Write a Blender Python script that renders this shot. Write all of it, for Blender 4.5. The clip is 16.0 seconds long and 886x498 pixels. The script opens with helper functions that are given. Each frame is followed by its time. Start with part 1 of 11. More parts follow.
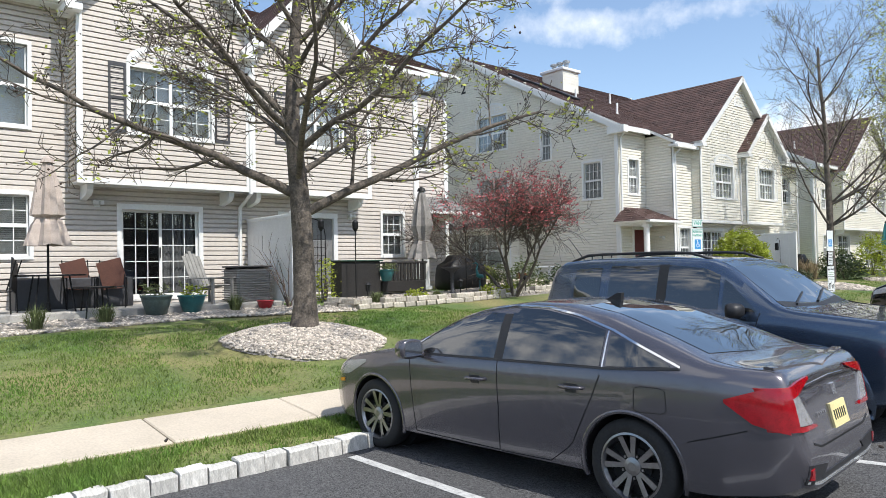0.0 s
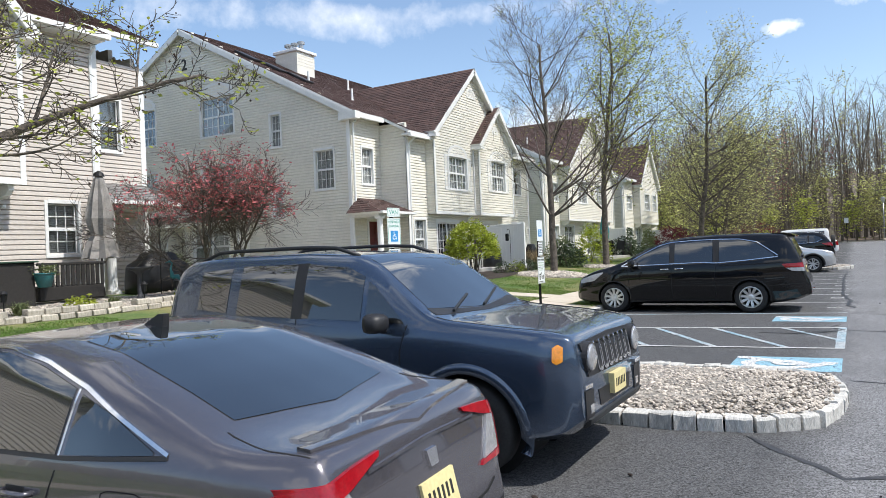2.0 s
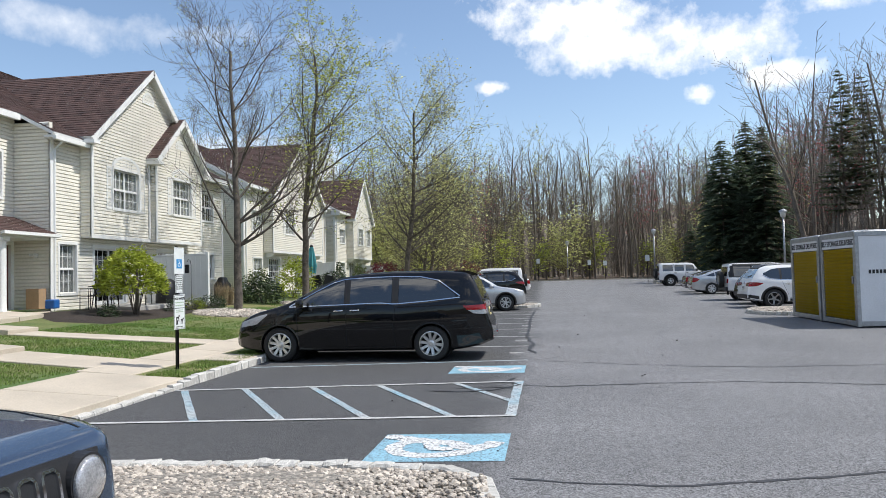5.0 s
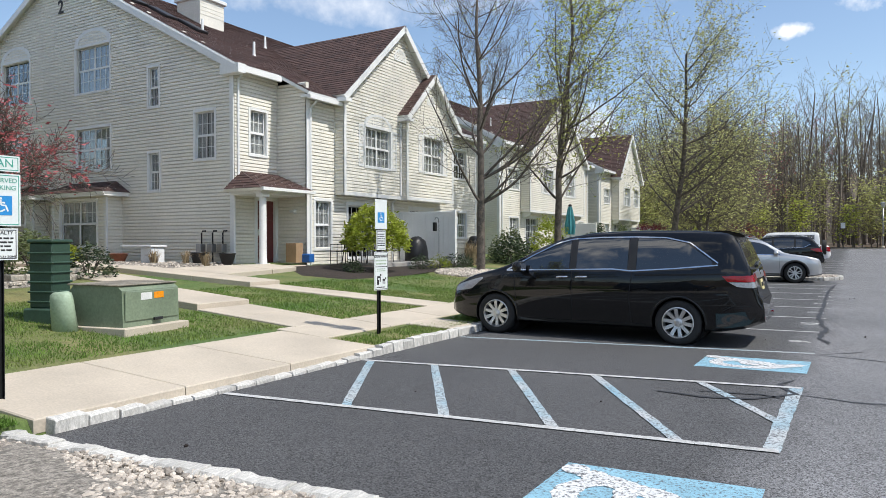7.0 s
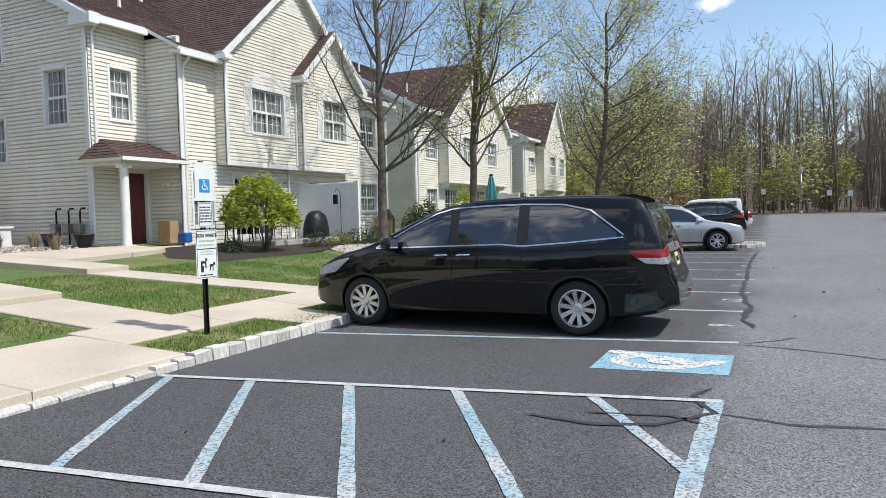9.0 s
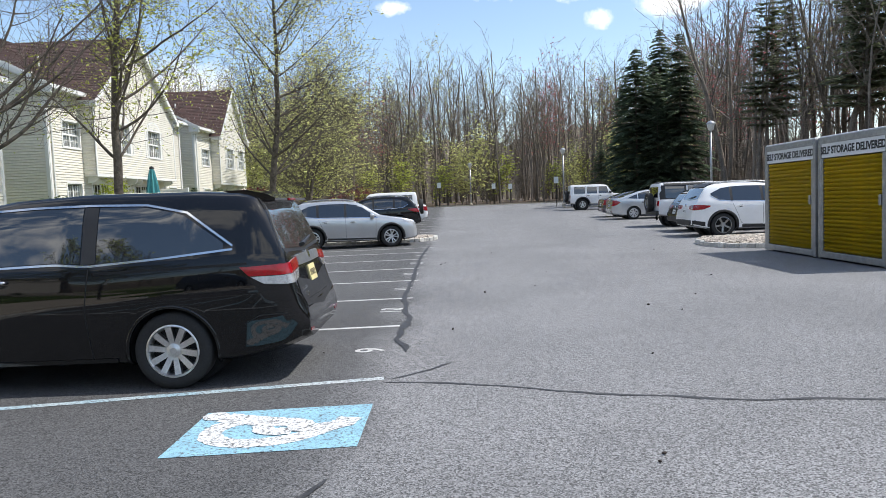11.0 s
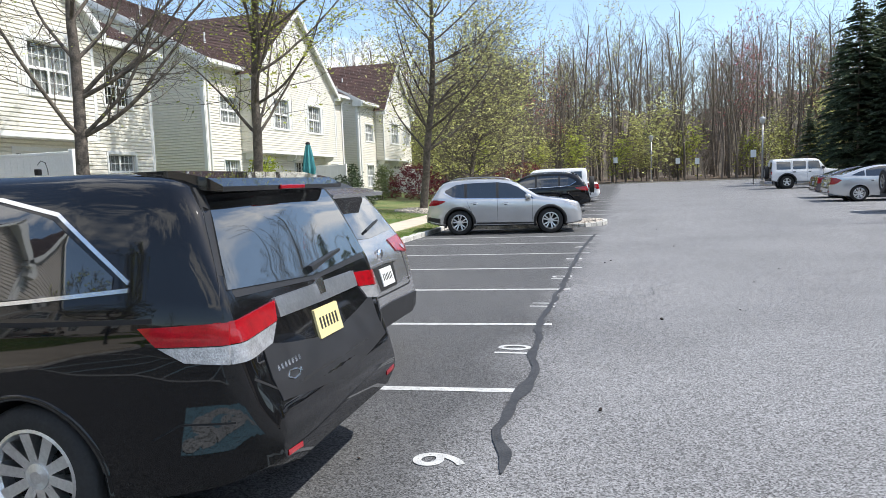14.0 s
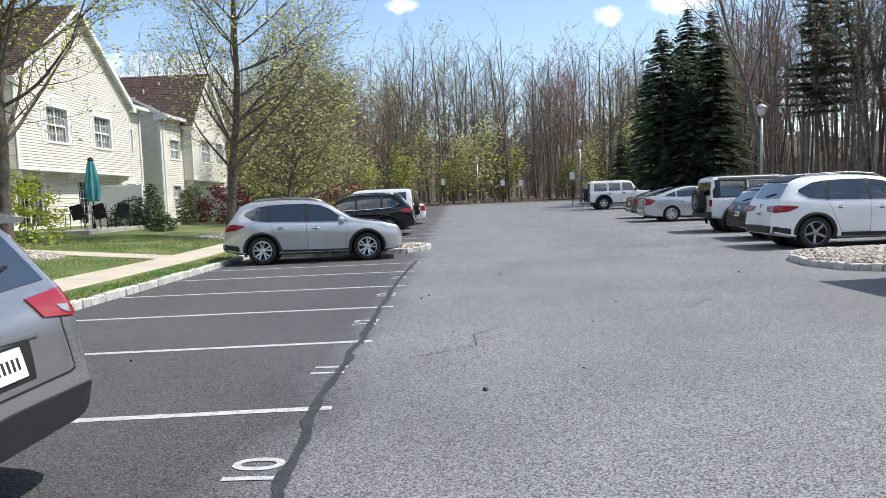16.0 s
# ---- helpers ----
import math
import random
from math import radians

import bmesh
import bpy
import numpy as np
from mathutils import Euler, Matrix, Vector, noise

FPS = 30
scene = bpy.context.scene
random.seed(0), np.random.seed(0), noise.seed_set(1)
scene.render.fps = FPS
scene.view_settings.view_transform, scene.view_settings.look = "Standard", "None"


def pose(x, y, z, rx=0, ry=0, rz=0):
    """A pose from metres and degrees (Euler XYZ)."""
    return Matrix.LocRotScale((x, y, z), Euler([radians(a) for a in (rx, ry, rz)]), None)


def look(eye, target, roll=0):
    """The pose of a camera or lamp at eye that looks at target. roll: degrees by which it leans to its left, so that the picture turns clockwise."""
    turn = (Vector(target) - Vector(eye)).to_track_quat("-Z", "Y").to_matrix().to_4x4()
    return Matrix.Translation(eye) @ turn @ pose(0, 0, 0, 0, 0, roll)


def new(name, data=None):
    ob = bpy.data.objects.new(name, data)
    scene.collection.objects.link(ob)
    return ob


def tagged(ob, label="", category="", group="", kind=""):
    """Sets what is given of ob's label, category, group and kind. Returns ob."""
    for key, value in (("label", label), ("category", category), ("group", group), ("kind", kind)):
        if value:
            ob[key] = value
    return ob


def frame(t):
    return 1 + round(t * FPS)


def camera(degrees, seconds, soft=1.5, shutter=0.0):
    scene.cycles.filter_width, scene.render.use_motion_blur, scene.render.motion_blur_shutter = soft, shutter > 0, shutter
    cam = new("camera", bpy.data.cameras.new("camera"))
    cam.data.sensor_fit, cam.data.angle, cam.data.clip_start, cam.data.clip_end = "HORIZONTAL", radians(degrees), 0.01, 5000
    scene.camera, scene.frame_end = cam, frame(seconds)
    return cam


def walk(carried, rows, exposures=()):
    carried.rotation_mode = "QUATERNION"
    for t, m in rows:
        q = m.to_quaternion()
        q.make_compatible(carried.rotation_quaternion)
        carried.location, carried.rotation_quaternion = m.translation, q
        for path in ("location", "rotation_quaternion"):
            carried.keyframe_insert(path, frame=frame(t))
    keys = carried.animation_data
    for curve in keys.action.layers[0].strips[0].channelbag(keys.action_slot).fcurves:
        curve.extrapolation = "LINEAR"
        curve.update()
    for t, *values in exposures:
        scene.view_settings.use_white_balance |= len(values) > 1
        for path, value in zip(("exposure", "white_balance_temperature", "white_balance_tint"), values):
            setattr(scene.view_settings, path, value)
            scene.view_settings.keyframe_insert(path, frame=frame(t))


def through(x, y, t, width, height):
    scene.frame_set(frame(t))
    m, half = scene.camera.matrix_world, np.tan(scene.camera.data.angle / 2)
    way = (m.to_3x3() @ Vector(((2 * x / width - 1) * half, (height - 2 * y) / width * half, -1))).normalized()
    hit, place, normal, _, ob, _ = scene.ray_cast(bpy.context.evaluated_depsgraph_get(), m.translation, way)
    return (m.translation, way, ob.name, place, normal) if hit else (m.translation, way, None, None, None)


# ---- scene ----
cam = camera(64.4, 16.0, soft=0.7)
PATH = [
    (0, (-0.516, 0.155, 1.595), (-2.028, 1.464, 1.641), -1.1),
    (0.5, (-0.652, 0.76, 1.603), (-2.144, 2.091, 1.635), -1.3),
    (1, (-0.748, 1.357, 1.604), (-2.142, 2.791, 1.625), -1.7),
    (1.5, (-0.753, 1.987, 1.62), (-1.991, 3.557, 1.628), -2.0),
    (2, (-0.776, 2.603, 1.609), (-1.787, 4.329, 1.616), -2.4),
    (2.5, (-0.702, 3.244, 1.595), (-1.462, 5.094, 1.636), -2.0),
    (3, (-0.691, 3.822, 1.584), (-1.235, 5.742, 1.714), -1.4),
    (3.5, (-0.6, 4.309, 1.593), (-0.922, 6.267, 1.848), -0.7),
    (3.7, (-0.645, 4.474, 1.595), (-0.868, 6.439, 1.895), -1.3),
    (5.8, (-0.48, 6.859, 1.61), (-0.967, 8.798, 1.564), -0.8),
    (6, (-0.466, 7.093, 1.607), (-1.074, 8.998, 1.567), -0.5),
    (6.5, (-0.505, 7.682, 1.578), (-1.363, 9.488, 1.547), -0.2),
    (7, (-0.494, 8.29, 1.551), (-1.504, 10.016, 1.531), -0.1),
    (7.5, (-0.551, 8.908, 1.549), (-1.632, 10.591, 1.528), -0.1),
    (8, (-0.567, 9.511, 1.54), (-1.627, 11.206, 1.504), -0.3),
    (8.5, (-0.594, 10.115, 1.515), (-1.576, 11.857, 1.453), -0.6),
    (9, (-0.606, 10.713, 1.516), (-1.456, 12.521, 1.419), -1.3),
    (9.5, (-0.566, 11.282, 1.529), (-1.291, 13.143, 1.421), -1.5),
    (10, (-0.482, 11.86, 1.517), (-0.905, 13.812, 1.403), -1.8),
    (10.2, (-0.446, 12.119, 1.523), (-0.682, 14.101, 1.395), -2.3),
    (12.3, (-0.17, 14.58, 1.591), (-0.132, 16.573, 1.435), -2.2),
    (12.5, (-0.163, 14.805, 1.579), (-0.208, 16.797, 1.41), -1.9),
    (13, (-0.153, 15.415, 1.594), (-0.422, 17.388, 1.411), -1.7),
    (13.5, (-0.172, 16.002, 1.602), (-0.619, 17.942, 1.41), -1.7),
    (14, (-0.124, 16.616, 1.62), (-0.64, 18.538, 1.43), -2.1),
    (14.5, (-0.088, 17.231, 1.609), (-0.525, 19.174, 1.431), -2.6),
    (15, (-0.008, 17.878, 1.597), (-0.279, 19.853, 1.435), -2.2),
    (15.5, (0.018, 18.483, 1.583), (-0.115, 20.473, 1.43), -2.5),
    (16, (0.049, 19.117, 1.563), (-0.003, 21.111, 1.418), -2.2),
]
walk(cam, [(t, look(eye, target, roll)) for t, eye, target, roll in PATH], [(0.0, 0.46), (2.5, 0.38), (3.5, 0.28), (6.0, 0.22), (8.5, 0.26), (10.5, 0.44), (13.0, 0.60), (14.5, 0.68), (16.0, 0.48)])

# ---- world, sun, exposure ----
SUN_DIR = Vector((0.56, 0.06, 0.82)).normalized()
world = bpy.data.worlds.new("sky")
scene.world = world
world.use_nodes = True
wn, wl = world.node_tree.nodes, world.node_tree.links
wn.clear()
w_out = wn.new("ShaderNodeOutputWorld")
w_bg = wn.new("ShaderNodeBackground")
w_sky = wn.new("ShaderNodeTexSky")
w_sky.sky_type, w_sky.sun_disc = "NISHITA", False
w_sky.sun_elevation = math.asin(SUN_DIR.z)
w_sky.sun_rotation = math.atan2(SUN_DIR.x, SUN_DIR.y)
w_sky.air_density, w_sky.dust_density, w_sky.ozone_density = 1.0, 0.6, 1.2
w_bg.inputs["Strength"].default_value = 0.148


def wnode(kind, **values):
    n = wn.new(kind)
    for key, v in values.items():
        n.inputs[key].default_value = v
    return n


def wmath(op, a, b=None, c=None, clamp=False):
    n = wn.new("ShaderNodeMath")
    n.operation, n.use_clamp = op, clamp
    for i, v in enumerate((a, b, c)):
        if v is None:
            continue
        if isinstance(v, (int, float)):
            n.inputs[i].default_value = v
        else:
            wl.new(v, n.inputs[i])
    return n.outputs[0]


# Clouds: cumulus heaps and one long cirrus streak, broken up by noise; more out of view for reflections.
w_geo = wn.new("ShaderNodeTexCoord")
w_sep = wn.new("ShaderNodeSeparateXYZ")
wl.new(w_geo.outputs["Generated"], w_sep.inputs[0])
w_az = wmath("ARCTAN2", w_sep.outputs["X"], w_sep.outputs["Y"])
w_el = wmath("ARCSINE", w_sep.outputs["Z"])
w_noise = wnode("ShaderNodeTexNoise", Scale=9.0, Detail=7.0, Roughness=0.58)
wl.new(w_geo.outputs["Generated"], w_noise.inputs["Vector"])
w_fine = wnode("ShaderNodeTexNoise", Scale=30.0, Detail=6.0, Roughness=0.6)
wl.new(w_geo.outputs["Generated"], w_fine.inputs["Vector"])


def cloud(az, el, wide, high, thick=1.0):
    """A cloud round a direction (degrees to the right of +y, degrees up), of half sizes in degrees."""
    dx = wmath("DIVIDE", wmath("SUBTRACT", w_az, radians(az)), radians(wide))
    dy = wmath("DIVIDE", wmath("SUBTRACT", w_el, radians(el)), radians(high))
    d = wmath("SQRT", wmath("ADD", wmath("MULTIPLY", dx, dx), wmath("MULTIPLY", dy, dy)))
    d = wmath("ADD", d, wmath("MULTIPLY", wmath("SUBTRACT", w_noise.outputs[0], 0.5), -3.6))
    d = wmath("ADD", d, wmath("MULTIPLY", wmath("SUBTRACT", w_fine.outputs[0], 0.5), -2.0))
    return wmath("MULTIPLY", wmath("SUBTRACT", 1.08, d), 1.7 * thick, clamp=True)


# The high and far sideways clouds are unseen, added for reflections in car glass.
CLOUDS = [(2, 20, 8.5, 2.6, 0.7), (13, 17, 7, 1.8, 0.6), (24, 20, 8, 2.6, 0.6), (-4, 15.0, 1.3, 0.6, 0.7), (18, 14, 2.6, 0.9, 0.6),
          (12, 13.4, 1.3, 0.8, 0.7), (5, 17.5, 8, 1.8, 0.6), (-34, 18.5, 20, 1.3, 0.22), (-46, 21, 14, 1.0, 0.2), (78, 26, 20, 7, 0.8), (110, 30, 26, 9, 0.8),
          (170, 26, 24, 8, 0.8), (-120, 30, 26, 9, 0.7), (-160, 40, 20, 9, 0.7), (40, 52, 24, 9, 0.7), (-70, 48, 20, 7, 0.6), (-22, 9.0, 7, 2.0, 0.55), (95, 55, 18, 8, 0.8), (-30, 62, 26, 9, 0.8), (140, 60, 30, 8, 0.7), (75, 38, 12, 5, 0.8), (-100, 55, 22, 8, 0.7), (10, 40, 9, 4, 0.7), (-15, 33, 7, 3, 0.6)]
w_mask = None
for c in CLOUDS:
    m = cloud(*c)
    w_mask = m if w_mask is None else wmath("MAXIMUM", w_mask, m)
w_mask = wmath("MULTIPLY", w_mask, wmath("ADD", 0.55, wmath("MULTIPLY", w_fine.outputs[0], 0.8)), clamp=True)
w_mix = wn.new("ShaderNodeMixRGB")
w_mix.inputs["Color2"].default_value = (7.0, 7.1, 7.3, 1)
wl.new(w_mask, w_mix.inputs["Fac"])
wl.new(w_sky.outputs[0], w_mix.inputs["Color1"])
wl.new(w_mix.outputs[0], w_bg.inputs["Color"])
wl.new(w_bg.outputs[0], w_out.inputs[0])
sun_data = bpy.data.lights.new("sun", "SUN")
sun_data.energy, sun_data.angle, sun_data.color = 3.7, radians(0.55), (1.0, 0.972, 0.915)
sun = new("sun", sun_data)
sun.matrix_world = look((0, 0, 60), Vector((0, 0, 60)) - SUN_DIR)

# ---- materials ----


def material(name, color, rough=0.6, metal=0.0, vary=0.12, scale=6.0, fine=60.0, bump=0.15, bump_scale=None, color2=None, coat=0.0, spec=0.5, random_vary=0.0, island=False, sheen=0.0):
    """A procedural surface: base colour varied at two scales, roughness varied, fine relief."""
    mat = bpy.data.materials.new(name)
    mat.use_nodes = True
    nt = mat.node_tree
    n, l = nt.nodes, nt.links
    b = n["Principled BSDF"]
    b.inputs["Metallic"].default_value = metal
    b.inputs["Specular IOR Level"].default_value = spec
    b.inputs["Coat Weight"].default_value = coat
    b.inputs["Coat Roughness"].default_value = 0.03
    tc = n.new("ShaderNodeTexCoord")
    big, small = n.new("ShaderNodeTexNoise"), n.new("ShaderNodeTexNoise")
    big.inputs["Scale"].default_value, small.inputs["Scale"].default_value = scale, fine
    big.inputs["Detail"].default_value, small.inputs["Detail"].default_value = 5.0, 4.0
    for t in (big, small):
        l.new(tc.outputs["Object"], t.inputs["Vector"])
    ramp = n.new("ShaderNodeMixRGB")
    c2 = color2 or tuple(min(1, c * (1 - 2.2 * vary)) for c in color)
    ramp.inputs["Color1"].default_value = (*c2, 1)
    ramp.inputs["Color2"].default_value = (*color, 1)
    st = n.new("ShaderNodeMapRange")
    st.inputs["From Min"].default_value, st.inputs["From Max"].default_value = 0.33, 0.62
    l.new(big.outputs[0], st.inputs["Value"])
    l.new(st.outputs[0], ramp.inputs["Fac"])
    hsv = n.new("ShaderNodeHueSaturation")
    mr = n.new("ShaderNodeMapRange")
    mr.inputs["To Min"].default_value, mr.inputs["To Max"].default_value = 1 - vary * 1.5, 1 + vary * 1.5
    mr.inputs["From Min"].default_value, mr.inputs["From Max"].default_value = 0.3, 0.7
    l.new(small.outputs[0], mr.inputs["Value"])
    value = mr.outputs[0]
    if random_vary:
        info = n.new("ShaderNodeNewGeometry") if island else n.new("ShaderNodeObjectInfo")
        out = info.outputs["Random Per Island"] if island else info.outputs["Random"]
        r = n.new("ShaderNodeMapRange")
        r.inputs["To Min"].default_value, r.inputs["To Max"].default_value = 1 - random_vary, 1 + random_vary
        l.new(out, r.inputs["Value"])
        mul = n.new("ShaderNodeMath")
        mul.operation = "MULTIPLY"
        l.new(value, mul.inputs[0])
        l.new(r.outputs[0], mul.inputs[1])
        value = mul.outputs[0]
    l.new(value, hsv.inputs["Value"])
    l.new(ramp.outputs[0], hsv.inputs["Color"])
    l.new(hsv.outputs[0], b.inputs["Base Color"])
    rr = n.new("ShaderNodeMapRange")
    rr.inputs["To Min"].default_value, rr.inputs["To Max"].default_value = max(0.01, rough * 0.82), min(1, rough * 1.18)
    l.new(big.outputs[0], rr.inputs["Value"])
    l.new(rr.outputs[0], b.inputs["Roughness"])
    if bump:
        bp = n.new("ShaderNodeBump")
        bp.inputs["Strength"].default_value, bp.inputs["Distance"].default_value = bump, 0.01
        src = small
        if bump_scale:
            src = n.new("ShaderNodeTexNoise")
            src.inputs["Scale"].default_value, src.inputs["Detail"].default_value = bump_scale, 3.0
            l.new(tc.outputs["Object"], src.inputs["Vector"])
        l.new(src.outputs[0], bp.inputs["Height"])
        l.new(bp.outputs[0], b.inputs["Normal"])
    return mat


def leaf(name, color, through=0.4, **k):
    """A leaf: a varied surface that also lets light through."""
    mat = material(name, color, vary=0.2, bump=0, island=True, **k)
    n, l = mat.node_tree.nodes, mat.node_tree.links
    b, out = n["Principled BSDF"], n["Material Output"]
    tr, mix = n.new("ShaderNodeBsdfTranslucent"), n.new("ShaderNodeMixShader")
    mix.inputs[0].default_value = through
    l.new(b.inputs["Base Color"].links[0].from_socket, tr.inputs["Color"])
    l.new(b.outputs[0], mix.inputs[1])
    l.new(tr.outputs[0], mix.inputs[2])
    l.new(mix.outputs[0], out.inputs[0])
    return mat


def glass(name, tint=(0.75, 0.8, 0.8), clear=0.9):
    """Thin window glass: clear straight on, glossy by its Fresnel reflection."""
    mat = bpy.data.materials.new(name)
    mat.use_nodes = True
    n, l = mat.node_tree.nodes, mat.node_tree.links
    n.clear()
    out, mix = n.new("ShaderNodeOutputMaterial"), n.new("ShaderNodeMixShader")
    tr, gl, fr, fm = n.new("ShaderNodeBsdfTransparent"), n.new("ShaderNodeBsdfGlossy"), n.new("ShaderNodeLayerWeight"), n.new("ShaderNodeMapRange")
    tr.inputs["Color"].default_value = (*[c * clear for c in tint], 1)
    gl.inputs["Roughness"].default_value = 0.015
    gl.inputs["Color"].default_value = (0.95, 0.97, 1, 1)
    fr.inputs["Blend"].default_value = 0.25
    fm.inputs["To Min"].default_value, fm.inputs["To Max"].default_value = 0.04, 0.42
    l.new(fr.outputs["Facing"], fm.inputs["Value"])
    l.new(fm.outputs[0], mix.inputs[0])
    l.new(tr.outputs[0], mix.inputs[1])
    l.new(gl.outputs[0], mix.inputs[2])
    l.new(mix.outputs[0], out.inputs[0])
    return mat


def paint(name, color, flake=0.25, metal=0.6):
    """Car paint: coloured base with fine flakes under a clear coat, slightly dusty."""
    mat = material(name, color, rough=0.24 if metal else 0.5, metal=metal, vary=0.05, scale=1.5, fine=900.0, bump=0.0, coat=1.0, spec=0.5 if metal else 0.04)
    return mat


SIDING = material("vinyl_siding_cream", (0.80, 0.765, 0.675), 0.55, vary=0.035, scale=1.2, fine=14, bump=0.05, bump_scale=120)
SIDING_B = material("vinyl_siding_beige", (0.60, 0.545, 0.49), 0.55, vary=0.04, scale=1.2, fine=14, bump=0.05, bump_scale=120)
WHITE_TRIM = material("white_trim", (0.80, 0.80, 0.78), 0.45, vary=0.03, scale=2, fine=20, bump=0.04)
SHINGLE = material("red_brown_shingles", (0.088, 0.050, 0.043), 0.9, vary=0.16, scale=2.5, fine=30, bump=0.5, random_vary=0.22, island=True)
SHINGLE_GREY = material("grey_shingles", (0.24, 0.23, 0.22), 0.9, vary=0.16, scale=2.5, fine=30, bump=0.5, random_vary=0.2, island=True)
SHUTTER = material("dark_shutter", (0.055, 0.055, 0.06), 0.6, vary=0.1, scale=3, fine=40, bump=0.1)
# Near-black walls: the dimness of an unlit interior is put into the colour.
ROOM = material("room_painted_dim", (0.05, 0.05, 0.055), 0.9, vary=0.1, scale=2, fine=10, bump=0)
BLIND = material("white_blind", (0.62, 0.62, 0.60), 0.6, vary=0.05, scale=2, fine=30, bump=0)
CURTAIN = material("sheer_curtain", (0.42, 0.42, 0.415), 0.8, vary=0.08, scale=3, fine=30, bump=0.1)
CURTAIN_DARK = material("dark_curtain", (0.13, 0.13, 0.135), 0.8, vary=0.1, scale=3, fine=30, bump=0.1)
GLASS = glass("window_glass", (0.94, 0.96, 0.96), 0.95)
DOOR_RED = material("dark_red_door", (0.14, 0.03, 0.03), 0.4, vary=0.08, bump=0.05)
CONCRETE = material("pale_concrete", (0.53, 0.46, 0.37), 0.85, vary=0.07, scale=1.1, fine=45, bump=0.2, bump_scale=180)
BLOCK = material("granite_kerb_block", (0.62, 0.60, 0.56), 0.85, vary=0.14, scale=9, fine=60, bump=0.7, bump_scale=35, random_vary=0.16)
STONE_WALL = material("pale_wall_stone", (0.50, 0.45, 0.38), 0.85, vary=0.15, scale=7, fine=50, bump=0.6, bump_scale=25, random_vary=0.2)
GRAVEL = material("pale_river_gravel", (0.50, 0.44, 0.375), 0.8, vary=0.12, scale=14, fine=90, bump=0.2, random_vary=0.42, island=True)
GRAVEL_PIECE = material("pale_pebble", (0.50, 0.44, 0.375), 0.8, vary=0.12, scale=14, fine=90, bump=0.2, random_vary=0.42)
GRAVEL_BED = material("gravel_bed_ground", (0.32, 0.29, 0.25), 0.95, vary=0.3, scale=22, fine=70, bump=0.9, bump_scale=35)
MULCH = material("dark_mulch", (0.045, 0.032, 0.025), 0.95, vary=0.3, scale=14, fine=70, bump=0.9, bump_scale=45)
PATIO = material("patio_concrete", (0.42, 0.40, 0.37), 0.9, vary=0.08, scale=2, fine=40, bump=0.2)
BARK = material("grey_brown_bark", (0.145, 0.120, 0.098), 0.95, vary=0.28, scale=7, fine=34, bump=1.0, bump_scale=38)
BARK_FAR = material("woodland_bark", (0.22, 0.185, 0.15), 0.95, vary=0.2, scale=1.5, fine=12, bump=0.3, random_vary=0.3)
TWIG = material("fine_twigs", (0.16, 0.115, 0.09), 0.95, vary=0.15, scale=3, fine=20, bump=0.0)
LEAF_SPRING = leaf("spring_leaf", (0.56, 0.61, 0.12), rough=0.6, scale=3, fine=20, random_vary=0.35)
LEAF_YELLOW = leaf("yellow_green_leaf", (0.66, 0.66, 0.25), rough=0.6, scale=2, fine=10, random_vary=0.35)
LEAF_PINK = leaf("pink_red_leaf", (0.62, 0.17, 0.18), rough=0.6, scale=3, fine=20, random_vary=0.35)
LEAF_MAROON = leaf("maroon_leaf", (0.20, 0.03, 0.045), rough=0.6, scale=3, fine=20, random_vary=0.35)
LEAF_DARK = leaf("dark_evergreen_leaf", (0.05, 0.08, 0.032), 0.2, rough=0.6, scale=3, fine=20, random_vary=0.4)
LEAF_BRIGHT = leaf("bright_green_leaf", (0.42, 0.48, 0.06), rough=0.6, scale=3, fine=20, random_vary=0.3)
LEAF_GREY = leaf("grey_green_leaf", (0.20, 0.24, 0.10), rough=0.7, scale=3, fine=20, random_vary=0.3)
STRAW = material("dry_straw", (0.42, 0.32, 0.19), 0.9, vary=0.2, scale=3, fine=20, bump=0, random_vary=0.25, island=True)
NEEDLE = leaf("spruce_needles", (0.155, 0.205, 0.125), 0.5, rough=0.8, scale=1, fine=6, random_vary=0.4)
BUD = material("dark_buds", (0.06, 0.035, 0.025), 0.8, vary=0.2, bump=0)
GRASS = leaf("lawn_blades", (0.115, 0.215, 0.033), 0.3, rough=0.7, scale=0.7, fine=6, random_vary=0.35, color2=(0.19, 0.24, 0.06))
BLACK_PLASTIC = material("black_plastic", (0.018, 0.018, 0.02), 0.5, vary=0.1, bump=0.1, bump_scale=200)
RUBBER = material("tyre_rubber", (0.022, 0.022, 0.022), 0.8, vary=0.15, scale=12, fine=60, bump=0.2)
ALLOY = material("brushed_alloy", (0.74, 0.74, 0.74), 0.36, metal=1.0, vary=0.06, scale=10, fine=60, bump=0)
ALLOY_DARK = material("grey_alloy", (0.34, 0.34, 0.35), 0.32, metal=1.0, vary=0.06, scale=10, fine=60, bump=0)
CHROME = material("chrome", (0.82, 0.82, 0.83), 0.12, metal=1.0, vary=0.03, bump=0)
TWIG_PALE = material("pale_twigs", (0.30, 0.25, 0.20), 0.95, vary=0.15, scale=3, fine=20, bump=0.0)
NEEDLE_PINE = leaf("pine_needles", (0.19, 0.215, 0.125), 0.5, rough=0.8, scale=1, fine=6, random_vary=0.4)
BUD_FAR = leaf("woodland_buds", (0.30, 0.245, 0.15), 0.3, rough=0.8, scale=1, fine=6, random_vary=0.4)
CAR_GLASS = material("tinted_car_glass", (0.010, 0.012, 0.013), 0.015, vary=0.05, scale=2, fine=10, bump=0, coat=1.0, spec=0.8)
CAR_GLASS.node_tree.nodes["Principled BSDF"].inputs["Coat IOR"].default_value = 1.7
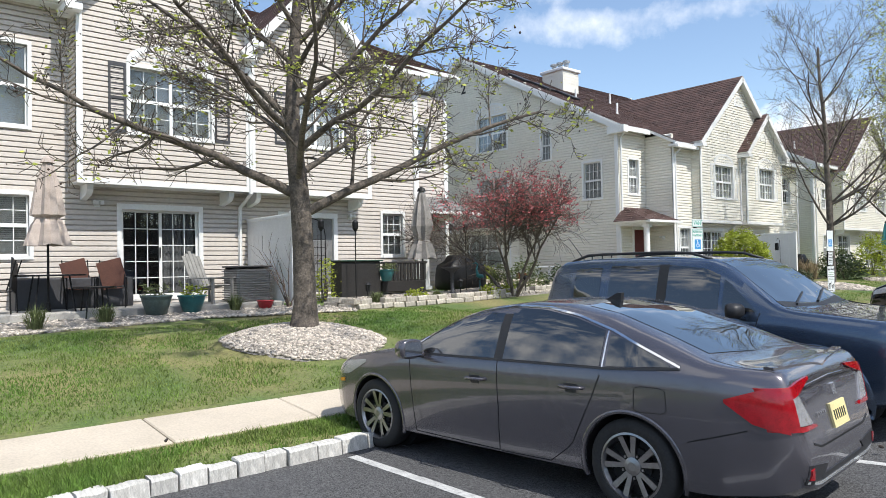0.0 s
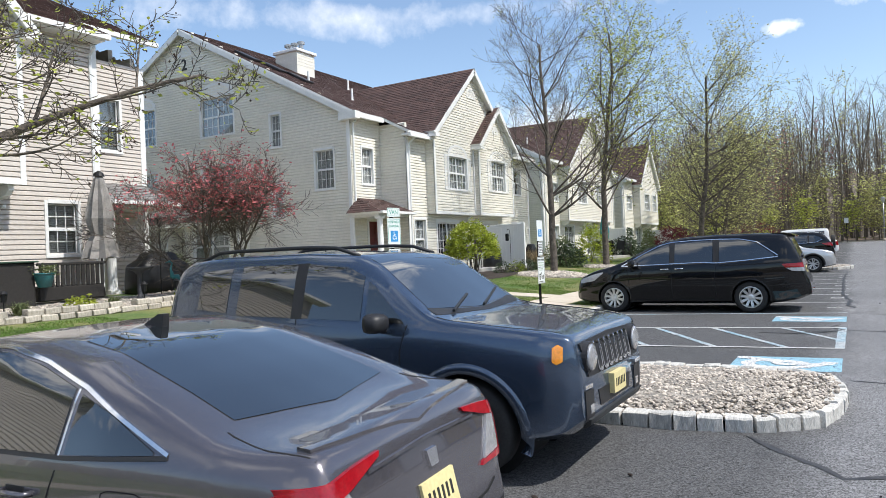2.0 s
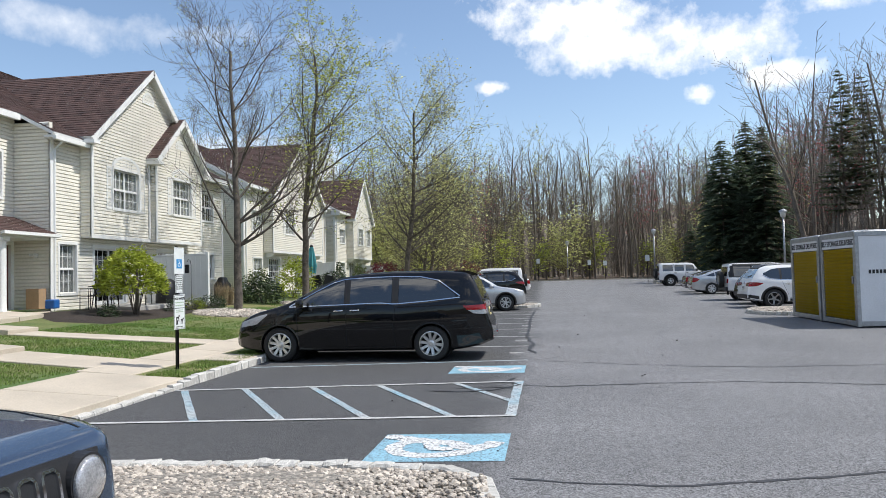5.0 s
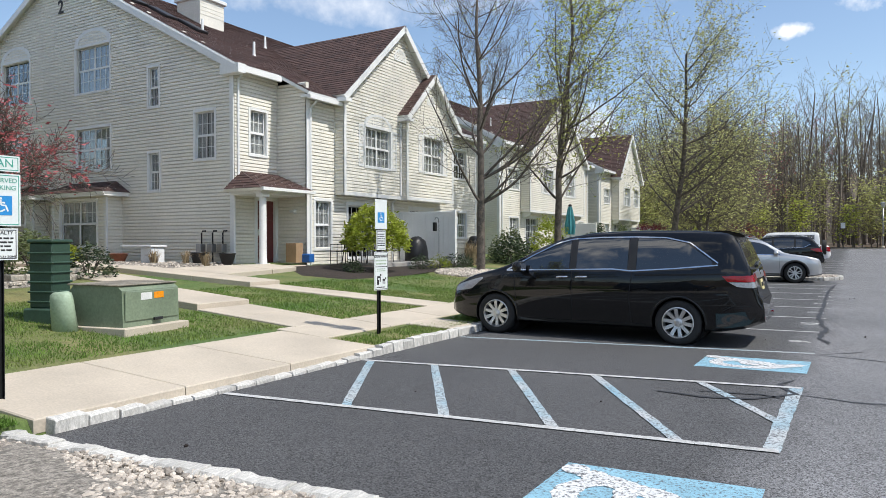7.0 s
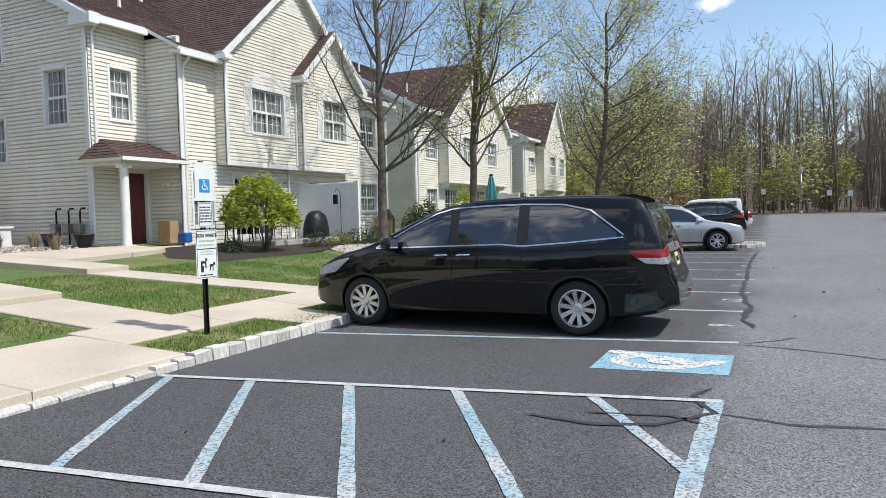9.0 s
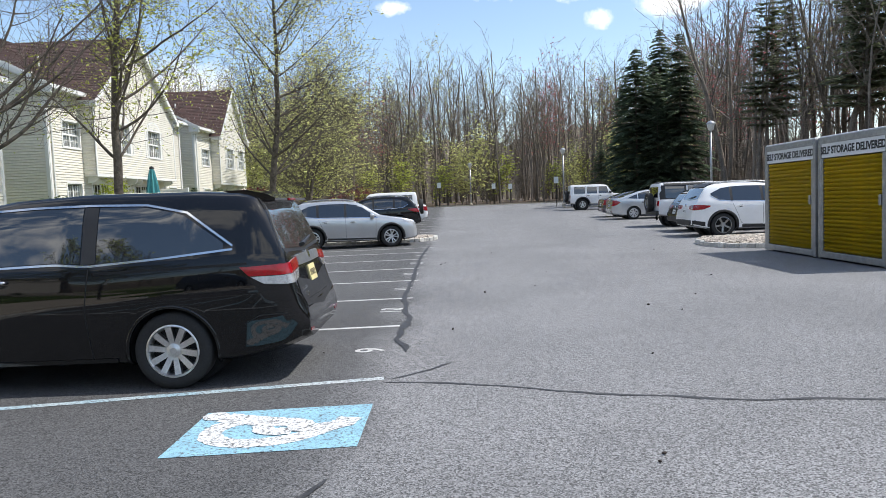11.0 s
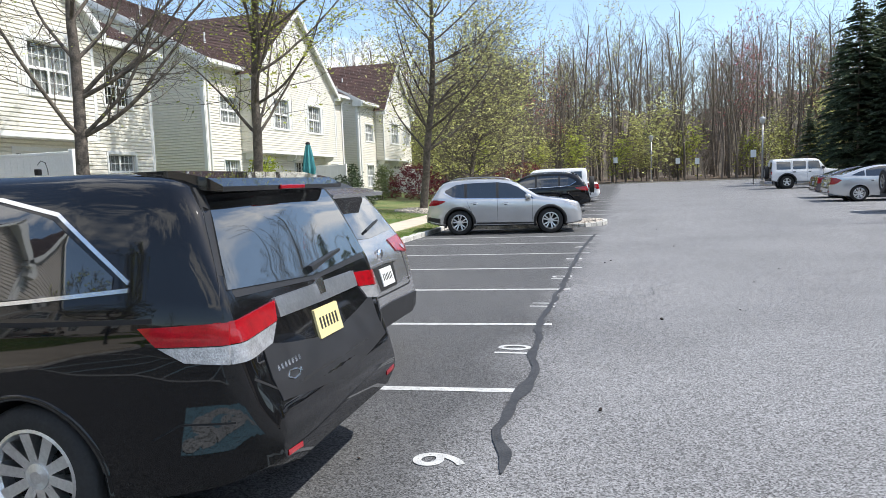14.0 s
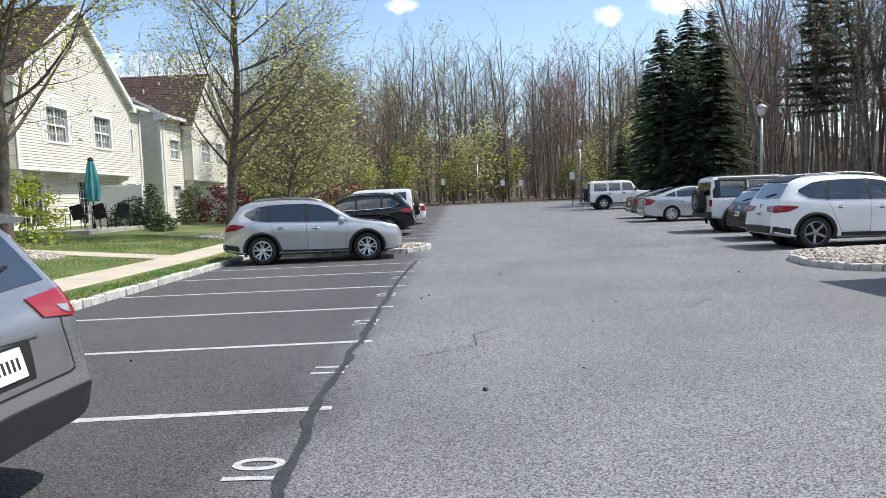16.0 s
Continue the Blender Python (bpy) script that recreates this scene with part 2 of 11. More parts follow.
UNDERSIDE = material("dark_underbody", (0.008, 0.008, 0.008), 0.9, vary=0.1, bump=0)
LAMP_RED = material("red_lamp_lens", (0.31, 0.004, 0.010), 0.10, vary=0.10, scale=20, fine=120, bump=0.04, bump_scale=150, coat=0.6, spec=0.4)
LAMP_CLEAR = material("clear_lamp_lens", (0.50, 0.50, 0.51), 0.1, metal=0.5, vary=0.12, scale=30, fine=120, bump=0.4, bump_scale=120, coat=1.0)
LAMP_AMBER = material("amber_lamp_lens", (0.92, 0.32, 0.015), 0.12, vary=0.08, scale=20, fine=90, bump=0.2, coat=1.0)
PLATE_YELLOW = material("pale_yellow_plate", (0.70, 0.60, 0.30), 0.5, vary=0.06, bump=0)
PLATE_WHITE = material("white_plate", (0.72, 0.72, 0.70), 0.5, vary=0.05, bump=0)
INK = material("black_ink", (0.02, 0.02, 0.02), 0.6, vary=0.1, bump=0)
INK_GREEN = material("green_ink", (0.05, 0.36, 0.26), 0.5, vary=0.05, bump=0)
SIGN_WHITE = material("white_sign_face", (0.76, 0.79, 0.77), 0.4, vary=0.03, bump=0)
SIGN_BLUE = material("blue_sign_face", (0.03, 0.27, 0.62), 0.4, vary=0.05, bump=0)
YELLOW = material("yellow_roll_door", (0.95, 0.70, 0.02), 0.42, vary=0.05, scale=3, fine=40, bump=0.05)
POD_WHITE = material("white_container_panel", (0.74, 0.75, 0.76), 0.5, vary=0.04, scale=1.5, fine=30, bump=0.05)
STEEL = material("galvanised_steel", (0.42, 0.43, 0.44), 0.42, metal=0.8, vary=0.1, scale=8, fine=50, bump=0.1)
GREEN_BOX = material("green_utility_paint", (0.20, 0.25, 0.17), 0.5, vary=0.1, scale=2, fine=30, bump=0.08)
GREEN_DARK = material("dark_green_plastic", (0.035, 0.075, 0.05), 0.5, vary=0.1, scale=3, fine=30, bump=0.08)
GREEN_PALE = material("pale_green_plastic", (0.36, 0.46, 0.33), 0.55, vary=0.08, scale=3, fine=30, bump=0.05)
LINE_WHITE = material("worn_white_line", (0.54, 0.54, 0.53), 0.8, vary=0.12, scale=12, fine=120, bump=0.5, bump_scale=160)
LINE_BLUE = material("worn_blue_line", (0.48, 0.51, 0.52), 0.8, vary=0.14, scale=1.4, fine=120, bump=0.5, bump_scale=160, color2=(0.25, 0.42, 0.51))

def wear(mat, lo=0.40, hi=0.52, scale=38.0):
    """Rub paint through to the asphalt in small ragged spots."""
    n, l = mat.node_tree.nodes, mat.node_tree.links
    b = n["Principled BSDF"]
    tc, no, mr, mix = n.new("ShaderNodeTexCoord"), n.new("ShaderNodeTexNoise"), n.new("ShaderNodeMapRange"), n.new("ShaderNodeMixRGB")
    no.inputs["Scale"].default_value, no.inputs["Detail"].default_value, no.inputs["Roughness"].default_value = scale, 6, 0.7
    mr.inputs["From Min"].default_value, mr.inputs["From Max"].default_value = lo, hi
    l.new(tc.outputs["Object"], no.inputs["Vector"])
    l.new(no.outputs[0], mr.inputs["Value"])
    l.new(mr.outputs[0], mix.inputs["Fac"])
    mix.inputs["Color1"].default_value = (0.085, 0.085, 0.088, 1)
    l.new(b.inputs["Base Color"].links[0].from_socket, mix.inputs["Color2"])
    l.new(mix.outputs[0], b.inputs["Base Color"])


PAD_WHITE = material("white_symbol_paint", (0.72, 0.73, 0.73), 0.8, vary=0.06, scale=12, fine=120, bump=0.5, bump_scale=160)
wear(PAD_WHITE, 0.38, 0.52)
wear(LINE_WHITE, 0.32, 0.44)
wear(LINE_BLUE, 0.38, 0.52)
PAD_BLUE = material("pale_blue_pad_paint", (0.27, 0.50, 0.62), 0.8, vary=0.08, scale=4, fine=120, bump=0.5, bump_scale=160)
wear(PAD_BLUE, 0.36, 0.50)
SEALANT = material("crack_sealant", (0.042, 0.043, 0.047), 0.65, vary=0.2, scale=8, fine=60, bump=0.4)
CANVAS_TAN = material("faded_tan_canvas", (0.50, 0.42, 0.37), 0.9, vary=0.1, scale=5, fine=60, bump=0.2)
CANVAS_GREY = material("grey_canvas", (0.30, 0.28, 0.26), 0.9, vary=0.15, scale=5, fine=60, bump=0.2)
CANVAS_TEAL = material("teal_canvas", (0.06, 0.28, 0.31), 0.9, vary=0.1, scale=5, fine=60, bump=0.2)
TEAL = material("teal_glaze", (0.03, 0.16, 0.17), 0.3, vary=0.12, scale=6, fine=40, bump=0.05)
OLIVE_POT = material("green_grey_glaze", (0.10, 0.14, 0.13), 0.4, vary=0.12, scale=6, fine=40, bump=0.05)
TERRACOTTA = material("terracotta", (0.28, 0.10, 0.055), 0.8, vary=0.12, scale=6, fine=40, bump=0.2)
COVER = material("black_vinyl_cover", (0.012, 0.012, 0.013), 0.45, vary=0.2, scale=8, fine=40, bump=0.5, bump_scale=9)
WICKER = material("dark_wicker", (0.022, 0.019, 0.017), 0.6, vary=0.2, scale=20, fine=120, bump=0.8, bump_scale=90)
IRON = material("black_iron", (0.015, 0.015, 0.016), 0.5, metal=0.5, vary=0.1, bump=0.1)
MESH_BROWN = material("brown_sling_fabric", (0.12, 0.05, 0.035), 0.8, vary=0.12, bump=0.2)
GREY_WOOD = material("grey_plastic_wood", (0.30, 0.29, 0.27), 0.7, vary=0.12, bump=0.2)
CARDBOARD = material("cardboard", (0.38, 0.25, 0.14), 0.85, vary=0.06, bump=0.1)
BLUE_PLASTIC = material("blue_plastic", (0.02, 0.13, 0.42), 0.4, vary=0.1, bump=0)
LITTER = material("leaf_litter", (0.17, 0.125, 0.085), 0.95, vary=0.3, scale=1.1, fine=25, bump=0.7, bump_scale=14)


def asphalt():
    """Asphalt of the aisle: worn grey with pale aggregate; darker in the newer parking stalls."""
    mat = material("asphalt", (0.175, 0.175, 0.18), 0.88, vary=0.10, scale=0.35, fine=95, bump=0.8, bump_scale=85)
    n, l = mat.node_tree.nodes, mat.node_tree.links
    b = n["Principled BSDF"]
    tc = n.new("ShaderNodeTexCoord")
    vor = n.new("ShaderNodeTexVoronoi")
    vor.inputs["Scale"].default_value = 108
    l.new(tc.outputs["Object"], vor.inputs["Vector"])
    speck = n.new("ShaderNodeMapRange")
    speck.inputs["From Min"].default_value, speck.inputs["From Max"].default_value = 0.0, 1.0
    speck.inputs["To Min"].default_value, speck.inputs["To Max"].default_value = 0.22, 1.92
    sepc = n.new("ShaderNodeSeparateColor")
    l.new(vor.outputs["Color"], sepc.inputs[0])
    l.new(sepc.outputs[0], speck.inputs["Value"])
    sep = n.new("ShaderNodeSeparateXYZ")
    l.new(tc.outputs["Object"], sep.inputs[0])
    edge = n.new("ShaderNodeTexNoise")
    edge.inputs["Scale"].default_value, edge.inputs["Detail"].default_value = 0.8, 5
    l.new(tc.outputs["Object"], edge.inputs["Vector"])
    add = n.new("ShaderNodeMath")
    add.operation = "MULTIPLY_ADD"
    add.inputs[1].default_value = 0.9
    l.new(edge.outputs[0], add.inputs[0])
    l.new(sep.outputs["X"], add.inputs[2])
    stall = n.new("ShaderNodeMapRange")
    stall.inputs["From Min"].default_value, stall.inputs["From Max"].default_value = -0.95, -0.35
    stall.inputs["To Min"].default_value, stall.inputs["To Max"].default_value = 0.44, 1.0
    l.new(add.outputs[0], stall.inputs["Value"])
    mul = n.new("ShaderNodeMath")
    mul.operation = "MULTIPLY"
    l.new(speck.outputs[0], mul.inputs[0])
    l.new(stall.outputs[0], mul.inputs[1])
    src = b.inputs["Base Color"].links[0].from_socket
    hsv = n.new("ShaderNodeHueSaturation")
    l.new(src, hsv.inputs["Color"])
    l.new(mul.outputs[0], hsv.inputs["Value"])
    l.new(hsv.outputs[0], b.inputs["Base Color"])
    return mat


ASPHALT = asphalt()


def lawn():
    """Lawn ground: green with straw-coloured thin patches."""
    mat = material("lawn", (0.075, 0.130, 0.028), 0.9, vary=0.2, scale=0.55, fine=22, bump=1.0, bump_scale=60, color2=(0.21, 0.19, 0.075))
    return mat


LAWN = lawn()

# ---- mesh helpers ----


def mesh_of(name, bm, mat, smooth=False):
    me = bpy.data.meshes.new(name)
    bm.to_mesh(me)
    bm.free()
    for m in mat if isinstance(mat, (list, tuple)) else [mat]:
        me.materials.append(m)
    if smooth:
        me.polygons.foreach_set("use_smooth", [True] * len(me.polygons))
    return me


def part(name, bm, mat, parent=None, label="", smooth=False):
    """Links a bmesh as one mesh object, under a thing or a part."""
    ob = new(name, mesh_of(name, bm, mat, smooth))
    ob.parent = parent
    return tagged(ob, label)


def part_data(name, me, parent, m=None, label=""):
    ob = new(name, me)
    ob.parent = parent
    if m is not None:
        ob.matrix_basis = m
    return tagged(ob, label)


def thing(name, m, label, category, group="", kind=""):
    ob = new(name)
    ob.empty_display_size = 0.1
    ob.matrix_basis = m
    return tagged(ob, label, category, group, kind)


def box(bm, x0, x1, y0, y1, z0, z1, bevel=0.0, m=None):
    vs = [bm.verts.new((x, y, z)) for z in (z0, z1) for y in (y0, y1) for x in (x0, x1)]
    fs = [bm.faces.new([vs[i] for i in q]) for q in ((0, 2, 3, 1), (4, 5, 7, 6), (0, 1, 5, 4), (2, 6, 7, 3), (0, 4, 6, 2), (1, 3, 7, 5))]
    if bevel:
        es = list({e for f in fs for e in f.edges})
        r = bmesh.ops.bevel(bm, geom=es, offset=bevel, segments=1, affect="EDGES")
        vs = list({v for f in r["faces"] for v in f.verts} | {v for v in vs if v.is_valid})
    if m is not None:
        bmesh.ops.transform(bm, matrix=m, verts=[v for v in vs if v.is_valid])
    return bm


def boxed(*a, **k):
    return box(bmesh.new(), *a, **k)


def ring_loft(bm, rings, closed=True, cap=True):
    """Joins rings (lists of points) into a skin."""
    vs = [[bm.verts.new(p) for p in r] for r in rings]
    n = len(vs[0])
    for a, b in zip(vs, vs[1:]):
        for i in range(n if closed else n - 1):
            j = (i + 1) % n
            bm.faces.new((a[i], a[j], b[j], b[i]))
    if cap and closed:
        bm.faces.new(list(reversed(vs[0])))
        bm.faces.new(vs[-1])
    return bm


def tube(bm, points, radii, sides=8, cap=True):
    pts = [Vector(p) for p in points]
    if isinstance(radii, (int, float)):
        radii = [radii] * len(pts)
    rings = []
    up = Vector((0.31, 0.17, 0.93))
    for i, p in enumerate(pts):
        d = (pts[min(i + 1, len(pts) - 1)] - pts[max(i - 1, 0)]).normalized()
        a = d.cross(up)
        if a.length < 0.05:
            a = d.cross(Vector((1, 0, 0)))
        a.normalize()
        b = d.cross(a)
        rings.append([p + (a * math.cos(t) + b * math.sin(t)) * radii[i] for t in (2 * math.pi * k / sides for k in range(sides))])
    return ring_loft(bm, rings, cap=cap)


def lathe(bm, profile, centre=(0, 0, 0), sides=20):
    """Turns a profile of (radius, z) about a vertical axis."""
    c = Vector(centre)
    rings = [[c + Vector((r * math.cos(2 * math.pi * k / sides), r * math.sin(2 * math.pi * k / sides), z)) for k in range(sides)] for r, z in profile]
    return ring_loft(bm, rings)


def prism(bm, outline, axis, a, b):
    """A flat outline of 2D points extruded along an axis from a to b."""
    def p(u, v, w):
        return {"x": (w, u, v), "y": (u, w, v), "z": (u, v, w)}[axis]
    lo, hi = [bm.verts.new(p(u, v, a)) for u, v in outline], [bm.verts.new(p(u, v, b)) for u, v in outline]
    n = len(lo)
    bm.faces.new(lo)
    bm.faces.new(list(reversed(hi)))
    for i in range(n):
        j = (i + 1) % n
        bm.faces.new((lo[i], lo[j], hi[j], hi[i]))
    bmesh.ops.recalc_face_normals(bm, faces=bm.faces)
    return bm


def raw_part(name, verts, faces, mat, parent=None, label="", kind="", category=""):
    me = bpy.data.meshes.new(name)
    me.from_pydata(verts, [], faces)
    me.materials.append(mat)
    ob = new(name, me)
    ob.parent = parent
    return tagged(ob, label, category, "", kind)


def text_part(name, words, size, mat, parent, m, depth=0.002, bold=0.0, align="CENTER"):
    """Lettering in the built-in font, turned into a mesh."""
    cu = bpy.data.curves.new(name, "FONT")
    cu.body, cu.size, cu.extrude, cu.offset, cu.align_x, cu.align_y = words, size, depth, bold, align, "CENTER"
    ob = bpy.data.objects.new(name, cu)
    scene.collection.objects.link(ob)
    dg = bpy.context.evaluated_depsgraph_get()
    me = bpy.data.meshes.new_from_object(ob.evaluated_get(dg))
    bpy.data.objects.remove(ob)
    bpy.data.curves.remove(cu)
    me.materials.clear()
    me.materials.append(mat)
    return part_data(name, me, parent, m)


def smooth01(t):
    t = max(0.0, min(1.0, t))
    return t * t * (3 - 2 * t)


# ---- ground, lot, kerbs ----
KERB = -6.1


def lot_z(x, y):
    dip = -0.13 * smooth01((9.5 - y) / 4.5) * smooth01((-1.2 - x) / 2.2)
    return dip + 0.0155 * max(0.0, y - 38.0) - 0.006 * max(0.0, -y)


def land_z(x, y):
    """Lawn rising from the kerb to the houses."""
    base = lot_z(max(x, KERB), y)
    if x > KERB:
        return base
    rise = 0.13 + 0.075 * max(0.0, -6.9 - x)
    flat = 0.13 + 0.075 * 10.1
    fade = smooth01((-6.0 - x) / 8.0)
    return (1 - fade) * base + 0.3 * fade * base + min(rise, flat) - 0.02 * math.exp(-((x + 6.4) / 0.5) ** 2)


def mounds(x, y):
    """Low mounds of gravel round the trees."""
    z = 0.0
    for cx, cy, r, h in MOUNDS:
        d = math.hypot(x - cx, y - cy) / r
        z += h * max(0.0, 1 - d * d)
    return z


MOUNDS = [(-10.6, 5.9, 1.45, 0.30), (-11.1, 28.85, 1.7, 0.16), (-11.4, 36.6, 1.3, 0.12), (-8.7, 45.5, 1.3, 0.12)]


def axis_steps(edges):
    out = []
    for a, b, step in edges:
        k = max(1, round((b - a) / step))
        out += [a + (b - a) * i / k for i in range(k)]
    return out + [edges[-1][1]]


GX = axis_steps([(-900, -200, 140), (-200, -40, 20), (-40, -18, 2), (-18, -6.3, 0.45), (-6.3, -6.15, 0.15), (-6.15, -6.0, 0.15), (-6.0, 24, 1.5), (24, 60, 6), (60, 200, 28), (200, 900, 140)])
GY = axis_steps([(-700, -60, 128), (-60, -12, 6), (-12, 50, 0.5), (50, 100, 2.5), (100, 200, 25), (200, 1500, 185)])


def ground_z(x, y):
    if y > 92 or x > 20:
        return lot_z(0, min(y, 100)) + 0.35 * smooth01((max(y - 92, x - 20)) / 20.0) - 0.05
    if x > KERB - 0.07:
        return lot_z(max(x, -6.1), y) - 0.07
    return land_z(x, min(y, 100)) + mounds(x, y)


gv = [(x, y, ground_z(x, y)) for y in GY for x in GX]
nx = len(GX)
gf, gm = [], []
for j in range(len(GY) - 1):
    for i in range(nx - 1):
        gf.append((j * nx + i, j * nx + i + 1, (j + 1) * nx + i + 1, (j + 1) * nx + i))
        gm.append(0 if GX[i] < -6 and GX[i] > -60 and GY[j] < 78 else 1)
ground = raw_part("ground", gv, gf, LAWN, None, "grass lawn and leaf-strewn woodland floor", "structure", "ground")
ground.data.materials.append(LITTER)
ground.data.polygons.foreach_set("material_index", gm)
ground.data.polygons.foreach_set("use_smooth", [True] * len(gf))

LX = axis_steps([(KERB, -0.5, 0.7), (-0.5, 19, 1.5)])
LY = axis_steps([(-45, -12, 3), (-12, 12, 0.75), (12, 90, 2)])
lv = [(x, y, lot_z(x, y)) for y in LY for x in LX]
ln = len(LX)
lf = [(j * ln + i, j * ln + i + 1, (j + 1) * ln + i + 1, (j + 1) * ln + i) for j in range(len(LY) - 1) for i in range(ln - 1)]
lot = raw_part("road", lv, lf, ASPHALT, None, "worn grey asphalt parking lot with darker stalls", "structure", "asphalt lot")
lot.data.polygons.foreach_set("use_smooth", [True] * len(lf))

LINES = thing("line_marking", pose(0, 0, 0), "worn white and blue painted stall markings on asphalt", "marking", kind="structure")


def stripe(name, a, b, width, mat, lift=0.004, worn=0.0, seed=0):
    """A painted stripe between two points of the lot, following its surface; worn edges."""
    a, b = Vector((*a, 0)), Vector((*b, 0))
    d = b - a
    n = max(2, int(d.length / 0.12))
    side = Vector((-d.y, d.x, 0)).normalized() * width / 2
    rnd = random.Random(seed)
    bm = bmesh.new()
    rows = []
    for i in range(n + 1):
        p = a + d * (i / n)
        w1, w2 = 1 + rnd.uniform(-0.12, 0.08), 1 + rnd.uniform(-0.12, 0.08)
        rows.append([bm.verts.new((q.x, q.y, lot_z(q.x, q.y) + lift)) for q in (p - side * w1, p + side * w2)])
    for r, s in zip(rows, rows[1:]):
        bm.faces.new((r[0], s[0], s[1], r[1]))
    return part(name, bm, mat, LINES)


for k, y in enumerate((3.72, 6.45)):
    stripe("stall_line", (-5.95, y), (-0.95, y + 0.05), 0.10, LINE_WHITE, seed=k)
stripe("stall_line", (-6.0, 1.0), (-0.95, 1.05), 0.10, LINE_WHITE, seed=7)
stripe("stall_line", (-6.05, 18.33), (-0.96, 19.24), 0.10, LINE_BLUE, seed=9)
for k, y in enumerate((21.85, 24.35, 26.85, 29.32, 31.8, 34.3, 36.3)):
    stripe("stall_line", (-6.05, y - 0.35), (-0.98, y), 0.10, LINE_WHITE, seed=10 + k)
for k, y in enumerate((42.6, 45.0, 47.5, 50.0, 52.5, 55.0, 57.5, 60.0)):
    stripe("stall_line", (-6.05, y - 0.35), (-0.98, y), 0.10, LINE_WHITE, seed=40 + k)
for k, y in enumerate((35.9, 38.6, 41.3, 44.0, 46.7, 49.4, 52.1, 54.8, 57.5)):
    stripe("stall_line", (7.4, y), (12.3, y), 0.10, LINE_WHITE, seed=60 + k)
HZ = thing("hatched_marking", pose(0, 0, 0), "pale blue and white hatched access aisle painted on asphalt", "marking", kind="structure")
for k, (a, b, w, mat) in enumerate([((-6.05, 13.36), (-0.97, 13.98), 0.085, LINE_WHITE), ((-6.05, 15.70), (-0.97, 16.56), 0.085, LINE_WHITE), ((-5.92, 15.70), (-4.65, 13.56), 0.10, LINE_BLUE),
                                    ((-5.06, 15.87), (-3.64, 13.68), 0.10, LINE_BLUE), ((-4.07, 16.03), (-2.66, 13.80), 0.10, LINE_BLUE), ((-3.08, 16.17), (-1.68, 13.92), 0.10, LINE_BLUE),
                                    ((-1.94, 16.36), (-1.02, 14.87), 0.10, LINE_BLUE), ((-1.02, 13.95), (-1.02, 16.6), 0.13, LINE_BLUE)]):
    ob = stripe("stripe", a, b, w, mat, 0.0042 + 0.0006 * k if mat is LINE_BLUE else 0.0095 + 0.0006 * k, seed=80 + k)
    ob.parent = HZ


def access_pad(y0, y1, x0=-2.22, x1=-0.97, skew=0.1):
    """A blue pad with a worn white wheelchair mark."""
    t = thing("parking_symbol", pose(0, 0, 0), "pale blue painted pad with worn white wheelchair symbol", "marking", kind="structure")
    bm = bmesh.new()
    rows = [[bm.verts.new((x, y + skew * (x - x0) / (x1 - x0), 0.004)) for x in np.linspace(x0, x1, 9)] for y in np.linspace(y0, y1, 8)]
    for r, s in zip(rows, rows[1:]):
        for i in range(8):
            bm.faces.new((r[i], r[i + 1], s[i + 1], s[i]))
    part("pad", bm, PAD_BLUE, t)
    w, h, cx, cy = x1 - x0, y1 - y0, (x0 + x1) / 2, (y0 + y1) / 2 + skew / 2
    bm = bmesh.new()
    rnd = random.Random(int(y0 * 10))
    for up, path, th in ((0.007, [(0.30, -0.02), (0.12, -0.28), (-0.18, -0.34), (-0.36, -0.16), (-0.34, 0.10), (-0.2, 0.22)], 0.17), (0.0085, [(-0.36, 0.30), (-0.08, 0.16), (0.12, 0.12), (0.16, -0.06), (0.36, 0.02), (0.40, 0.2)], 0.19), (0.010, [(-0.1, 0.16), (-0.06, -0.1), (0.1, -0.08)], 0.15)):
        pts = [Vector((cx + u * w * 1.0, cy + v * h * 1.0, up)) for u, v in path]
        for _ in range(3):
            pts = [pts[0]] + [a.lerp(b, f) for a, b in zip(pts, pts[1:]) for f in (0.25, 0.75)] + [pts[-1]]
        prev = None
        for i, p in enumerate(pts):
            d = (pts[min(i + 1, len(pts) - 1)] - pts[max(0, i - 1)]).normalized()
            s = Vector((-d.y, d.x, 0)) * th * 0.5 * rnd.uniform(0.86, 1.1)
            cur = (bm.verts.new(p - s), bm.verts.new(p + s))
            if prev:
                bm.faces.new((prev[0], cur[0], cur[1], prev[1]))
            prev = cur
    lathe(bm, [(0.0001, 0.0075), (0.1, 0.0075), (0.1, 0.0115), (0.0001, 0.0115)], (cx - 0.42 * w, cy + 0.33 * h, 0), 10)
    part("symbol", bm, PAD_WHITE, t)


access_pad(11.92, 12.98)
access_pad(17.42, 18.36)
for words, y in (("9", 20.44), ("10", 23.12), ("11", 25.55), ("12", 28.05), ("13", 30.6), ("14", 33.1)):
    text_part("stall_number", words, 0.44, LINE_WHITE, LINES, pose(-1.20, y, 0.005, 0, 0, 90), 0.0008, 0.005)


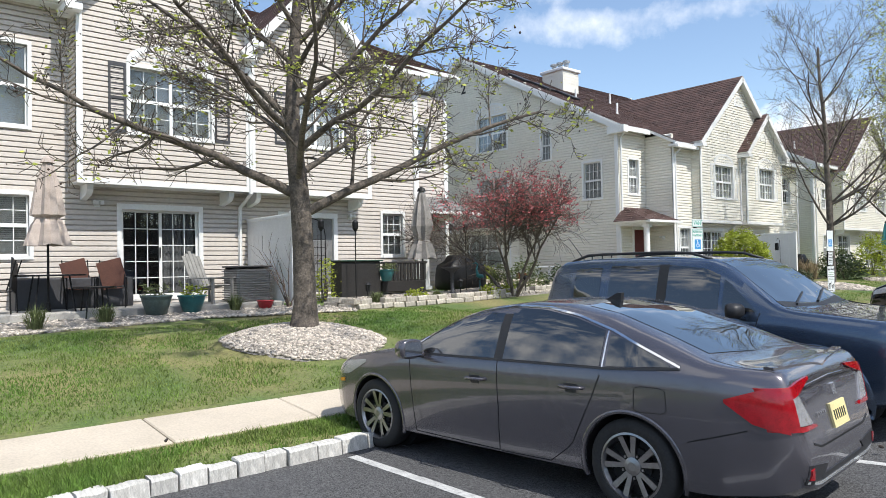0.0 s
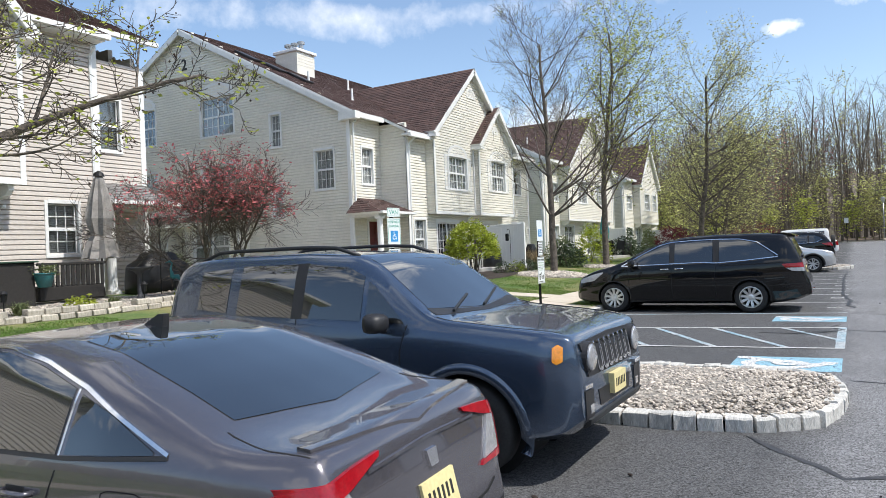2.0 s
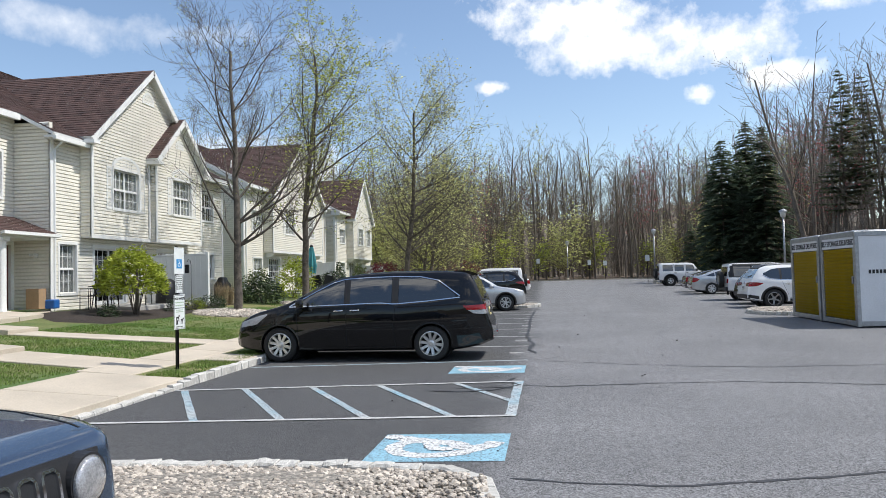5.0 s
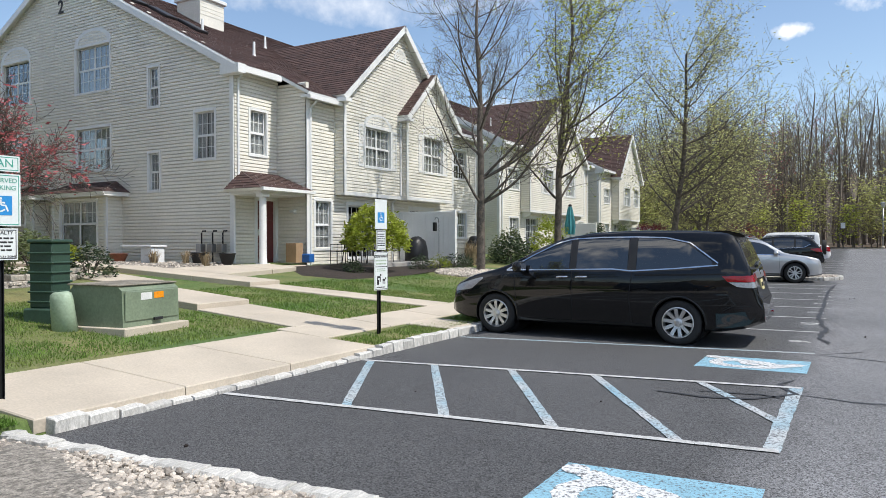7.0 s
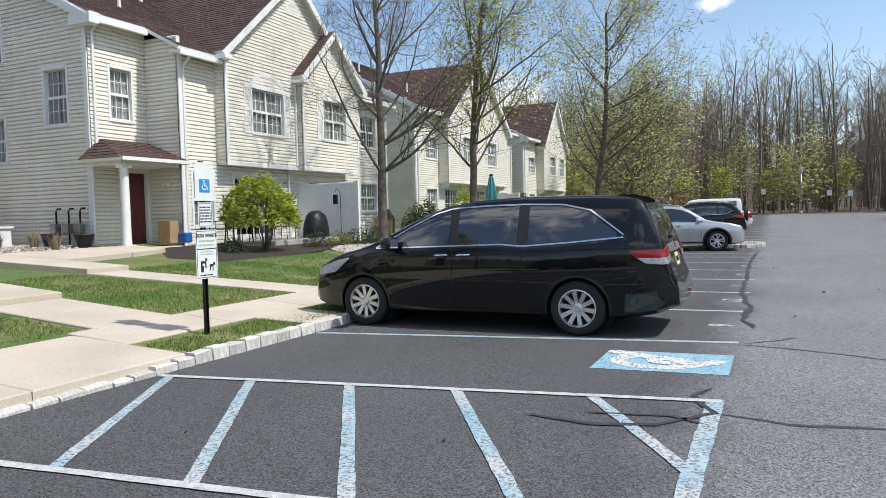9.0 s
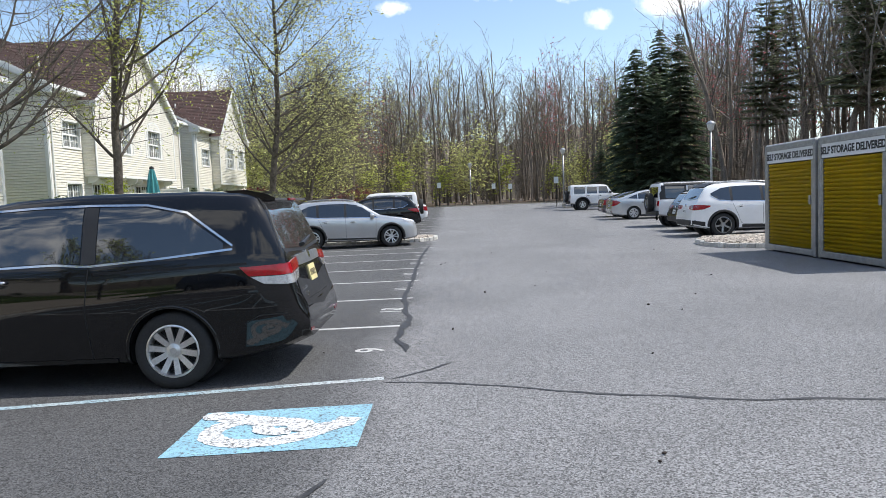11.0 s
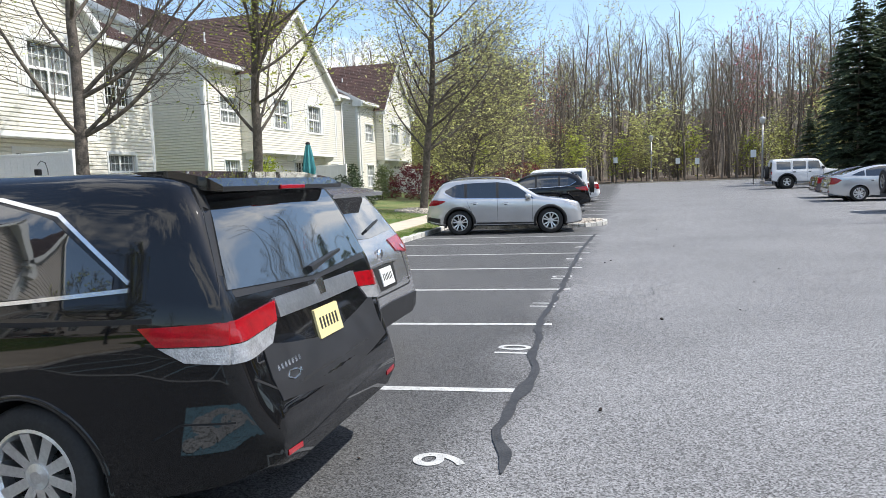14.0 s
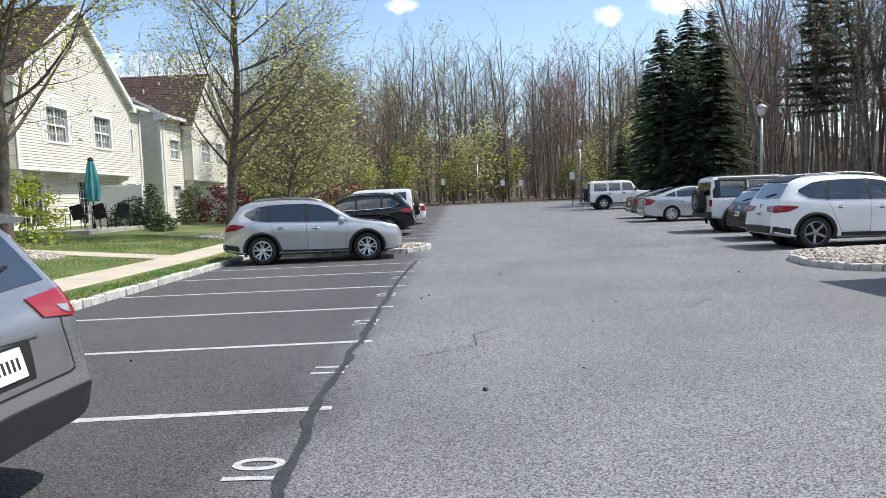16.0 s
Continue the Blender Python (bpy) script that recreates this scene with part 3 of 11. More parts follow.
def crack(points, width, seed=0, lift=0.0035):
    """A sealed crack: an uneven dark band wandering over the asphalt."""
    rnd = random.Random(seed)
    bm = bmesh.new()
    prev = None
    pts = [Vector((*p, 0)) for p in points]
    dense = []
    for a, b in zip(pts, pts[1:]):
        k = max(2, int((b - a).length / 0.05))
        dense += [a.lerp(b, i / k) for i in range(k)]
    dense.append(pts[-1])
    for i, p in enumerate(dense):
        d = (dense[min(i + 1, len(dense) - 1)] - dense[max(0, i - 1)]).normalized()
        q = p + Vector((-d.y, d.x, 0)) * (noise.noise((p.x * 1.8, p.y * 1.8, seed)) * 0.06 + noise.noise((p.x * 7, p.y * 7, seed)) * 0.012)
        ends = min(1.0, 0.25 + 0.25 * min(i, len(dense) - 1 - i))
        w = ends * (width * (0.55 + 1.0 * abs(noise.noise((p.x * 2.4, p.y * 2.4, seed + 5)))) + rnd.uniform(0, 0.005))
        s = Vector((-d.y, d.x, 0)) * w / 2
        cur = [bm.verts.new((v.x, v.y, lot_z(v.x, v.y) + lift)) for v in (q - s, q + s)]
        if prev:
            bm.faces.new((prev[0], cur[0], cur[1], prev[1]))
        prev = cur
    ob = part("crack_seal", bm, SEALANT, LINES)
    return ob


crack([(-0.85, 20.3), (-0.95, 21.0), (-0.92, 22.2), (-1.02, 23.2), (-1.12, 24.5), (-1.12, 27.0), (-1.2, 32.0), (-1.1, 36.8)], 0.10, 1, 0.0085)
crack([(-0.95, 19.14), (-0.2, 18.95), (0.4, 18.7), (1.5, 18.3), (3.0, 18.1), (5.5, 18.4)], 0.045, 2)
crack([(-0.9, 19.2), (-0.55, 19.5), (-0.35, 19.75)], 0.05, 3)
crack([(-1.0, 16.2), (-0.5, 16.1), (0.6, 16.3), (2.2, 16.55), (4.2, 16.2), (7.0, 16.4)], 0.06, 4)
crack([(-2.3, 15.7), (-1.8, 15.6), (-1.35, 15.75), (-1.0, 16.2), (-1.2, 16.7), (-1.1, 17.0)], 0.065, 5, 0.0085)
crack([(-1.9, 15.9), (-1.3, 16.05), (-1.0, 15.9)], 0.05, 6, 0.0085)
crack([(-0.4, 8.2), (-0.9, 7.9), (-1.3, 8.4), (-1.6, 8.8)], 0.07, 8)
crack([(-0.9, 11.5), (0.3, 11.35), (2.2, 11.9), (4.0, 11.6), (7.0, 12.2)], 0.045, 9)
crack([(-0.5, 26.0), (0.2, 26.4), (0.1, 27.0), (0.6, 27.6)], 0.015, 11)
crack([(2.2, 28.2), (3.1, 28.5), (3.6, 29.2)], 0.015, 12)

# Kerb of granite blocks: shared block meshes, each block an object of its own.
BLOCK_MESHES = []
for k in range(7):
    bm = boxed(-0.075, 0.075, -0.5, 0.5, -0.16, 0.0, 0.014)
    rnd = random.Random(300 + k)
    bmesh.ops.subdivide_edges(bm, edges=[e for e in bm.edges if e.calc_length() > 0.4], cuts=2)
    for v in bm.verts:
        v.co += Vector((rnd.uniform(-0.009, 0.009), rnd.uniform(-0.012, 0.012), rnd.uniform(-0.009, 0.005)))
    BLOCK_MESHES.append(mesh_of("kerb_block", bm, BLOCK))


def kerb_run(parent, points, top, lengths=(0.22, 0.31), seed=0, wide=1.0):
    """Lays blocks along a line; top(x, y) is the height of their upper faces."""
    rnd = random.Random(seed)
    pts = [Vector((*p, 0)) for p in points]
    legs = [(b - a).length for a, b in zip(pts, pts[1:])]
    total, s = sum(legs), 0.0

    def along(d):
        for (a, b), leg in zip(zip(pts, pts[1:]), legs):
            if d <= leg:
                return a.lerp(b, d / leg)
            d -= leg
        return pts[-1]
    while s < total:
        step = min(rnd.uniform(*lengths), max(0.12, total - s))
        a, b = along(s), along(min(total, s + step))
        mid, d = (a + b) / 2, b - a
        ang = math.degrees(math.atan2(d.y, d.x)) - 90
        m = pose(mid.x + rnd.uniform(-0.008, 0.008), mid.y, top(mid.x, mid.y) + rnd.uniform(-0.012, 0.008), rnd.uniform(-1.5, 1.5), rnd.uniform(-2.5, 2.5), ang + rnd.uniform(-1.5, 1.5))
        part_data("kerb_block", rnd.choice(BLOCK_MESHES), parent, m @ Matrix.Diagonal((wide, step - 0.012, 1, 1)))
        s += step


def kerb_top(x, y):
    low = smooth01((y - 11.6) / 1.0) * smooth01((16.6 - y) / 1.4)
    return lot_z(-6.1, y) + 0.135 - 0.085 * low


kerb = thing("kerb", pose(0, 0, 0), "rough granite block kerb along the lawn", "kerb", kind="structure")
kerb_run(kerb, [(KERB - 0.06, -3.0), (KERB - 0.06, 8.7)], kerb_top, seed=1)
kerb_run(kerb, [(KERB - 0.06, 11.6), (KERB - 0.10, 40.0)], kerb_top, seed=2)
bm = bmesh.new()
box(bm, KERB - 0.13, KERB + 0.0, 40.0, 80.0, 0.0, 0.8)
far_kerb = part("kerb", bm, CONCRETE, None, "pale kerb running along the far lot")
tagged(far_kerb, "", "kerb", kind="structure")
for v in far_kerb.data.vertices:
    v.co.z = lot_z(0, v.co.y) + (0.13 if v.co.z > 0.4 else -0.05)


def island(name, outline, label, rise=0.10, stones=1500, seed=0, size=0.026):
    """A kerbed island: block rim, crowned bed and loose pale stones."""
    t = thing("gravel_island", pose(0, 0, 0), label, "traffic island", kind="structure")
    rim = thing("kerb", pose(0, 0, 0), "granite block rim of a gravel island", "kerb", kind="structure")
    kerb_run(rim, outline, lambda x, y: lot_z(x, y) + 0.13, (0.16, 0.24), seed=seed)
    pts = [Vector((*p, 0)) for p in outline]
    cx, cy = sum(p.x for p in pts) / len(pts), sum(p.y for p in pts) / len(pts)

    def inside(x, y):
        c = False
        for a, b in zip(pts, pts[1:] + pts[:1]):
            if (a.y > y) != (b.y > y) and x < (b.x - a.x) * (y - a.y) / (b.y - a.y) + a.x:
                c = not c
        return c
    bm = bmesh.new()
    centre = bm.verts.new((cx, cy, lot_z(cx, cy) + 0.10 + rise))
    ringo = [bm.verts.new((p.x, p.y, lot_z(p.x, p.y) + 0.085)) for p in pts]
    ringm = [bm.verts.new((cx + (p.x - cx) * 0.6, cy + (p.y - cy) * 0.6, lot_z(p.x, p.y) + 0.095 + rise * 0.75)) for p in pts]
    n = len(pts)
    for i in range(n):
        j = (i + 1) % n
        bm.faces.new((ringo[i], ringo[j], ringm[j], ringm[i]))
        bm.faces.new((ringm[i], ringm[j], centre))
    part("bed", bm, GRAVEL_BED, t, smooth=True)
    xs, ys = [p.x for p in pts], [p.y for p in pts]
    rnd = random.Random(seed + 50)
    spots = []
    while len(spots) < stones:
        x, y = rnd.uniform(min(xs), max(xs)), rnd.uniform(min(ys), max(ys))
        if inside(x, y):
            k = max(abs(x - cx) / (max(xs) - min(xs)), abs(y - cy) / (max(ys) - min(ys))) * 2
            spots.append((x, y, lot_z(x, y) + 0.09 + rise * max(0.0, 1 - k * k)))
    return t, spots


def pebble_verts(rnd, base):
    s = Vector((rnd.uniform(0.8, 1.35), rnd.uniform(0.6, 1.0), rnd.uniform(0.42, 0.75)))
    rot = Euler((rnd.uniform(-0.5, 0.5), rnd.uniform(-0.5, 0.5), rnd.uniform(0, 6.28))).to_matrix()
    return [rot @ Vector((v.x * s.x, v.y * s.y, v.z * s.z)) for v in base]


ico = bmesh.new()
bmesh.ops.create_icosphere(ico, subdivisions=1, radius=1.0)
ICO_V = [v.co.copy() for v in ico.verts]
ICO_F = [tuple(v.index for v in f.verts) for f in ico.faces]
ico.free()


def scatter(name, spots, size, mat, parent, seed=0, label="", kind="stuff"):
    """Loose stones joined into one mesh."""
    rnd = random.Random(seed)
    verts, faces = [], []
    shapes = [pebble_verts(rnd, ICO_V) for _ in range(40)]
    for x, y, z in spots:
        r = size * rnd.uniform(0.55, 1.35)
        o = len(verts)
        sh = rnd.choice(shapes)
        verts += [(x + v.x * r, y + v.y * r, z + v.z * r) for v in sh]
        faces += [(a + o, b + o, c + o) for a, b, c in ICO_F]
    return raw_part(name, verts, faces, mat, parent, label, kind)


PEBBLES = []
for k in range(8):
    rnd = random.Random(700 + k)
    me = bpy.data.meshes.new("pebble")
    me.from_pydata([tuple(v) for v in pebble_verts(rnd, ICO_V)], [], ICO_F)
    me.materials.append(GRAVEL_PIECE)
    PEBBLES.append(me)

near_outline = [(-5.95, 8.95)] + [(x, 8.92 - 0.02 * (x + 5)) for x in (-5, -4, -3, -2.2)] + [(-1.5, 8.98), (-1.12, 9.3), (-0.98, 9.9), (-0.97, 10.6), (-1.08, 11.1), (-1.4, 11.38), (-2.2, 11.45), (-3.2, 11.42), (-4.4, 11.3), (-5.95, 11.2)]
isl, spots = island("island", near_outline, "kerbed island filled with pale river stones", 0.10, 7200, 21)
near_spots = [s for s in spots if s[1] > 10.55 and s[0] > -4.2]
rnd = random.Random(5)
picked = set(rnd.sample(range(len(near_spots)), 280))
chosen = [near_spots[i] for i in picked]
for x, y, z in chosen:
    r = 0.03 * rnd.uniform(0.8, 1.35)
    part_data("pebble", rnd.choice(PEBBLES), isl, pose(x, y, z + 0.008, rnd.uniform(-20, 20), rnd.uniform(-20, 20), rnd.uniform(0, 360)) @ Matrix.Diagonal((r, r, r, 1)))
rest = [s for s in spots if s not in set(chosen)]
scatter("gravel", rest, 0.025, GRAVEL, isl, 31, "loose pale river stones")
wedge_outline = [(-5.95, 39.3), (-3.5, 39.3), (-1.6, 39.4), (-1.0, 39.9), (-0.95, 40.8), (-1.4, 41.5), (-3.5, 41.7), (-5.95, 41.7)]
isl2, spots = island("island", wedge_outline, "kerbed island of white stones beside the silver car", 0.06, 1400, 22)
scatter("gravel", spots, 0.045, GRAVEL, isl2, 32, "loose white stones")
right_outline = [(12.0, 31.2), (9.5, 31.25), (7.7, 31.3), (6.95, 31.8), (6.72, 32.7), (6.85, 33.7), (7.3, 34.5), (8.2, 35.0), (10.0, 35.15), (12.0, 35.2)]
isl3, spots = island("island", right_outline, "kerbed island of white stones near the white car", 0.08, 2600, 23)
scatter("gravel", spots, 0.045, GRAVEL, isl3, 33, "loose white stones")
bm = bmesh.new()
box(bm, 12.9, 13.05, -20, 62, -0.1, 0.14)
box(bm, -2.0, 14.0, 88.8, 88.95, 0.5, 0.9)
box(bm, 9.0, 16.0, 70.2, 72.0, 0.3, 0.62)
rk = part("kerb", bm, CONCRETE, None, "pale kerb at the wood's edge")
tagged(rk, "", "kerb", kind="structure")

# Pavement slabs with joints, following the lawn's rise.
walk_thing = thing("pavement", pose(0, 0, 0), "pale concrete footpath of cast slabs beside the kerb", "pavement", kind="structure")


def slab(parent, corners, lift=0.025, thick=0.12, name="slab", z_of=None):
    """A four-cornered slab laid on the lawn."""
    bm = bmesh.new()
    zf = z_of or (lambda x, y: land_z(x, y) + lift)
    c = Vector((sum(p[0] for p in corners) / 4, sum(p[1] for p in corners) / 4, 0))
    pts = []
    for p in corners:
        q = Vector((*p, 0))
        q += (c - q).normalized() * 0.008
        pts.append(Vector((q.x, q.y, zf(*p))))
    lo, hi = [bm.verts.new(p - Vector((0, 0, thick))) for p in pts], [bm.verts.new(p) for p in pts]
    top = bm.faces.new(hi)
    bm.faces.new(list(reversed(lo)))
    for i in range(4):
        bm.faces.new((lo[i], lo[(i + 1) % 4], hi[(i + 1) % 4], hi[i]))
    bmesh.ops.recalc_face_normals(bm, faces=bm.faces)
    bmesh.ops.bevel(bm, geom=list(top.edges), offset=0.012, segments=1, affect="EDGES")
    return part(name, bm, CONCRETE, parent)


ys = [-8 + 1.5 * i for i in range(14)]
for a, b in zip(ys, ys[1:]):
    if b <= 11.6:
        slab(walk_thing, [(-7.02, a), (-7.02, b), (-7.9, b), (-7.9, a)])
# The broad apron at the hatched aisle and the path on past the van.
for a, b in ((11.5, 13.0), (13.0, 14.5), (14.5, 16.2)):
    slab(walk_thing, [(-6.2, a), (-6.2, b), (-7.95, b), (-7.95, a)], 0.012, z_of=lambda x, y: max(land_z(x, y) + 0.012, kerb_top(x, y) - 0.01))
for a, b in ((16.2, 17.9), (17.9, 19.6), (19.6, 21.3), (21.3, 23), (23, 25), (25, 27), (27, 29), (29, 31), (31, 33), (33, 35), (35, 37), (37, 39), (39, 41), (41, 43), (43, 46), (46, 49), (49, 52), (52, 55), (55, 58)):
    slab(walk_thing, [(-7.12, a), (-7.12, b), (-8.05, b), (-8.05, a)])
slab(walk_thing, [(-6.2, 18.3), (-6.2, 19.3), (-7.1, 19.3), (-7.1, 18.3)])
front_walk = thing("front_path", pose(0, 0, 0), "pale concrete path with low steps up to the porch", "path", kind="structure")


def UPPER_WALK(x):
    """The near edge, in y, of the path to the porch."""
    return 20.6 - 0.18 * (-8 - x)


for a, b in ((-8.06, -9.5), (-9.5, -11.0), (-11.0, -12.3)):
    slab(front_walk, [(a, UPPER_WALK(a)), (a, UPPER_WALK(a) + 0.85), (b, UPPER_WALK(b) + 0.85), (b, UPPER_WALK(b))], 0.03)
for a, b in ((-12.3, -13.9), (-13.9, -16.2), (-16.2, -18.6), (-18.6, -21.0)):
    slab(front_walk, [(a, UPPER_WALK(a)), (a, UPPER_WALK(a) + 0.95), (b, UPPER_WALK(b) + 0.95), (b, UPPER_WALK(b))], 0.12, 0.25)
slab(front_walk, [(-13.92, 20.52), (-14.3, 22.6), (-15.72, 22.6), (-15.6, 20.2)], 0.12, 0.25)
slab(front_walk, [(-14.3, 22.61), (-14.6, 23.9), (-15.72, 23.9), (-15.72, 22.61)], 0.12, 0.25)
for a, b in ((-7.97, -9.2), (-9.2, -10.2)):
    slab(front_walk, [(a, 16.55), (a, 17.75), (b, 17.75), (b, 16.55)], 0.03)
for a, b in ((-10.2, -12.0), (-12.0, -13.6)):
    slab(front_walk, [(a, 16.55), (a, 17.75), (b, 17.75), (b, 16.55)], 0.12, 0.25)
for a, b in ((-13.6, -16.5), (-16.5, -20), (-20, -24), (-24, -28)):
    slab(front_walk, [(a, 17.6), (a, 18.8), (b, 18.8), (b, 17.6)], 0.04)
for a, b in ((-7.97, -9.5), (-9.5, -11.5), (-11.5, -13.0)):
    slab(front_walk, [(a, 37.6), (a, 38.6), (b, 38.6), (b, 37.6)], 0.03)


def bed(name, outline, mat, label, lift=0.02, stones=0, size=0.03, seed=0, stone_mat=None):
    """A planting bed laid over the lawn; optional loose stones."""
    pts = [Vector((*p, 0)) for p in outline]
    cx, cy = sum(p.x for p in pts) / len(pts), sum(p.y for p in pts) / len(pts)
    bm = bmesh.new()
    rings = []
    for f, up in ((1.0, 0.004), (0.93, lift + 0.02), (0.6, lift + 0.03), (0.25, lift + 0.03)):
        ring = []
        for p in pts:
            x, y = cx + (p.x - cx) * f, cy + (p.y - cy) * f
            ring.append(bm.verts.new((x, y, land_z(x, y) + mounds(x, y) + up)))
        rings.append(ring)
    n = len(pts)
    for a, b in zip(rings, rings[1:]):
        for i in range(n):
            bm.faces.new((a[i], a[(i + 1) % n], b[(i + 1) % n], b[i]))
    bm.faces.new(rings[-1])
    t = thing(name, pose(0, 0, 0), label, "planting bed", kind="structure")
    part("bed_surface", bm, mat, t, smooth=True)
    if stones:
        rnd = random.Random(seed)
        spots = []
        for _ in range(stones):
            i, f = rnd.randrange(n), math.sqrt(rnd.random()) * 0.99
            q = pts[i].lerp(pts[(i + 1) % n], rnd.random())
            x, y = cx + (q.x - cx) * f, cy + (q.y - cy) * f
            spots.append((x, y, land_z(x, y) + mounds(x, y) + lift + 0.02))
        scatter("gravel", spots, size, stone_mat or GRAVEL, t, seed, "loose pale stones")
    return t


def circle_pts(cx, cy, r, n=22, wob=0.06, ry=None):
    return [(cx + r * (1 + wob * math.sin(3 * a + cx)) * math.cos(a), cy + (ry or r) * (1 + wob * math.cos(2 * a + cy)) * math.sin(a)) for a in (2 * math.pi * k / n for k in range(n))]


bed("tree_ring", circle_pts(-10.6, 5.9, 1.35), GRAVEL_BED, "round mound of pale stones at the tree's foot", 0.01, 5600, 0.026, 41)
bed("tree_ring", circle_pts(-11.1, 28.85, 1.5), GRAVEL_BED, "round bed of pale stones at a tree's foot", 0.01, 1500, 0.05, 42)
bed("tree_ring", circle_pts(-11.4, 36.6, 1.2), GRAVEL_BED, "round bed of pale stones at a tree's foot", 0.01, 700, 0.05, 43)
bed("tree_ring", circle_pts(-8.7, 45.5, 1.2), GRAVEL_BED, "round bed of pale stones at a tree's foot", 0.01, 500, 0.06, 44)
bed("gravel_border", [(-13.6, -3.0), (-13.5, 2.0), (-13.8, 4.0), (-14.1, 6.2), (-13.9, 7.6), (-13.4, 8.8), (-14.2, 9.4), (-14.9, 8.2), (-15.0, 6.4), (-14.9, 3.0), (-15.0, -3.0)], GRAVEL_BED, "border of pale stones along the patio", 0.01, 4800, 0.03, 45)
bed("gravel_border", [(-14.7, 8.7), (-13.65, 9.2), (-13.7, 10.6), (-13.9, 13.0), (-14.4, 16.8), (-15.6, 17.6), (-16.5, 16.5), (-15.6, 13.0), (-15.4, 10.0)], GRAVEL_BED, "bed of earth and stones behind low stone edging", 0.05, 2400, 0.03, 46)
bed("mulch_bed", [(-12.3, 23.4), (-12.2, 26.0), (-12.4, 28.4), (-13.4, 30.5), (-13.6, 34.5), (-15.6, 35.0), (-15.7, 29.0), (-15.4, 24.4), (-13.6, 23.0)], MULCH, "dark mulch bed with clipped shrubs", 0.03)
bed("gravel_border", [(-15.9, 20.4), (-16.0, 23.6), (-22.0, 23.6), (-26.0, 23.4), (-26.0, 21.9), (-21.5, 19.6)], GRAVEL_BED, "gravel border below the house's end wall", 0.01, 1500, 0.04, 47)

# ---- houses ----


class Plane:
    """A wall's plane: u along it, z up, o outwards."""

    def __init__(self, axis, at, facing):
        self.axis, self.at, self.facing = axis, at, facing

    def p(self, u, z, o=0.0):
        w = self.at + self.facing * o
        return (w, u, z) if self.axis == "x" else (u, w, z)

    def box(self, bm, u0, u1, z0, z1, o0, o1, bevel=0.0):
        a, b = self.p(u0, z0, o0), self.p(u1, z1, o1)
        lo, hi = [min(s, t) for s, t in zip(a, b)], [max(s, t) for s, t in zip(a, b)]
        return box(bm, lo[0], hi[0], lo[1], hi[1], lo[2], hi[2], bevel)


def spans(lo, hi, cuts):
    out, s = [], lo
    for a, b in sorted(cuts):
        if a > s:
            out.append((s, min(a, hi)))
        s = max(s, b)
    if s < hi:
        out.append((s, hi))
    return [(a, b) for a, b in out if b - a > 0.01]


def wall(parent, pl, z0, z1, shape, openings=(), mat=None, thick=0.14, lap=0.112, name="siding"):
    """A lapped vinyl wall: every course its own slanted board; a solid core behind it, cut by the openings."""
    bm = bmesh.new()
    z = z0
    while z < z1 - 0.01:
        zt = min(z + lap, z1)
        mid = (z + zt) / 2
        lo, hi = shape(mid)
        for a, b in spans(lo, hi, [(o[0], o[1]) for o in openings if o[2] < mid < o[3]]):
            cove = zt - 0.34 * (zt - z)
            rows = [[bm.verts.new(pl.p(u, zz, oo)) for u in (a, b)] for zz, oo in ((z, 0.0), (z, 0.044), (cove, 0.038), (zt, 0.002))]
            for r, t in zip(rows, rows[1:]):
                bm.faces.new((r[0], r[1], t[1], t[0]))
        z = zt
    bmesh.ops.recalc_face_normals(bm, faces=bm.faces)
    for f in bm.faces:
        n = f.normal[0 if pl.axis == "x" else 1]
        if n * pl.facing < -0.01:
            f.normal_flip()
    w = part(name, bm, mat or SIDING, parent)
    core = bmesh.new()
    levels = sorted({z0, z1, *[o[2] for o in openings], *[o[3] for o in openings], *[z0 + (z1 - z0) * k / 24 for k in range(25)]})
    levels = [v for v in levels if z0 <= v <= z1]
    for a, b in zip(levels, levels[1:]):
        if b - a < 1e-4:
            continue
        mid = (a + b) / 2
        lo, hi = shape(mid)
        for s, t in spans(lo, hi, [(o[0], o[1]) for o in openings if o[2] < mid < o[3]]):
            pl.box(core, s, t, a, b, -thick, 0.0)
    part("wall_core", core, mat or SIDING, parent)
    return w


def flat(lo, hi):
    return lambda z: (lo, hi)


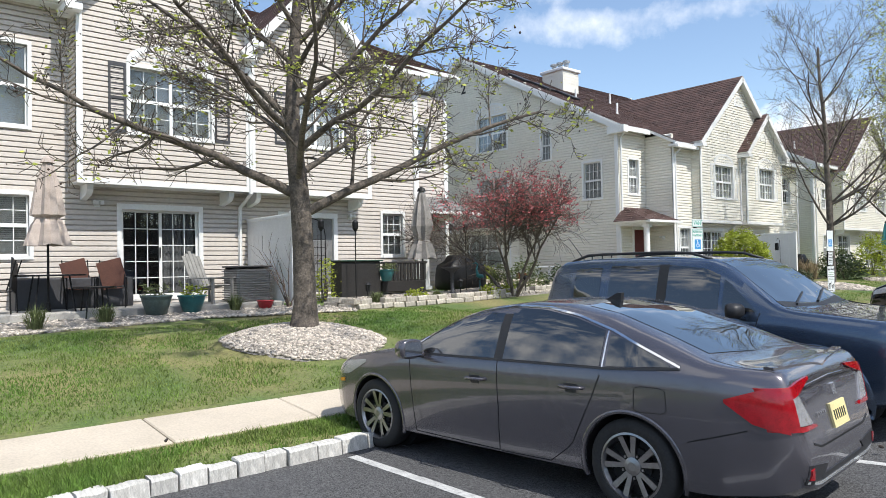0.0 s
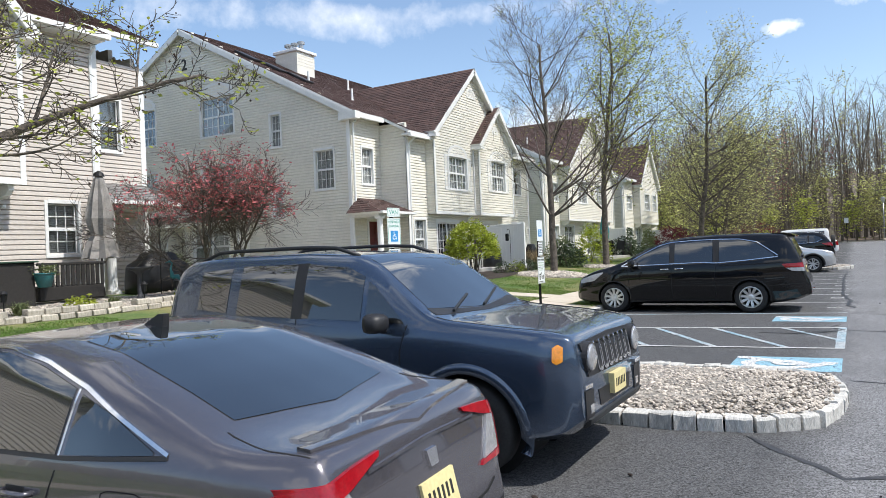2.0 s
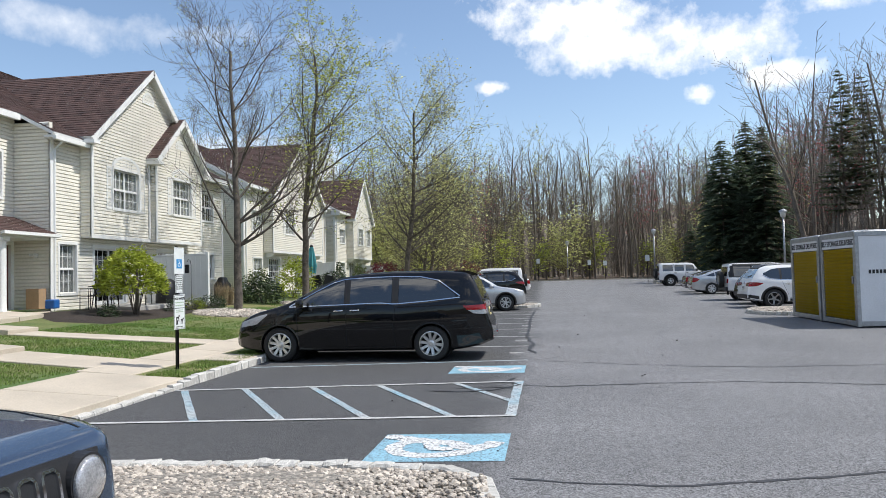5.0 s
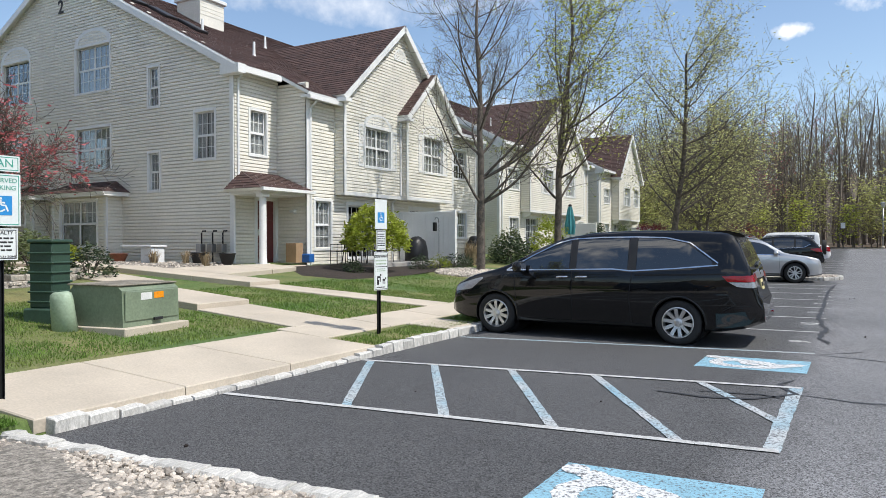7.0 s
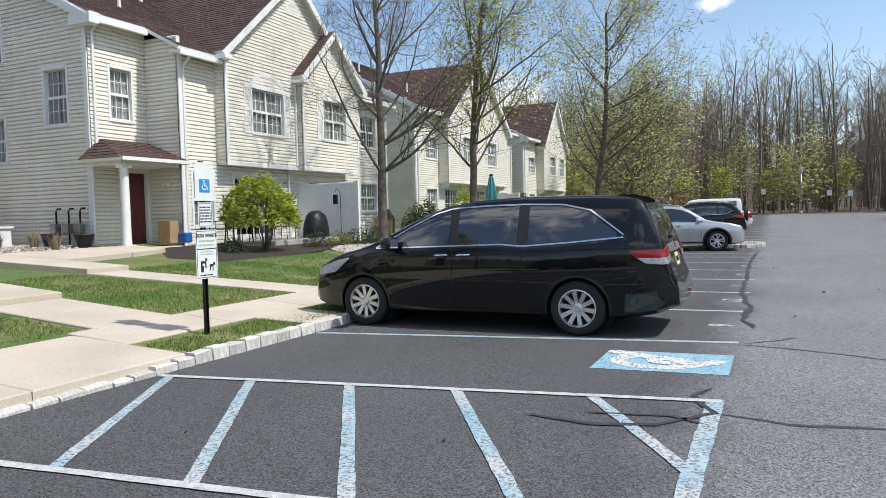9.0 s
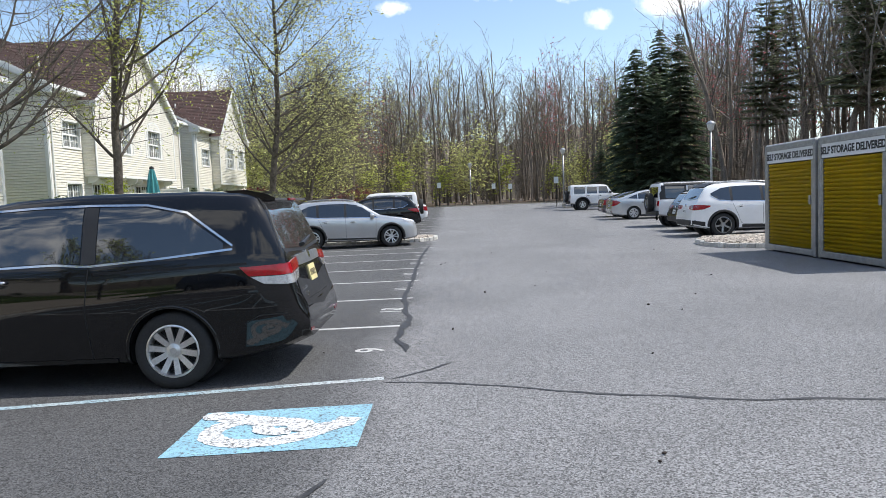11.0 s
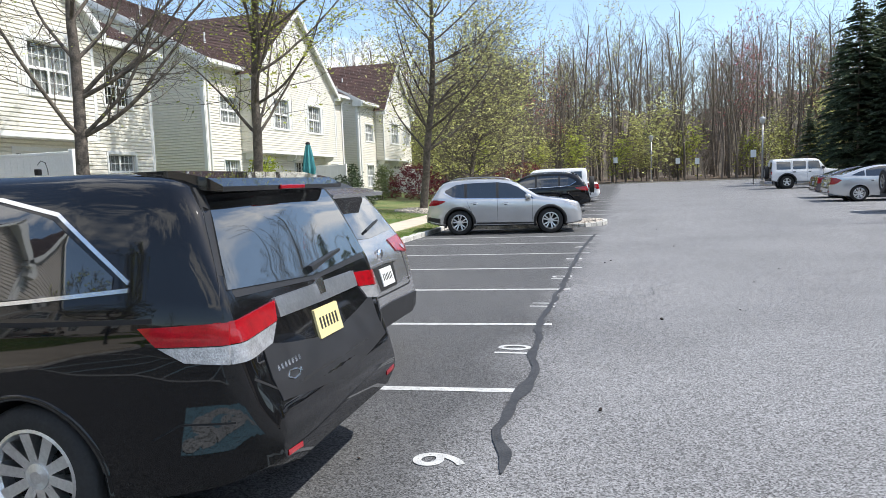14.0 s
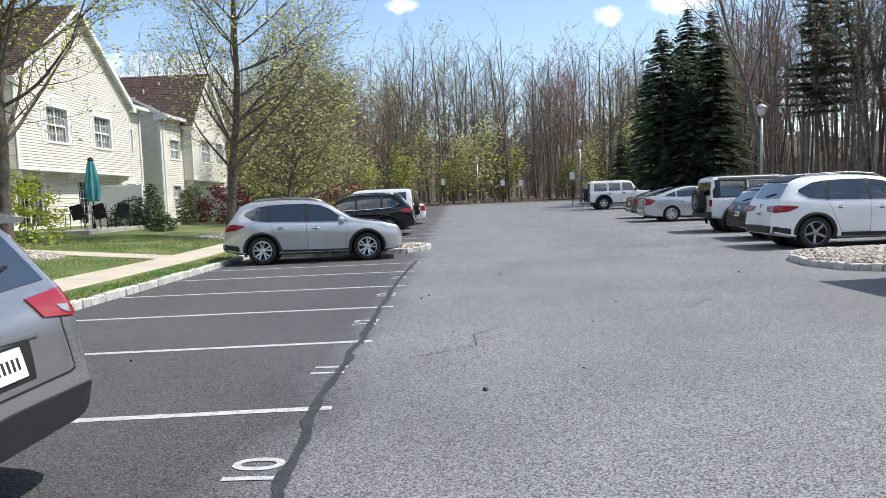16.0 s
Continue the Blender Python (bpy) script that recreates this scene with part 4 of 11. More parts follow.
def window(parent, pl, u0, u1, z0, z1, cols=2, grid=(2, 3), dress="blind", arch=False, shutters=0.0, o=0.0, slats=True, upper_grid_only=False):
    """A vinyl double-hung window: frame, sashes, muntins, panes, a dressing and a shallow box painted dark as a dim
    room.
    """
    bm = bmesh.new()
    w = 0.075
    pl.box(bm, u0 - w, u0, z0 - w, z1 + w, o - 0.02, o + 0.06)
    pl.box(bm, u1, u1 + w, z0 - w, z1 + w, o - 0.02, o + 0.06)
    pl.box(bm, u0, u1, z1, z1 + w * 1.2, o - 0.02, o + 0.065)
    pl.box(bm, u0, u1, z0 - w, z0, o - 0.02, o + 0.075)
    win = part("window", bm, WHITE_TRIM, parent)
    zm = (z0 + z1) / 2
    bm = bmesh.new()
    cw = (u1 - u0) / cols
    for c in range(cols):
        a, b = u0 + c * cw, u0 + (c + 1) * cw
        for s, t, d in ((z0, zm, -0.03), (zm, z1, -0.055)):
            for q in ((a, a + 0.035, s, t), (b - 0.035, b, s, t), (a + 0.035, b - 0.035, s, s + 0.04), (a + 0.035, b - 0.035, t - 0.04, t)):
                pl.box(bm, *q, o + d - 0.03, o + d)
    part("sash", bm, WHITE_TRIM, win)
    bm = bmesh.new()
    for c in range(cols):
        a, b = u0 + c * cw + 0.035, u0 + (c + 1) * cw - 0.035
        for s, t, d in ((z0 + 0.04, zm - 0.04, -0.03), (zm + 0.04, z1 - 0.04, -0.055)):
            if upper_grid_only and s < zm:
                continue
            for i in range(1, grid[1]):
                x = a + (b - a) * i / grid[1]
                pl.box(bm, x - 0.008, x + 0.008, s, t, o + d - 0.012, o + d - 0.002)
            for j in range(1, grid[0]):
                zz = s + (t - s) * j / grid[0]
                pl.box(bm, a, b, zz - 0.008, zz + 0.008, o + d - 0.0125, o + d - 0.0015)
    if len(bm.verts):
        part("muntin", bm, WHITE_TRIM, win)
    else:
        bm.free()
    for c in range(cols):
        a, b = u0 + c * cw + 0.035, u0 + (c + 1) * cw - 0.035
        for s, t, d in ((z0 + 0.04, zm - 0.04, -0.03), (zm + 0.04, z1 - 0.04, -0.055)):
            bm = bmesh.new()
            pl.box(bm, a, b, s, t, o + d - 0.018, o + d - 0.013)
            pn = part("pane", bm, GLASS, win)
            pn.visible_shadow = False
    bm = bmesh.new()
    if dress == "blind":
        z = z0 + 0.02
        while z < z1:
            q = [bm.verts.new(pl.p(*c)) for c in ((u0, z, o - 0.15), (u1, z, o - 0.15), (u1, z + 0.036, o - 0.128), (u0, z + 0.036, o - 0.128))]
            bm.faces.new(q)
            z += 0.042
        part("blind", bm, BLIND, win)
    elif dress == "curtain":
        for a, b in ((u0, u0 + (u1 - u0) * 0.49), (u1 - (u1 - u0) * 0.49, u1)):
            k = 22
            lo = [bm.verts.new(pl.p(a + (b - a) * i / k, z0, o - 0.125 + 0.02 * math.sin(i * 2.1))) for i in range(k + 1)]
            hi = [bm.verts.new(pl.p(a + (b - a) * i / k, z1, o - 0.125 + 0.016 * math.sin(i * 2.1))) for i in range(k + 1)]
            for i in range(k):
                bm.faces.new((lo[i], lo[i + 1], hi[i + 1], hi[i]))
        part("curtain", bm, CURTAIN, win, smooth=True)
    else:
        bm.free()
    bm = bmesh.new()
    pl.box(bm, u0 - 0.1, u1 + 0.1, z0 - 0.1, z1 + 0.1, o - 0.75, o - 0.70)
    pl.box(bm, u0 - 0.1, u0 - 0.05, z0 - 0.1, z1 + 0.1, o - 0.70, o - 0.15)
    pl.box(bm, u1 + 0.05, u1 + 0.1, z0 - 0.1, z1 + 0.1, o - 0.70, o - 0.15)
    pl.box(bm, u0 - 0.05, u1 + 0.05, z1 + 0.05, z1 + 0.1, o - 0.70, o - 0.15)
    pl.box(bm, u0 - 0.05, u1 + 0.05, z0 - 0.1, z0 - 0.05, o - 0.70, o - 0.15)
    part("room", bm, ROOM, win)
    if arch:
        bm = bmesh.new()
        k, cu, hw = 14, (u0 + u1) / 2, (u1 - u0) / 2 + 0.08
        rise = hw * 0.5
        zb = z1 + 0.095
        for r0, r1, oo in ((0.0, 0.80, 0.03), (0.80, 1.0, 0.05)):
            for i in range(k):
                t0, t1 = math.pi * i / k, math.pi * (i + 1) / k
                pts = [(cu + hw * r * math.cos(t), zb + rise * r * math.sin(t)) for r, t in ((r0, t0), (r1, t0), (r1, t1), (r0, t1))]
                f = [bm.verts.new(pl.p(u, z, o + oo)) for u, z in pts]
                e = [bm.verts.new(pl.p(u, z, o)) for u, z in pts]
                if r0 > 0:
                    bm.faces.new(f)
                else:
                    bm.faces.new(f[1:])
                bm.faces.new((f[1], f[2], e[2], e[1]))
        for i in range(1, 6):
            t = math.pi * i / 6
            pl.box(bm, cu + hw * 0.45 * math.cos(t) - 0.012, cu + hw * 0.45 * math.cos(t) + 0.012, zb + 0.01, zb + rise * 0.78 * math.sin(t), o + 0.028, o + 0.042)
        bmesh.ops.remove_doubles(bm, verts=bm.verts, dist=0.0005)
        part("arch_head", bm, WHITE_TRIM, win)
    if shutters:
        mat = SHUTTER if shutters > 0 else WHITE_TRIM
        sw = abs(shutters)
        for a in (u0 - w - sw - 0.01, u1 + w + 0.01):
            bm = bmesh.new()
            for q in ((a, a + 0.05, z0 - 0.05, z1 + 0.05), (a + sw - 0.05, a + sw, z0 - 0.05, z1 + 0.05), (a + 0.05, a + sw - 0.05, z0 - 0.05, z0 + 0.03), (a + 0.05, a + sw - 0.05, z1 - 0.03, z1 + 0.05), (a + 0.05, a + sw - 0.05, zm - 0.03, zm + 0.03)):
                pl.box(bm, *q, o + 0.015, o + 0.055)
            z = z0 + 0.05
            while z < z1 - 0.05:
                f = [bm.verts.new(pl.p(*c)) for c in ((a + 0.05, z, o + 0.045), (a + sw - 0.05, z, o + 0.045), (a + sw - 0.05, z + 0.045, o + 0.02), (a + 0.05, z + 0.045, o + 0.02))]
                bm.faces.new(f)
                z += 0.045
            part("shutter", bm, mat, parent)
    return (u0 - 0.02, u1 + 0.02, z0 - 0.02, z1 + 0.02)


def slider(parent, pl, u0, u1, z0, z1, dark=True):
    """A sliding patio door: frame, two gridded leaves, panes, a curtain and a box painted dark as a dim room."""
    bm = bmesh.new()
    for q in ((u0 - 0.10, u0, z0, z1 + 0.12), (u1, u1 + 0.10, z0, z1 + 0.12), (u0, u1, z1, z1 + 0.12)):
        pl.box(bm, *q, -0.02, 0.05)
    pl.box(bm, u0, u1, z0 - 0.05, z0, -0.10, 0.06)
    door = part("sliding_door", bm, WHITE_TRIM, parent)
    um = (u0 + u1) / 2
    for a, b, d in ((u0, um + 0.04, -0.06), (um - 0.04, u1, -0.03)):
        bm = bmesh.new()
        for q in ((a, a + 0.06, z0, z1), (b - 0.06, b, z0, z1), (a + 0.06, b - 0.06, z0, z0 + 0.09), (a + 0.06, b - 0.06, z1 - 0.06, z1)):
            pl.box(bm, *q, d - 0.025, d)
        for i in (1, 2):
            x = a + 0.06 + (b - a - 0.12) * i / 3
            pl.box(bm, x - 0.009, x + 0.009, z0 + 0.09, z1 - 0.06, d - 0.026, d - 0.005)
        for j in range(1, 5):
            zz = z0 + 0.09 + (z1 - z0 - 0.15) * j / 5
            pl.box(bm, a + 0.06, b - 0.06, zz - 0.009, zz + 0.009, d - 0.0265, d - 0.0045)
        part("door_leaf", bm, WHITE_TRIM, door)
        bm = bmesh.new()
        pl.box(bm, a + 0.06, b - 0.06, z0 + 0.09, z1 - 0.06, d - 0.023, d - 0.018)
        pn = part("pane", bm, GLASS, door)
        pn.visible_shadow = False
    bm = bmesh.new()
    pl.box(bm, um - 0.035, um - 0.015, z0 + 0.9, z0 + 1.15, -0.02, 0.015)
    part("handle", bm, BLACK_PLASTIC, door)
    bm = bmesh.new()
    k = 26
    a, b = um + 0.1, u1 - 0.02
    lo = [bm.verts.new(pl.p(a + (b - a) * i / k, z0, -0.17 + 0.03 * math.sin(i * 1.9))) for i in range(k + 1)]
    hi = [bm.verts.new(pl.p(a + (b - a) * i / k, z1, -0.17 + 0.025 * math.sin(i * 1.9))) for i in range(k + 1)]
    for i in range(k):
        bm.faces.new((lo[i], lo[i + 1], hi[i + 1], hi[i]))
    part("curtain", bm, CURTAIN_DARK, door, smooth=True)
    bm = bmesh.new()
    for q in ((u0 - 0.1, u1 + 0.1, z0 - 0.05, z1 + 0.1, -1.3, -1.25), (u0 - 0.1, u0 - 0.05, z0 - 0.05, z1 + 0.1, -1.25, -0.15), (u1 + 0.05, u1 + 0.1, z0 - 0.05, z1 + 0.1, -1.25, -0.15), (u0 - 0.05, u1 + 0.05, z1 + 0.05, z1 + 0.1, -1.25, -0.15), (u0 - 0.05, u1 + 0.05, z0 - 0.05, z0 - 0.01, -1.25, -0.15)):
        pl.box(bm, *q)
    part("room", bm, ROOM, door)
    return (u0 - 0.02, u1 + 0.02, z0 - 0.05, z1 + 0.02)


def roof_plane(parent, e0, e1, r0, r1, mat=None, course=0.16, thick=0.10, seed=0, name="roof_slope"):
    """A shingled slope between an eave line and a ridge line: a slab under lapped courses of uneven tabs."""
    e0, e1, r0, r1 = (Vector(p) for p in (e0, e1, r0, r1))
    n = (e1 - e0).cross(r0 - e0).normalized()
    if n.z < 0:
        n = -n
    bm = bmesh.new()
    lo = [bm.verts.new(p - n * thick) for p in (e0, e1, r1, r0)]
    hi = [bm.verts.new(p) for p in (e0, e1, r1, r0)]
    bm.faces.new(lo)
    bm.faces.new(hi)
    for i in range(4):
        bm.faces.new((lo[i], lo[(i + 1) % 4], hi[(i + 1) % 4], hi[i]))
    bmesh.ops.recalc_face_normals(bm, faces=bm.faces)
    slope = part(name, bm, WHITE_TRIM, parent)
    rnd = random.Random(seed)
    rows = max(2, int(((r0 + r1) / 2 - (e0 + e1) / 2).length / course))
    verts, faces = [], []
    for k in range(rows):
        t0, t1 = k / rows, (k + 1.15) / rows
        a0, b0, a1, b1 = e0.lerp(r0, t0), e1.lerp(r1, t0), e0.lerp(r0, min(1, t1)), e1.lerp(r1, min(1, t1))
        length = (b0 - a0).length
        s = -rnd.uniform(0, 0.5)
        while s < length:
            step = rnd.uniform(0.25, 0.95)
            f0, f1 = max(0, s) / max(length, 1e-6), min(length, s + step - 0.006) / max(length, 1e-6)
            s += step
            if f1 <= f0:
                continue
            up = 0.016 + rnd.uniform(0, 0.008)
            o = len(verts)
            verts += [tuple(a0.lerp(b0, f0) + n * up), tuple(a0.lerp(b0, f1) + n * up), tuple(a1.lerp(b1, f1) + n * 0.005), tuple(a1.lerp(b1, f0) + n * 0.005), tuple(a0.lerp(b0, f0) + n * 0.002), tuple(a0.lerp(b0, f1) + n * 0.002)]
            faces += [(o, o + 1, o + 2, o + 3), (o, o + 4, o + 5, o + 1)]
    raw_part("shingles", verts, faces, mat or SHINGLE, slope, "", "stuff")
    return slope


def board(parent, a, b, w, d, mat=None, name="trim_board", up=Vector((0, 0, 1))):
    """A straight trim board from a to b, w high and d deep."""
    a, b = Vector(a), Vector(b)
    t = (b - a).normalized()
    s = t.cross(up).normalized() * d / 2
    v = s.cross(t).normalized() * w / 2
    bm = bmesh.new()
    rings = [[p + s + v, p - s + v, p - s - v, p + s - v] for p in (a, b)]
    ring_loft(bm, rings)
    bmesh.ops.recalc_face_normals(bm, faces=bm.faces)
    return part(name, bm, mat or WHITE_TRIM, parent)


def downspout(parent, points, r=0.042):
    bm = bmesh.new()
    tube(bm, points, r, 6)
    return part("downspout", bm, WHITE_TRIM, parent)


def gutter(parent, a, b, size=0.12):
    a, b = Vector(a), Vector(b)
    return board(parent, a, b, size, size, name="gutter")


def gable_vent(parent, pl, u, z, r=0.35, o=0.02):
    bm = bmesh.new()
    k = 12
    for i in range(k):
        t0, t1 = math.pi * i / k, math.pi * (i + 1) / k
        f = [bm.verts.new(pl.p(u + c * math.cos(t), z + c * math.sin(t), o + 0.03)) for c, t in ((r, t0), (r, t1), (r * 0.82, t1), (r * 0.82, t0))]
        bm.faces.new(f)
        g = [bm.verts.new(pl.p(u + r * math.cos(t), z + r * math.sin(t), d)) for t, d in ((t0, o + 0.03), (t1, o + 0.03), (t1, 0), (t0, 0))]
        bm.faces.new(g)
    for j in range(6):
        zz = z + r * 0.13 * j + 0.02
        h = math.sqrt(max(0.001, (0.82 * r) ** 2 - (zz - z) ** 2))
        pl.box(bm, u - h, u + h, zz, zz + 0.02, o - 0.01, o + 0.025)
    pl.box(bm, u - r, u + r, z - 0.06, z, o - 0.01, o + 0.04)
    part("gable_vent", bm, WHITE_TRIM, parent)


def porch(parent, x_back, y0, y1, z_floor, x_front, mat_roof, pl_side):
    """A small hipped porch roof on a round post, over a concrete landing."""
    zt = z_floor + 2.35
    bm = bmesh.new()
    box(bm, x_back, x_front, y0, y1, zt - 0.16, zt, 0.01)
    part("porch_beam", bm, WHITE_TRIM, parent)
    roof_plane(parent, (x_front + 0.25, y0 - 0.2, zt), (x_front + 0.25, y1 + 0.15, zt), (x_back, y0 + 0.5, zt + 0.62), (x_back, y1 + 0.1, zt + 0.62), mat_roof, seed=5)
    roof_plane(parent, (x_back, y0 - 0.2, zt), (x_front + 0.25, y0 - 0.2, zt), (x_back, y0 + 0.5, zt + 0.62), (x_back - 0.001, y0 + 0.501, zt + 0.62), mat_roof, seed=6)
    gutter(parent, (x_front + 0.28, y0 - 0.22, zt - 0.03), (x_front + 0.28, y1 + 0.15, zt - 0.03), 0.09)
    bm = bmesh.new()
    px, py = x_front - 0.05, y0 + 0.12
    box(bm, px - 0.15, px + 0.15, py - 0.15, py + 0.15, z_floor, z_floor + 0.1)
    lathe(bm, [(0.125, z_floor + 0.1), (0.115, z_floor + 0.3), (0.108, zt - 0.35), (0.115, zt - 0.26)], (px, py, 0), 16)
    box(bm, px - 0.14, px + 0.14, py - 0.14, py + 0.14, zt - 0.26, zt - 0.16)
    part("porch_post", bm, WHITE_TRIM, parent)
    bm = bmesh.new()
    box(bm, x_back, x_front + 0.15, y0 - 0.15, y1, z_floor - 0.25, z_floor, 0.02)
    part("landing", bm, CONCRETE, parent)


def entry_door(parent, pl, u0, u1, z0, z1, mat):
    bm = bmesh.new()
    for q in ((u0 - 0.12, u0, z0, z1 + 0.14), (u1, u1 + 0.12, z0, z1 + 0.14), (u0, u1, z1, z1 + 0.14)):
        pl.box(bm, *q, -0.05, 0.05)
    d = part("door_frame", bm, WHITE_TRIM, parent)
    bm = bmesh.new()
    pl.box(bm, u0, u1, z0, z1, -0.10, -0.05)
    for a, b in ((0.10, 0.46), (0.54, 0.90)):
        for s, t in ((0.06, 0.36), (0.42, 0.70), (0.76, 0.94)):
            w, h = u1 - u0, z1 - z0
            pl.box(bm, u0 + a * w, u0 + b * w, z0 + s * h, z0 + t * h, -0.05, -0.035, 0.008)
    part("door_leaf", bm, mat, d)
    bm = bmesh.new()
    pl.box(bm, u0 + 0.06, u0 + 0.11, z0 + 0.95, z0 + 1.15, -0.05, 0.0, 0.01)
    part("handle", bm, CHROME, d)
    return (u0 - 0.02, u1 + 0.02, z0 - 0.02, z1 + 0.02)


def wall_light(parent, pl, u, z):
    bm = bmesh.new()
    pl.box(bm, u - 0.06, u + 0.06, z - 0.08, z + 0.08, 0.0, 0.05, 0.01)
    pl.box(bm, u - 0.10, u - 0.02, z - 0.03, z + 0.06, 0.05, 0.2, 0.015)
    pl.box(bm, u + 0.02, u + 0.10, z - 0.03, z + 0.06, 0.05, 0.2, 0.015)
    part("wall_light", bm, WHITE_TRIM, parent)


def front_gable(parent, x, y0, y1, ya, ze, za, zb, openings, depth_x, sidemat, seed=0, ov=0.28):
    """A projecting upper bay with a gable: face, cheeks, rakes and two slopes running back into the main roof."""
    pl = Plane("x", x, 1)

    def shape(z):
        if z < ze:
            return y0, y1
        f = (z - ze) / (za - ze)
        return y0 + (ya - y0) * f, y1 + (ya - y1) * f
    wall(parent, pl, zb, za - 0.05, shape, openings, sidemat)
    for yy, s in ((y0, -1), (y1, 1)):
        wall(parent, Plane("y", yy, s), zb, ze, flat(depth_x, x - 0.01), (), sidemat, thick=0.1)
    bm = bmesh.new()
    box(bm, depth_x, x + 0.01, y0, y1, zb - 0.05, zb)
    part("soffit", bm, WHITE_TRIM, parent)
    bm = bmesh.new()
    pl.box(bm, y0 - 0.03, y1 + 0.03, zb - 0.06, zb + 0.06, 0.02, 0.055)
    part("skirt_trim", bm, WHITE_TRIM, parent)
    for a, b in ((y0 - 0.03, y0 + 0.09), (y1 - 0.09, y1 + 0.03)):
        bm = bmesh.new()
        pl.box(bm, a, b, zb + 0.06, ze, 0.02, 0.055)
        part("corner_trim", bm, WHITE_TRIM, parent)
    for ye, s in ((y0, -1), (y1, 1)):
        k = (za - ze) / abs(ya - ye)
        eave = (ye + s * ov, ze - ov * k)
        back = depth_x - 9.0
        roof_plane(parent, (x + 0.30, eave[0], eave[1] + 0.12), (back, eave[0], eave[1] + 0.12), (x + 0.30, ya, za + 0.12), (back, ya, za + 0.12), seed=seed + s)
        a, b = Vector((x + 0.28, eave[0], eave[1] + 0.0)), Vector((x + 0.28, ya, za + 0.0))
        board(parent, a, b, 0.20, 0.045, name="rake_board", up=Vector((1, 0, 0)).cross(b - a).normalized() if True else None)
        bm = bmesh.new()
        box(bm, x - 0.4, x + 0.32, min(eave[0], eave[0] - s * 0.32), max(eave[0], eave[0] - s * 0.32), eave[1] - 0.10, eave[1] + 0.03)
        part("eave_return", bm, WHITE_TRIM, parent)


def end_block(label):
    """The three-storey block with an end wall, corner porch and two front bays."""
    h = thing("house", pose(0, 0, 0), label, "townhouse", "row of townhouses")
    XA, XB, Y0, Y1, ZF = -17.1, -15.85, 23.85, 37.55, 0.82
    XR, ZR, XBK = -26.1, 11.75, -35.1

    def roof_z(x):
        return ZR - 0.522 * abs(x - XR)
    # End wall with its gable.
    pe = Plane("y", Y0, -1)
    ops = [window(h, pe, -25.15, -23.17, 6.98, 8.62, 2, (2, 3), "curtain", True),
           window(h, pe, -30.05, -28.15, 7.0, 8.65, 2, (2, 3), "none", True),
           window(h, pe, -21.08, -20.55, 6.12, 7.42, 1, (2, 3), "curtain"),
           window(h, pe, -25.15, -23.17, 4.15, 5.66, 2, (2, 3), "curtain"),
           window(h, pe, -30.05, -28.15, 4.15, 5.70, 2, (2, 3), "curtain"),
           window(h, pe, -21.08, -20.55, 3.3, 4.55, 1, (2, 3), "curtain"),
           window(h, pe, -18.80, -17.90, 4.22, 5.72, 1, (2, 4), "curtain")]

    def end_shape(z):
        if z < 7.0:
            return XBK, XA
        f = (z - 7.0) / (ZR - 7.0)
        return XBK + (XR - XBK) * f, XA + (XR - XA) * f
    wall(h, pe, 0.55, ZR - 0.05, end_shape, ops)
    po = Plane("y", Y1, 1)
    wall(h, po, 0.55, ZR - 0.05, lambda z: (XBK, XB) if z < 6.4 else (XBK + (XR - XBK) * max(0, (z - 7.0)) / (ZR - 7.0), XB + (XR - XB) * (z - 6.4) / (ZR - 6.4)), ())
    wall(h, Plane("x", XBK, -1), 0.55, 7.0, flat(Y0, Y1), (), lap=0.4)
    bm = bmesh.new()
    pe.box(bm, XA - 0.12, XA + 0.03, 0.55, 7.0, 0.02, 0.055)
    part("corner_trim", bm, WHITE_TRIM, h)
    bm = bmesh.new()
    box(bm, XBK, XA, Y0 - 0.03, Y0 + 0.1, 0.3, 0.56)
    part("foundation", bm, CONCRETE, h)
    # Ground-floor bay windows of the end wall, each under a small hipped roof.
    for xc in (-24.1, -28.5):
        bm = bmesh.new()
        pl = Plane("y", Y0 - 0.62, -1)
        o = window(h, pl, xc - 1.05, xc + 1.05, 1.42, 3.0, 2, (2, 3), "curtain", upper_grid_only=True)
        wall(h, pl, 1.0, 3.15, flat(xc - 1.55, xc + 1.55), [o], thick=0.1)
        for xx, s in ((xc - 1.55, -1), (xc + 1.55, 1)):
            wall(h, Plane("x", xx, s), 1.0, 3.15, flat(Y0 - 0.61, Y0), (), thick=0.08)
        for xx in (xc - 1.6, xc + 1.45):
            box(bm, xx, xx + 0.15, Y0 - 0.66, Y0 - 0.60, 1.0, 3.12)
        box(bm, xc - 1.95, xc + 1.95, Y0 - 1.0, Y0, 3.14, 3.28)
        part("bay_trim", bm, WHITE_TRIM, h)
        roof_plane(h, (xc - 2.0, Y0 - 1.05, 3.27), (xc + 2.0, Y0 - 1.05, 3.27), (xc - 1.2, Y0, 3.72), (xc + 1.2, Y0, 3.72), seed=3)
        for s in (-1, 1):
            roof_plane(h, (xc + s * 2.0, Y0 - 1.05, 3.27), (xc + s * 2.0, Y0, 3.27), (xc + s * 1.2, Y0 - 0.001, 3.72), (xc + s * 1.2, Y0, 3.721), seed=4)
    gable_vent(h, pe, XR + 0.1, 10.75, 0.42)
    # Porch corner.
    pa = Plane("x", XA, 1)
    dr = entry_door(h, pa, 24.80, 25.60, ZF, 2.9, DOOR_RED)
    wp = window(h, pa, 24.50, 25.2, 4.36, 5.76, 1, (2, 3), "curtain")
    wall(h, pa, 0.6, 6.95, flat(Y0, 25.75), [dr, wp])
    wall(h, Plane("y", 25.75, -1), 0.6, 6.75, flat(XA, XB), ())
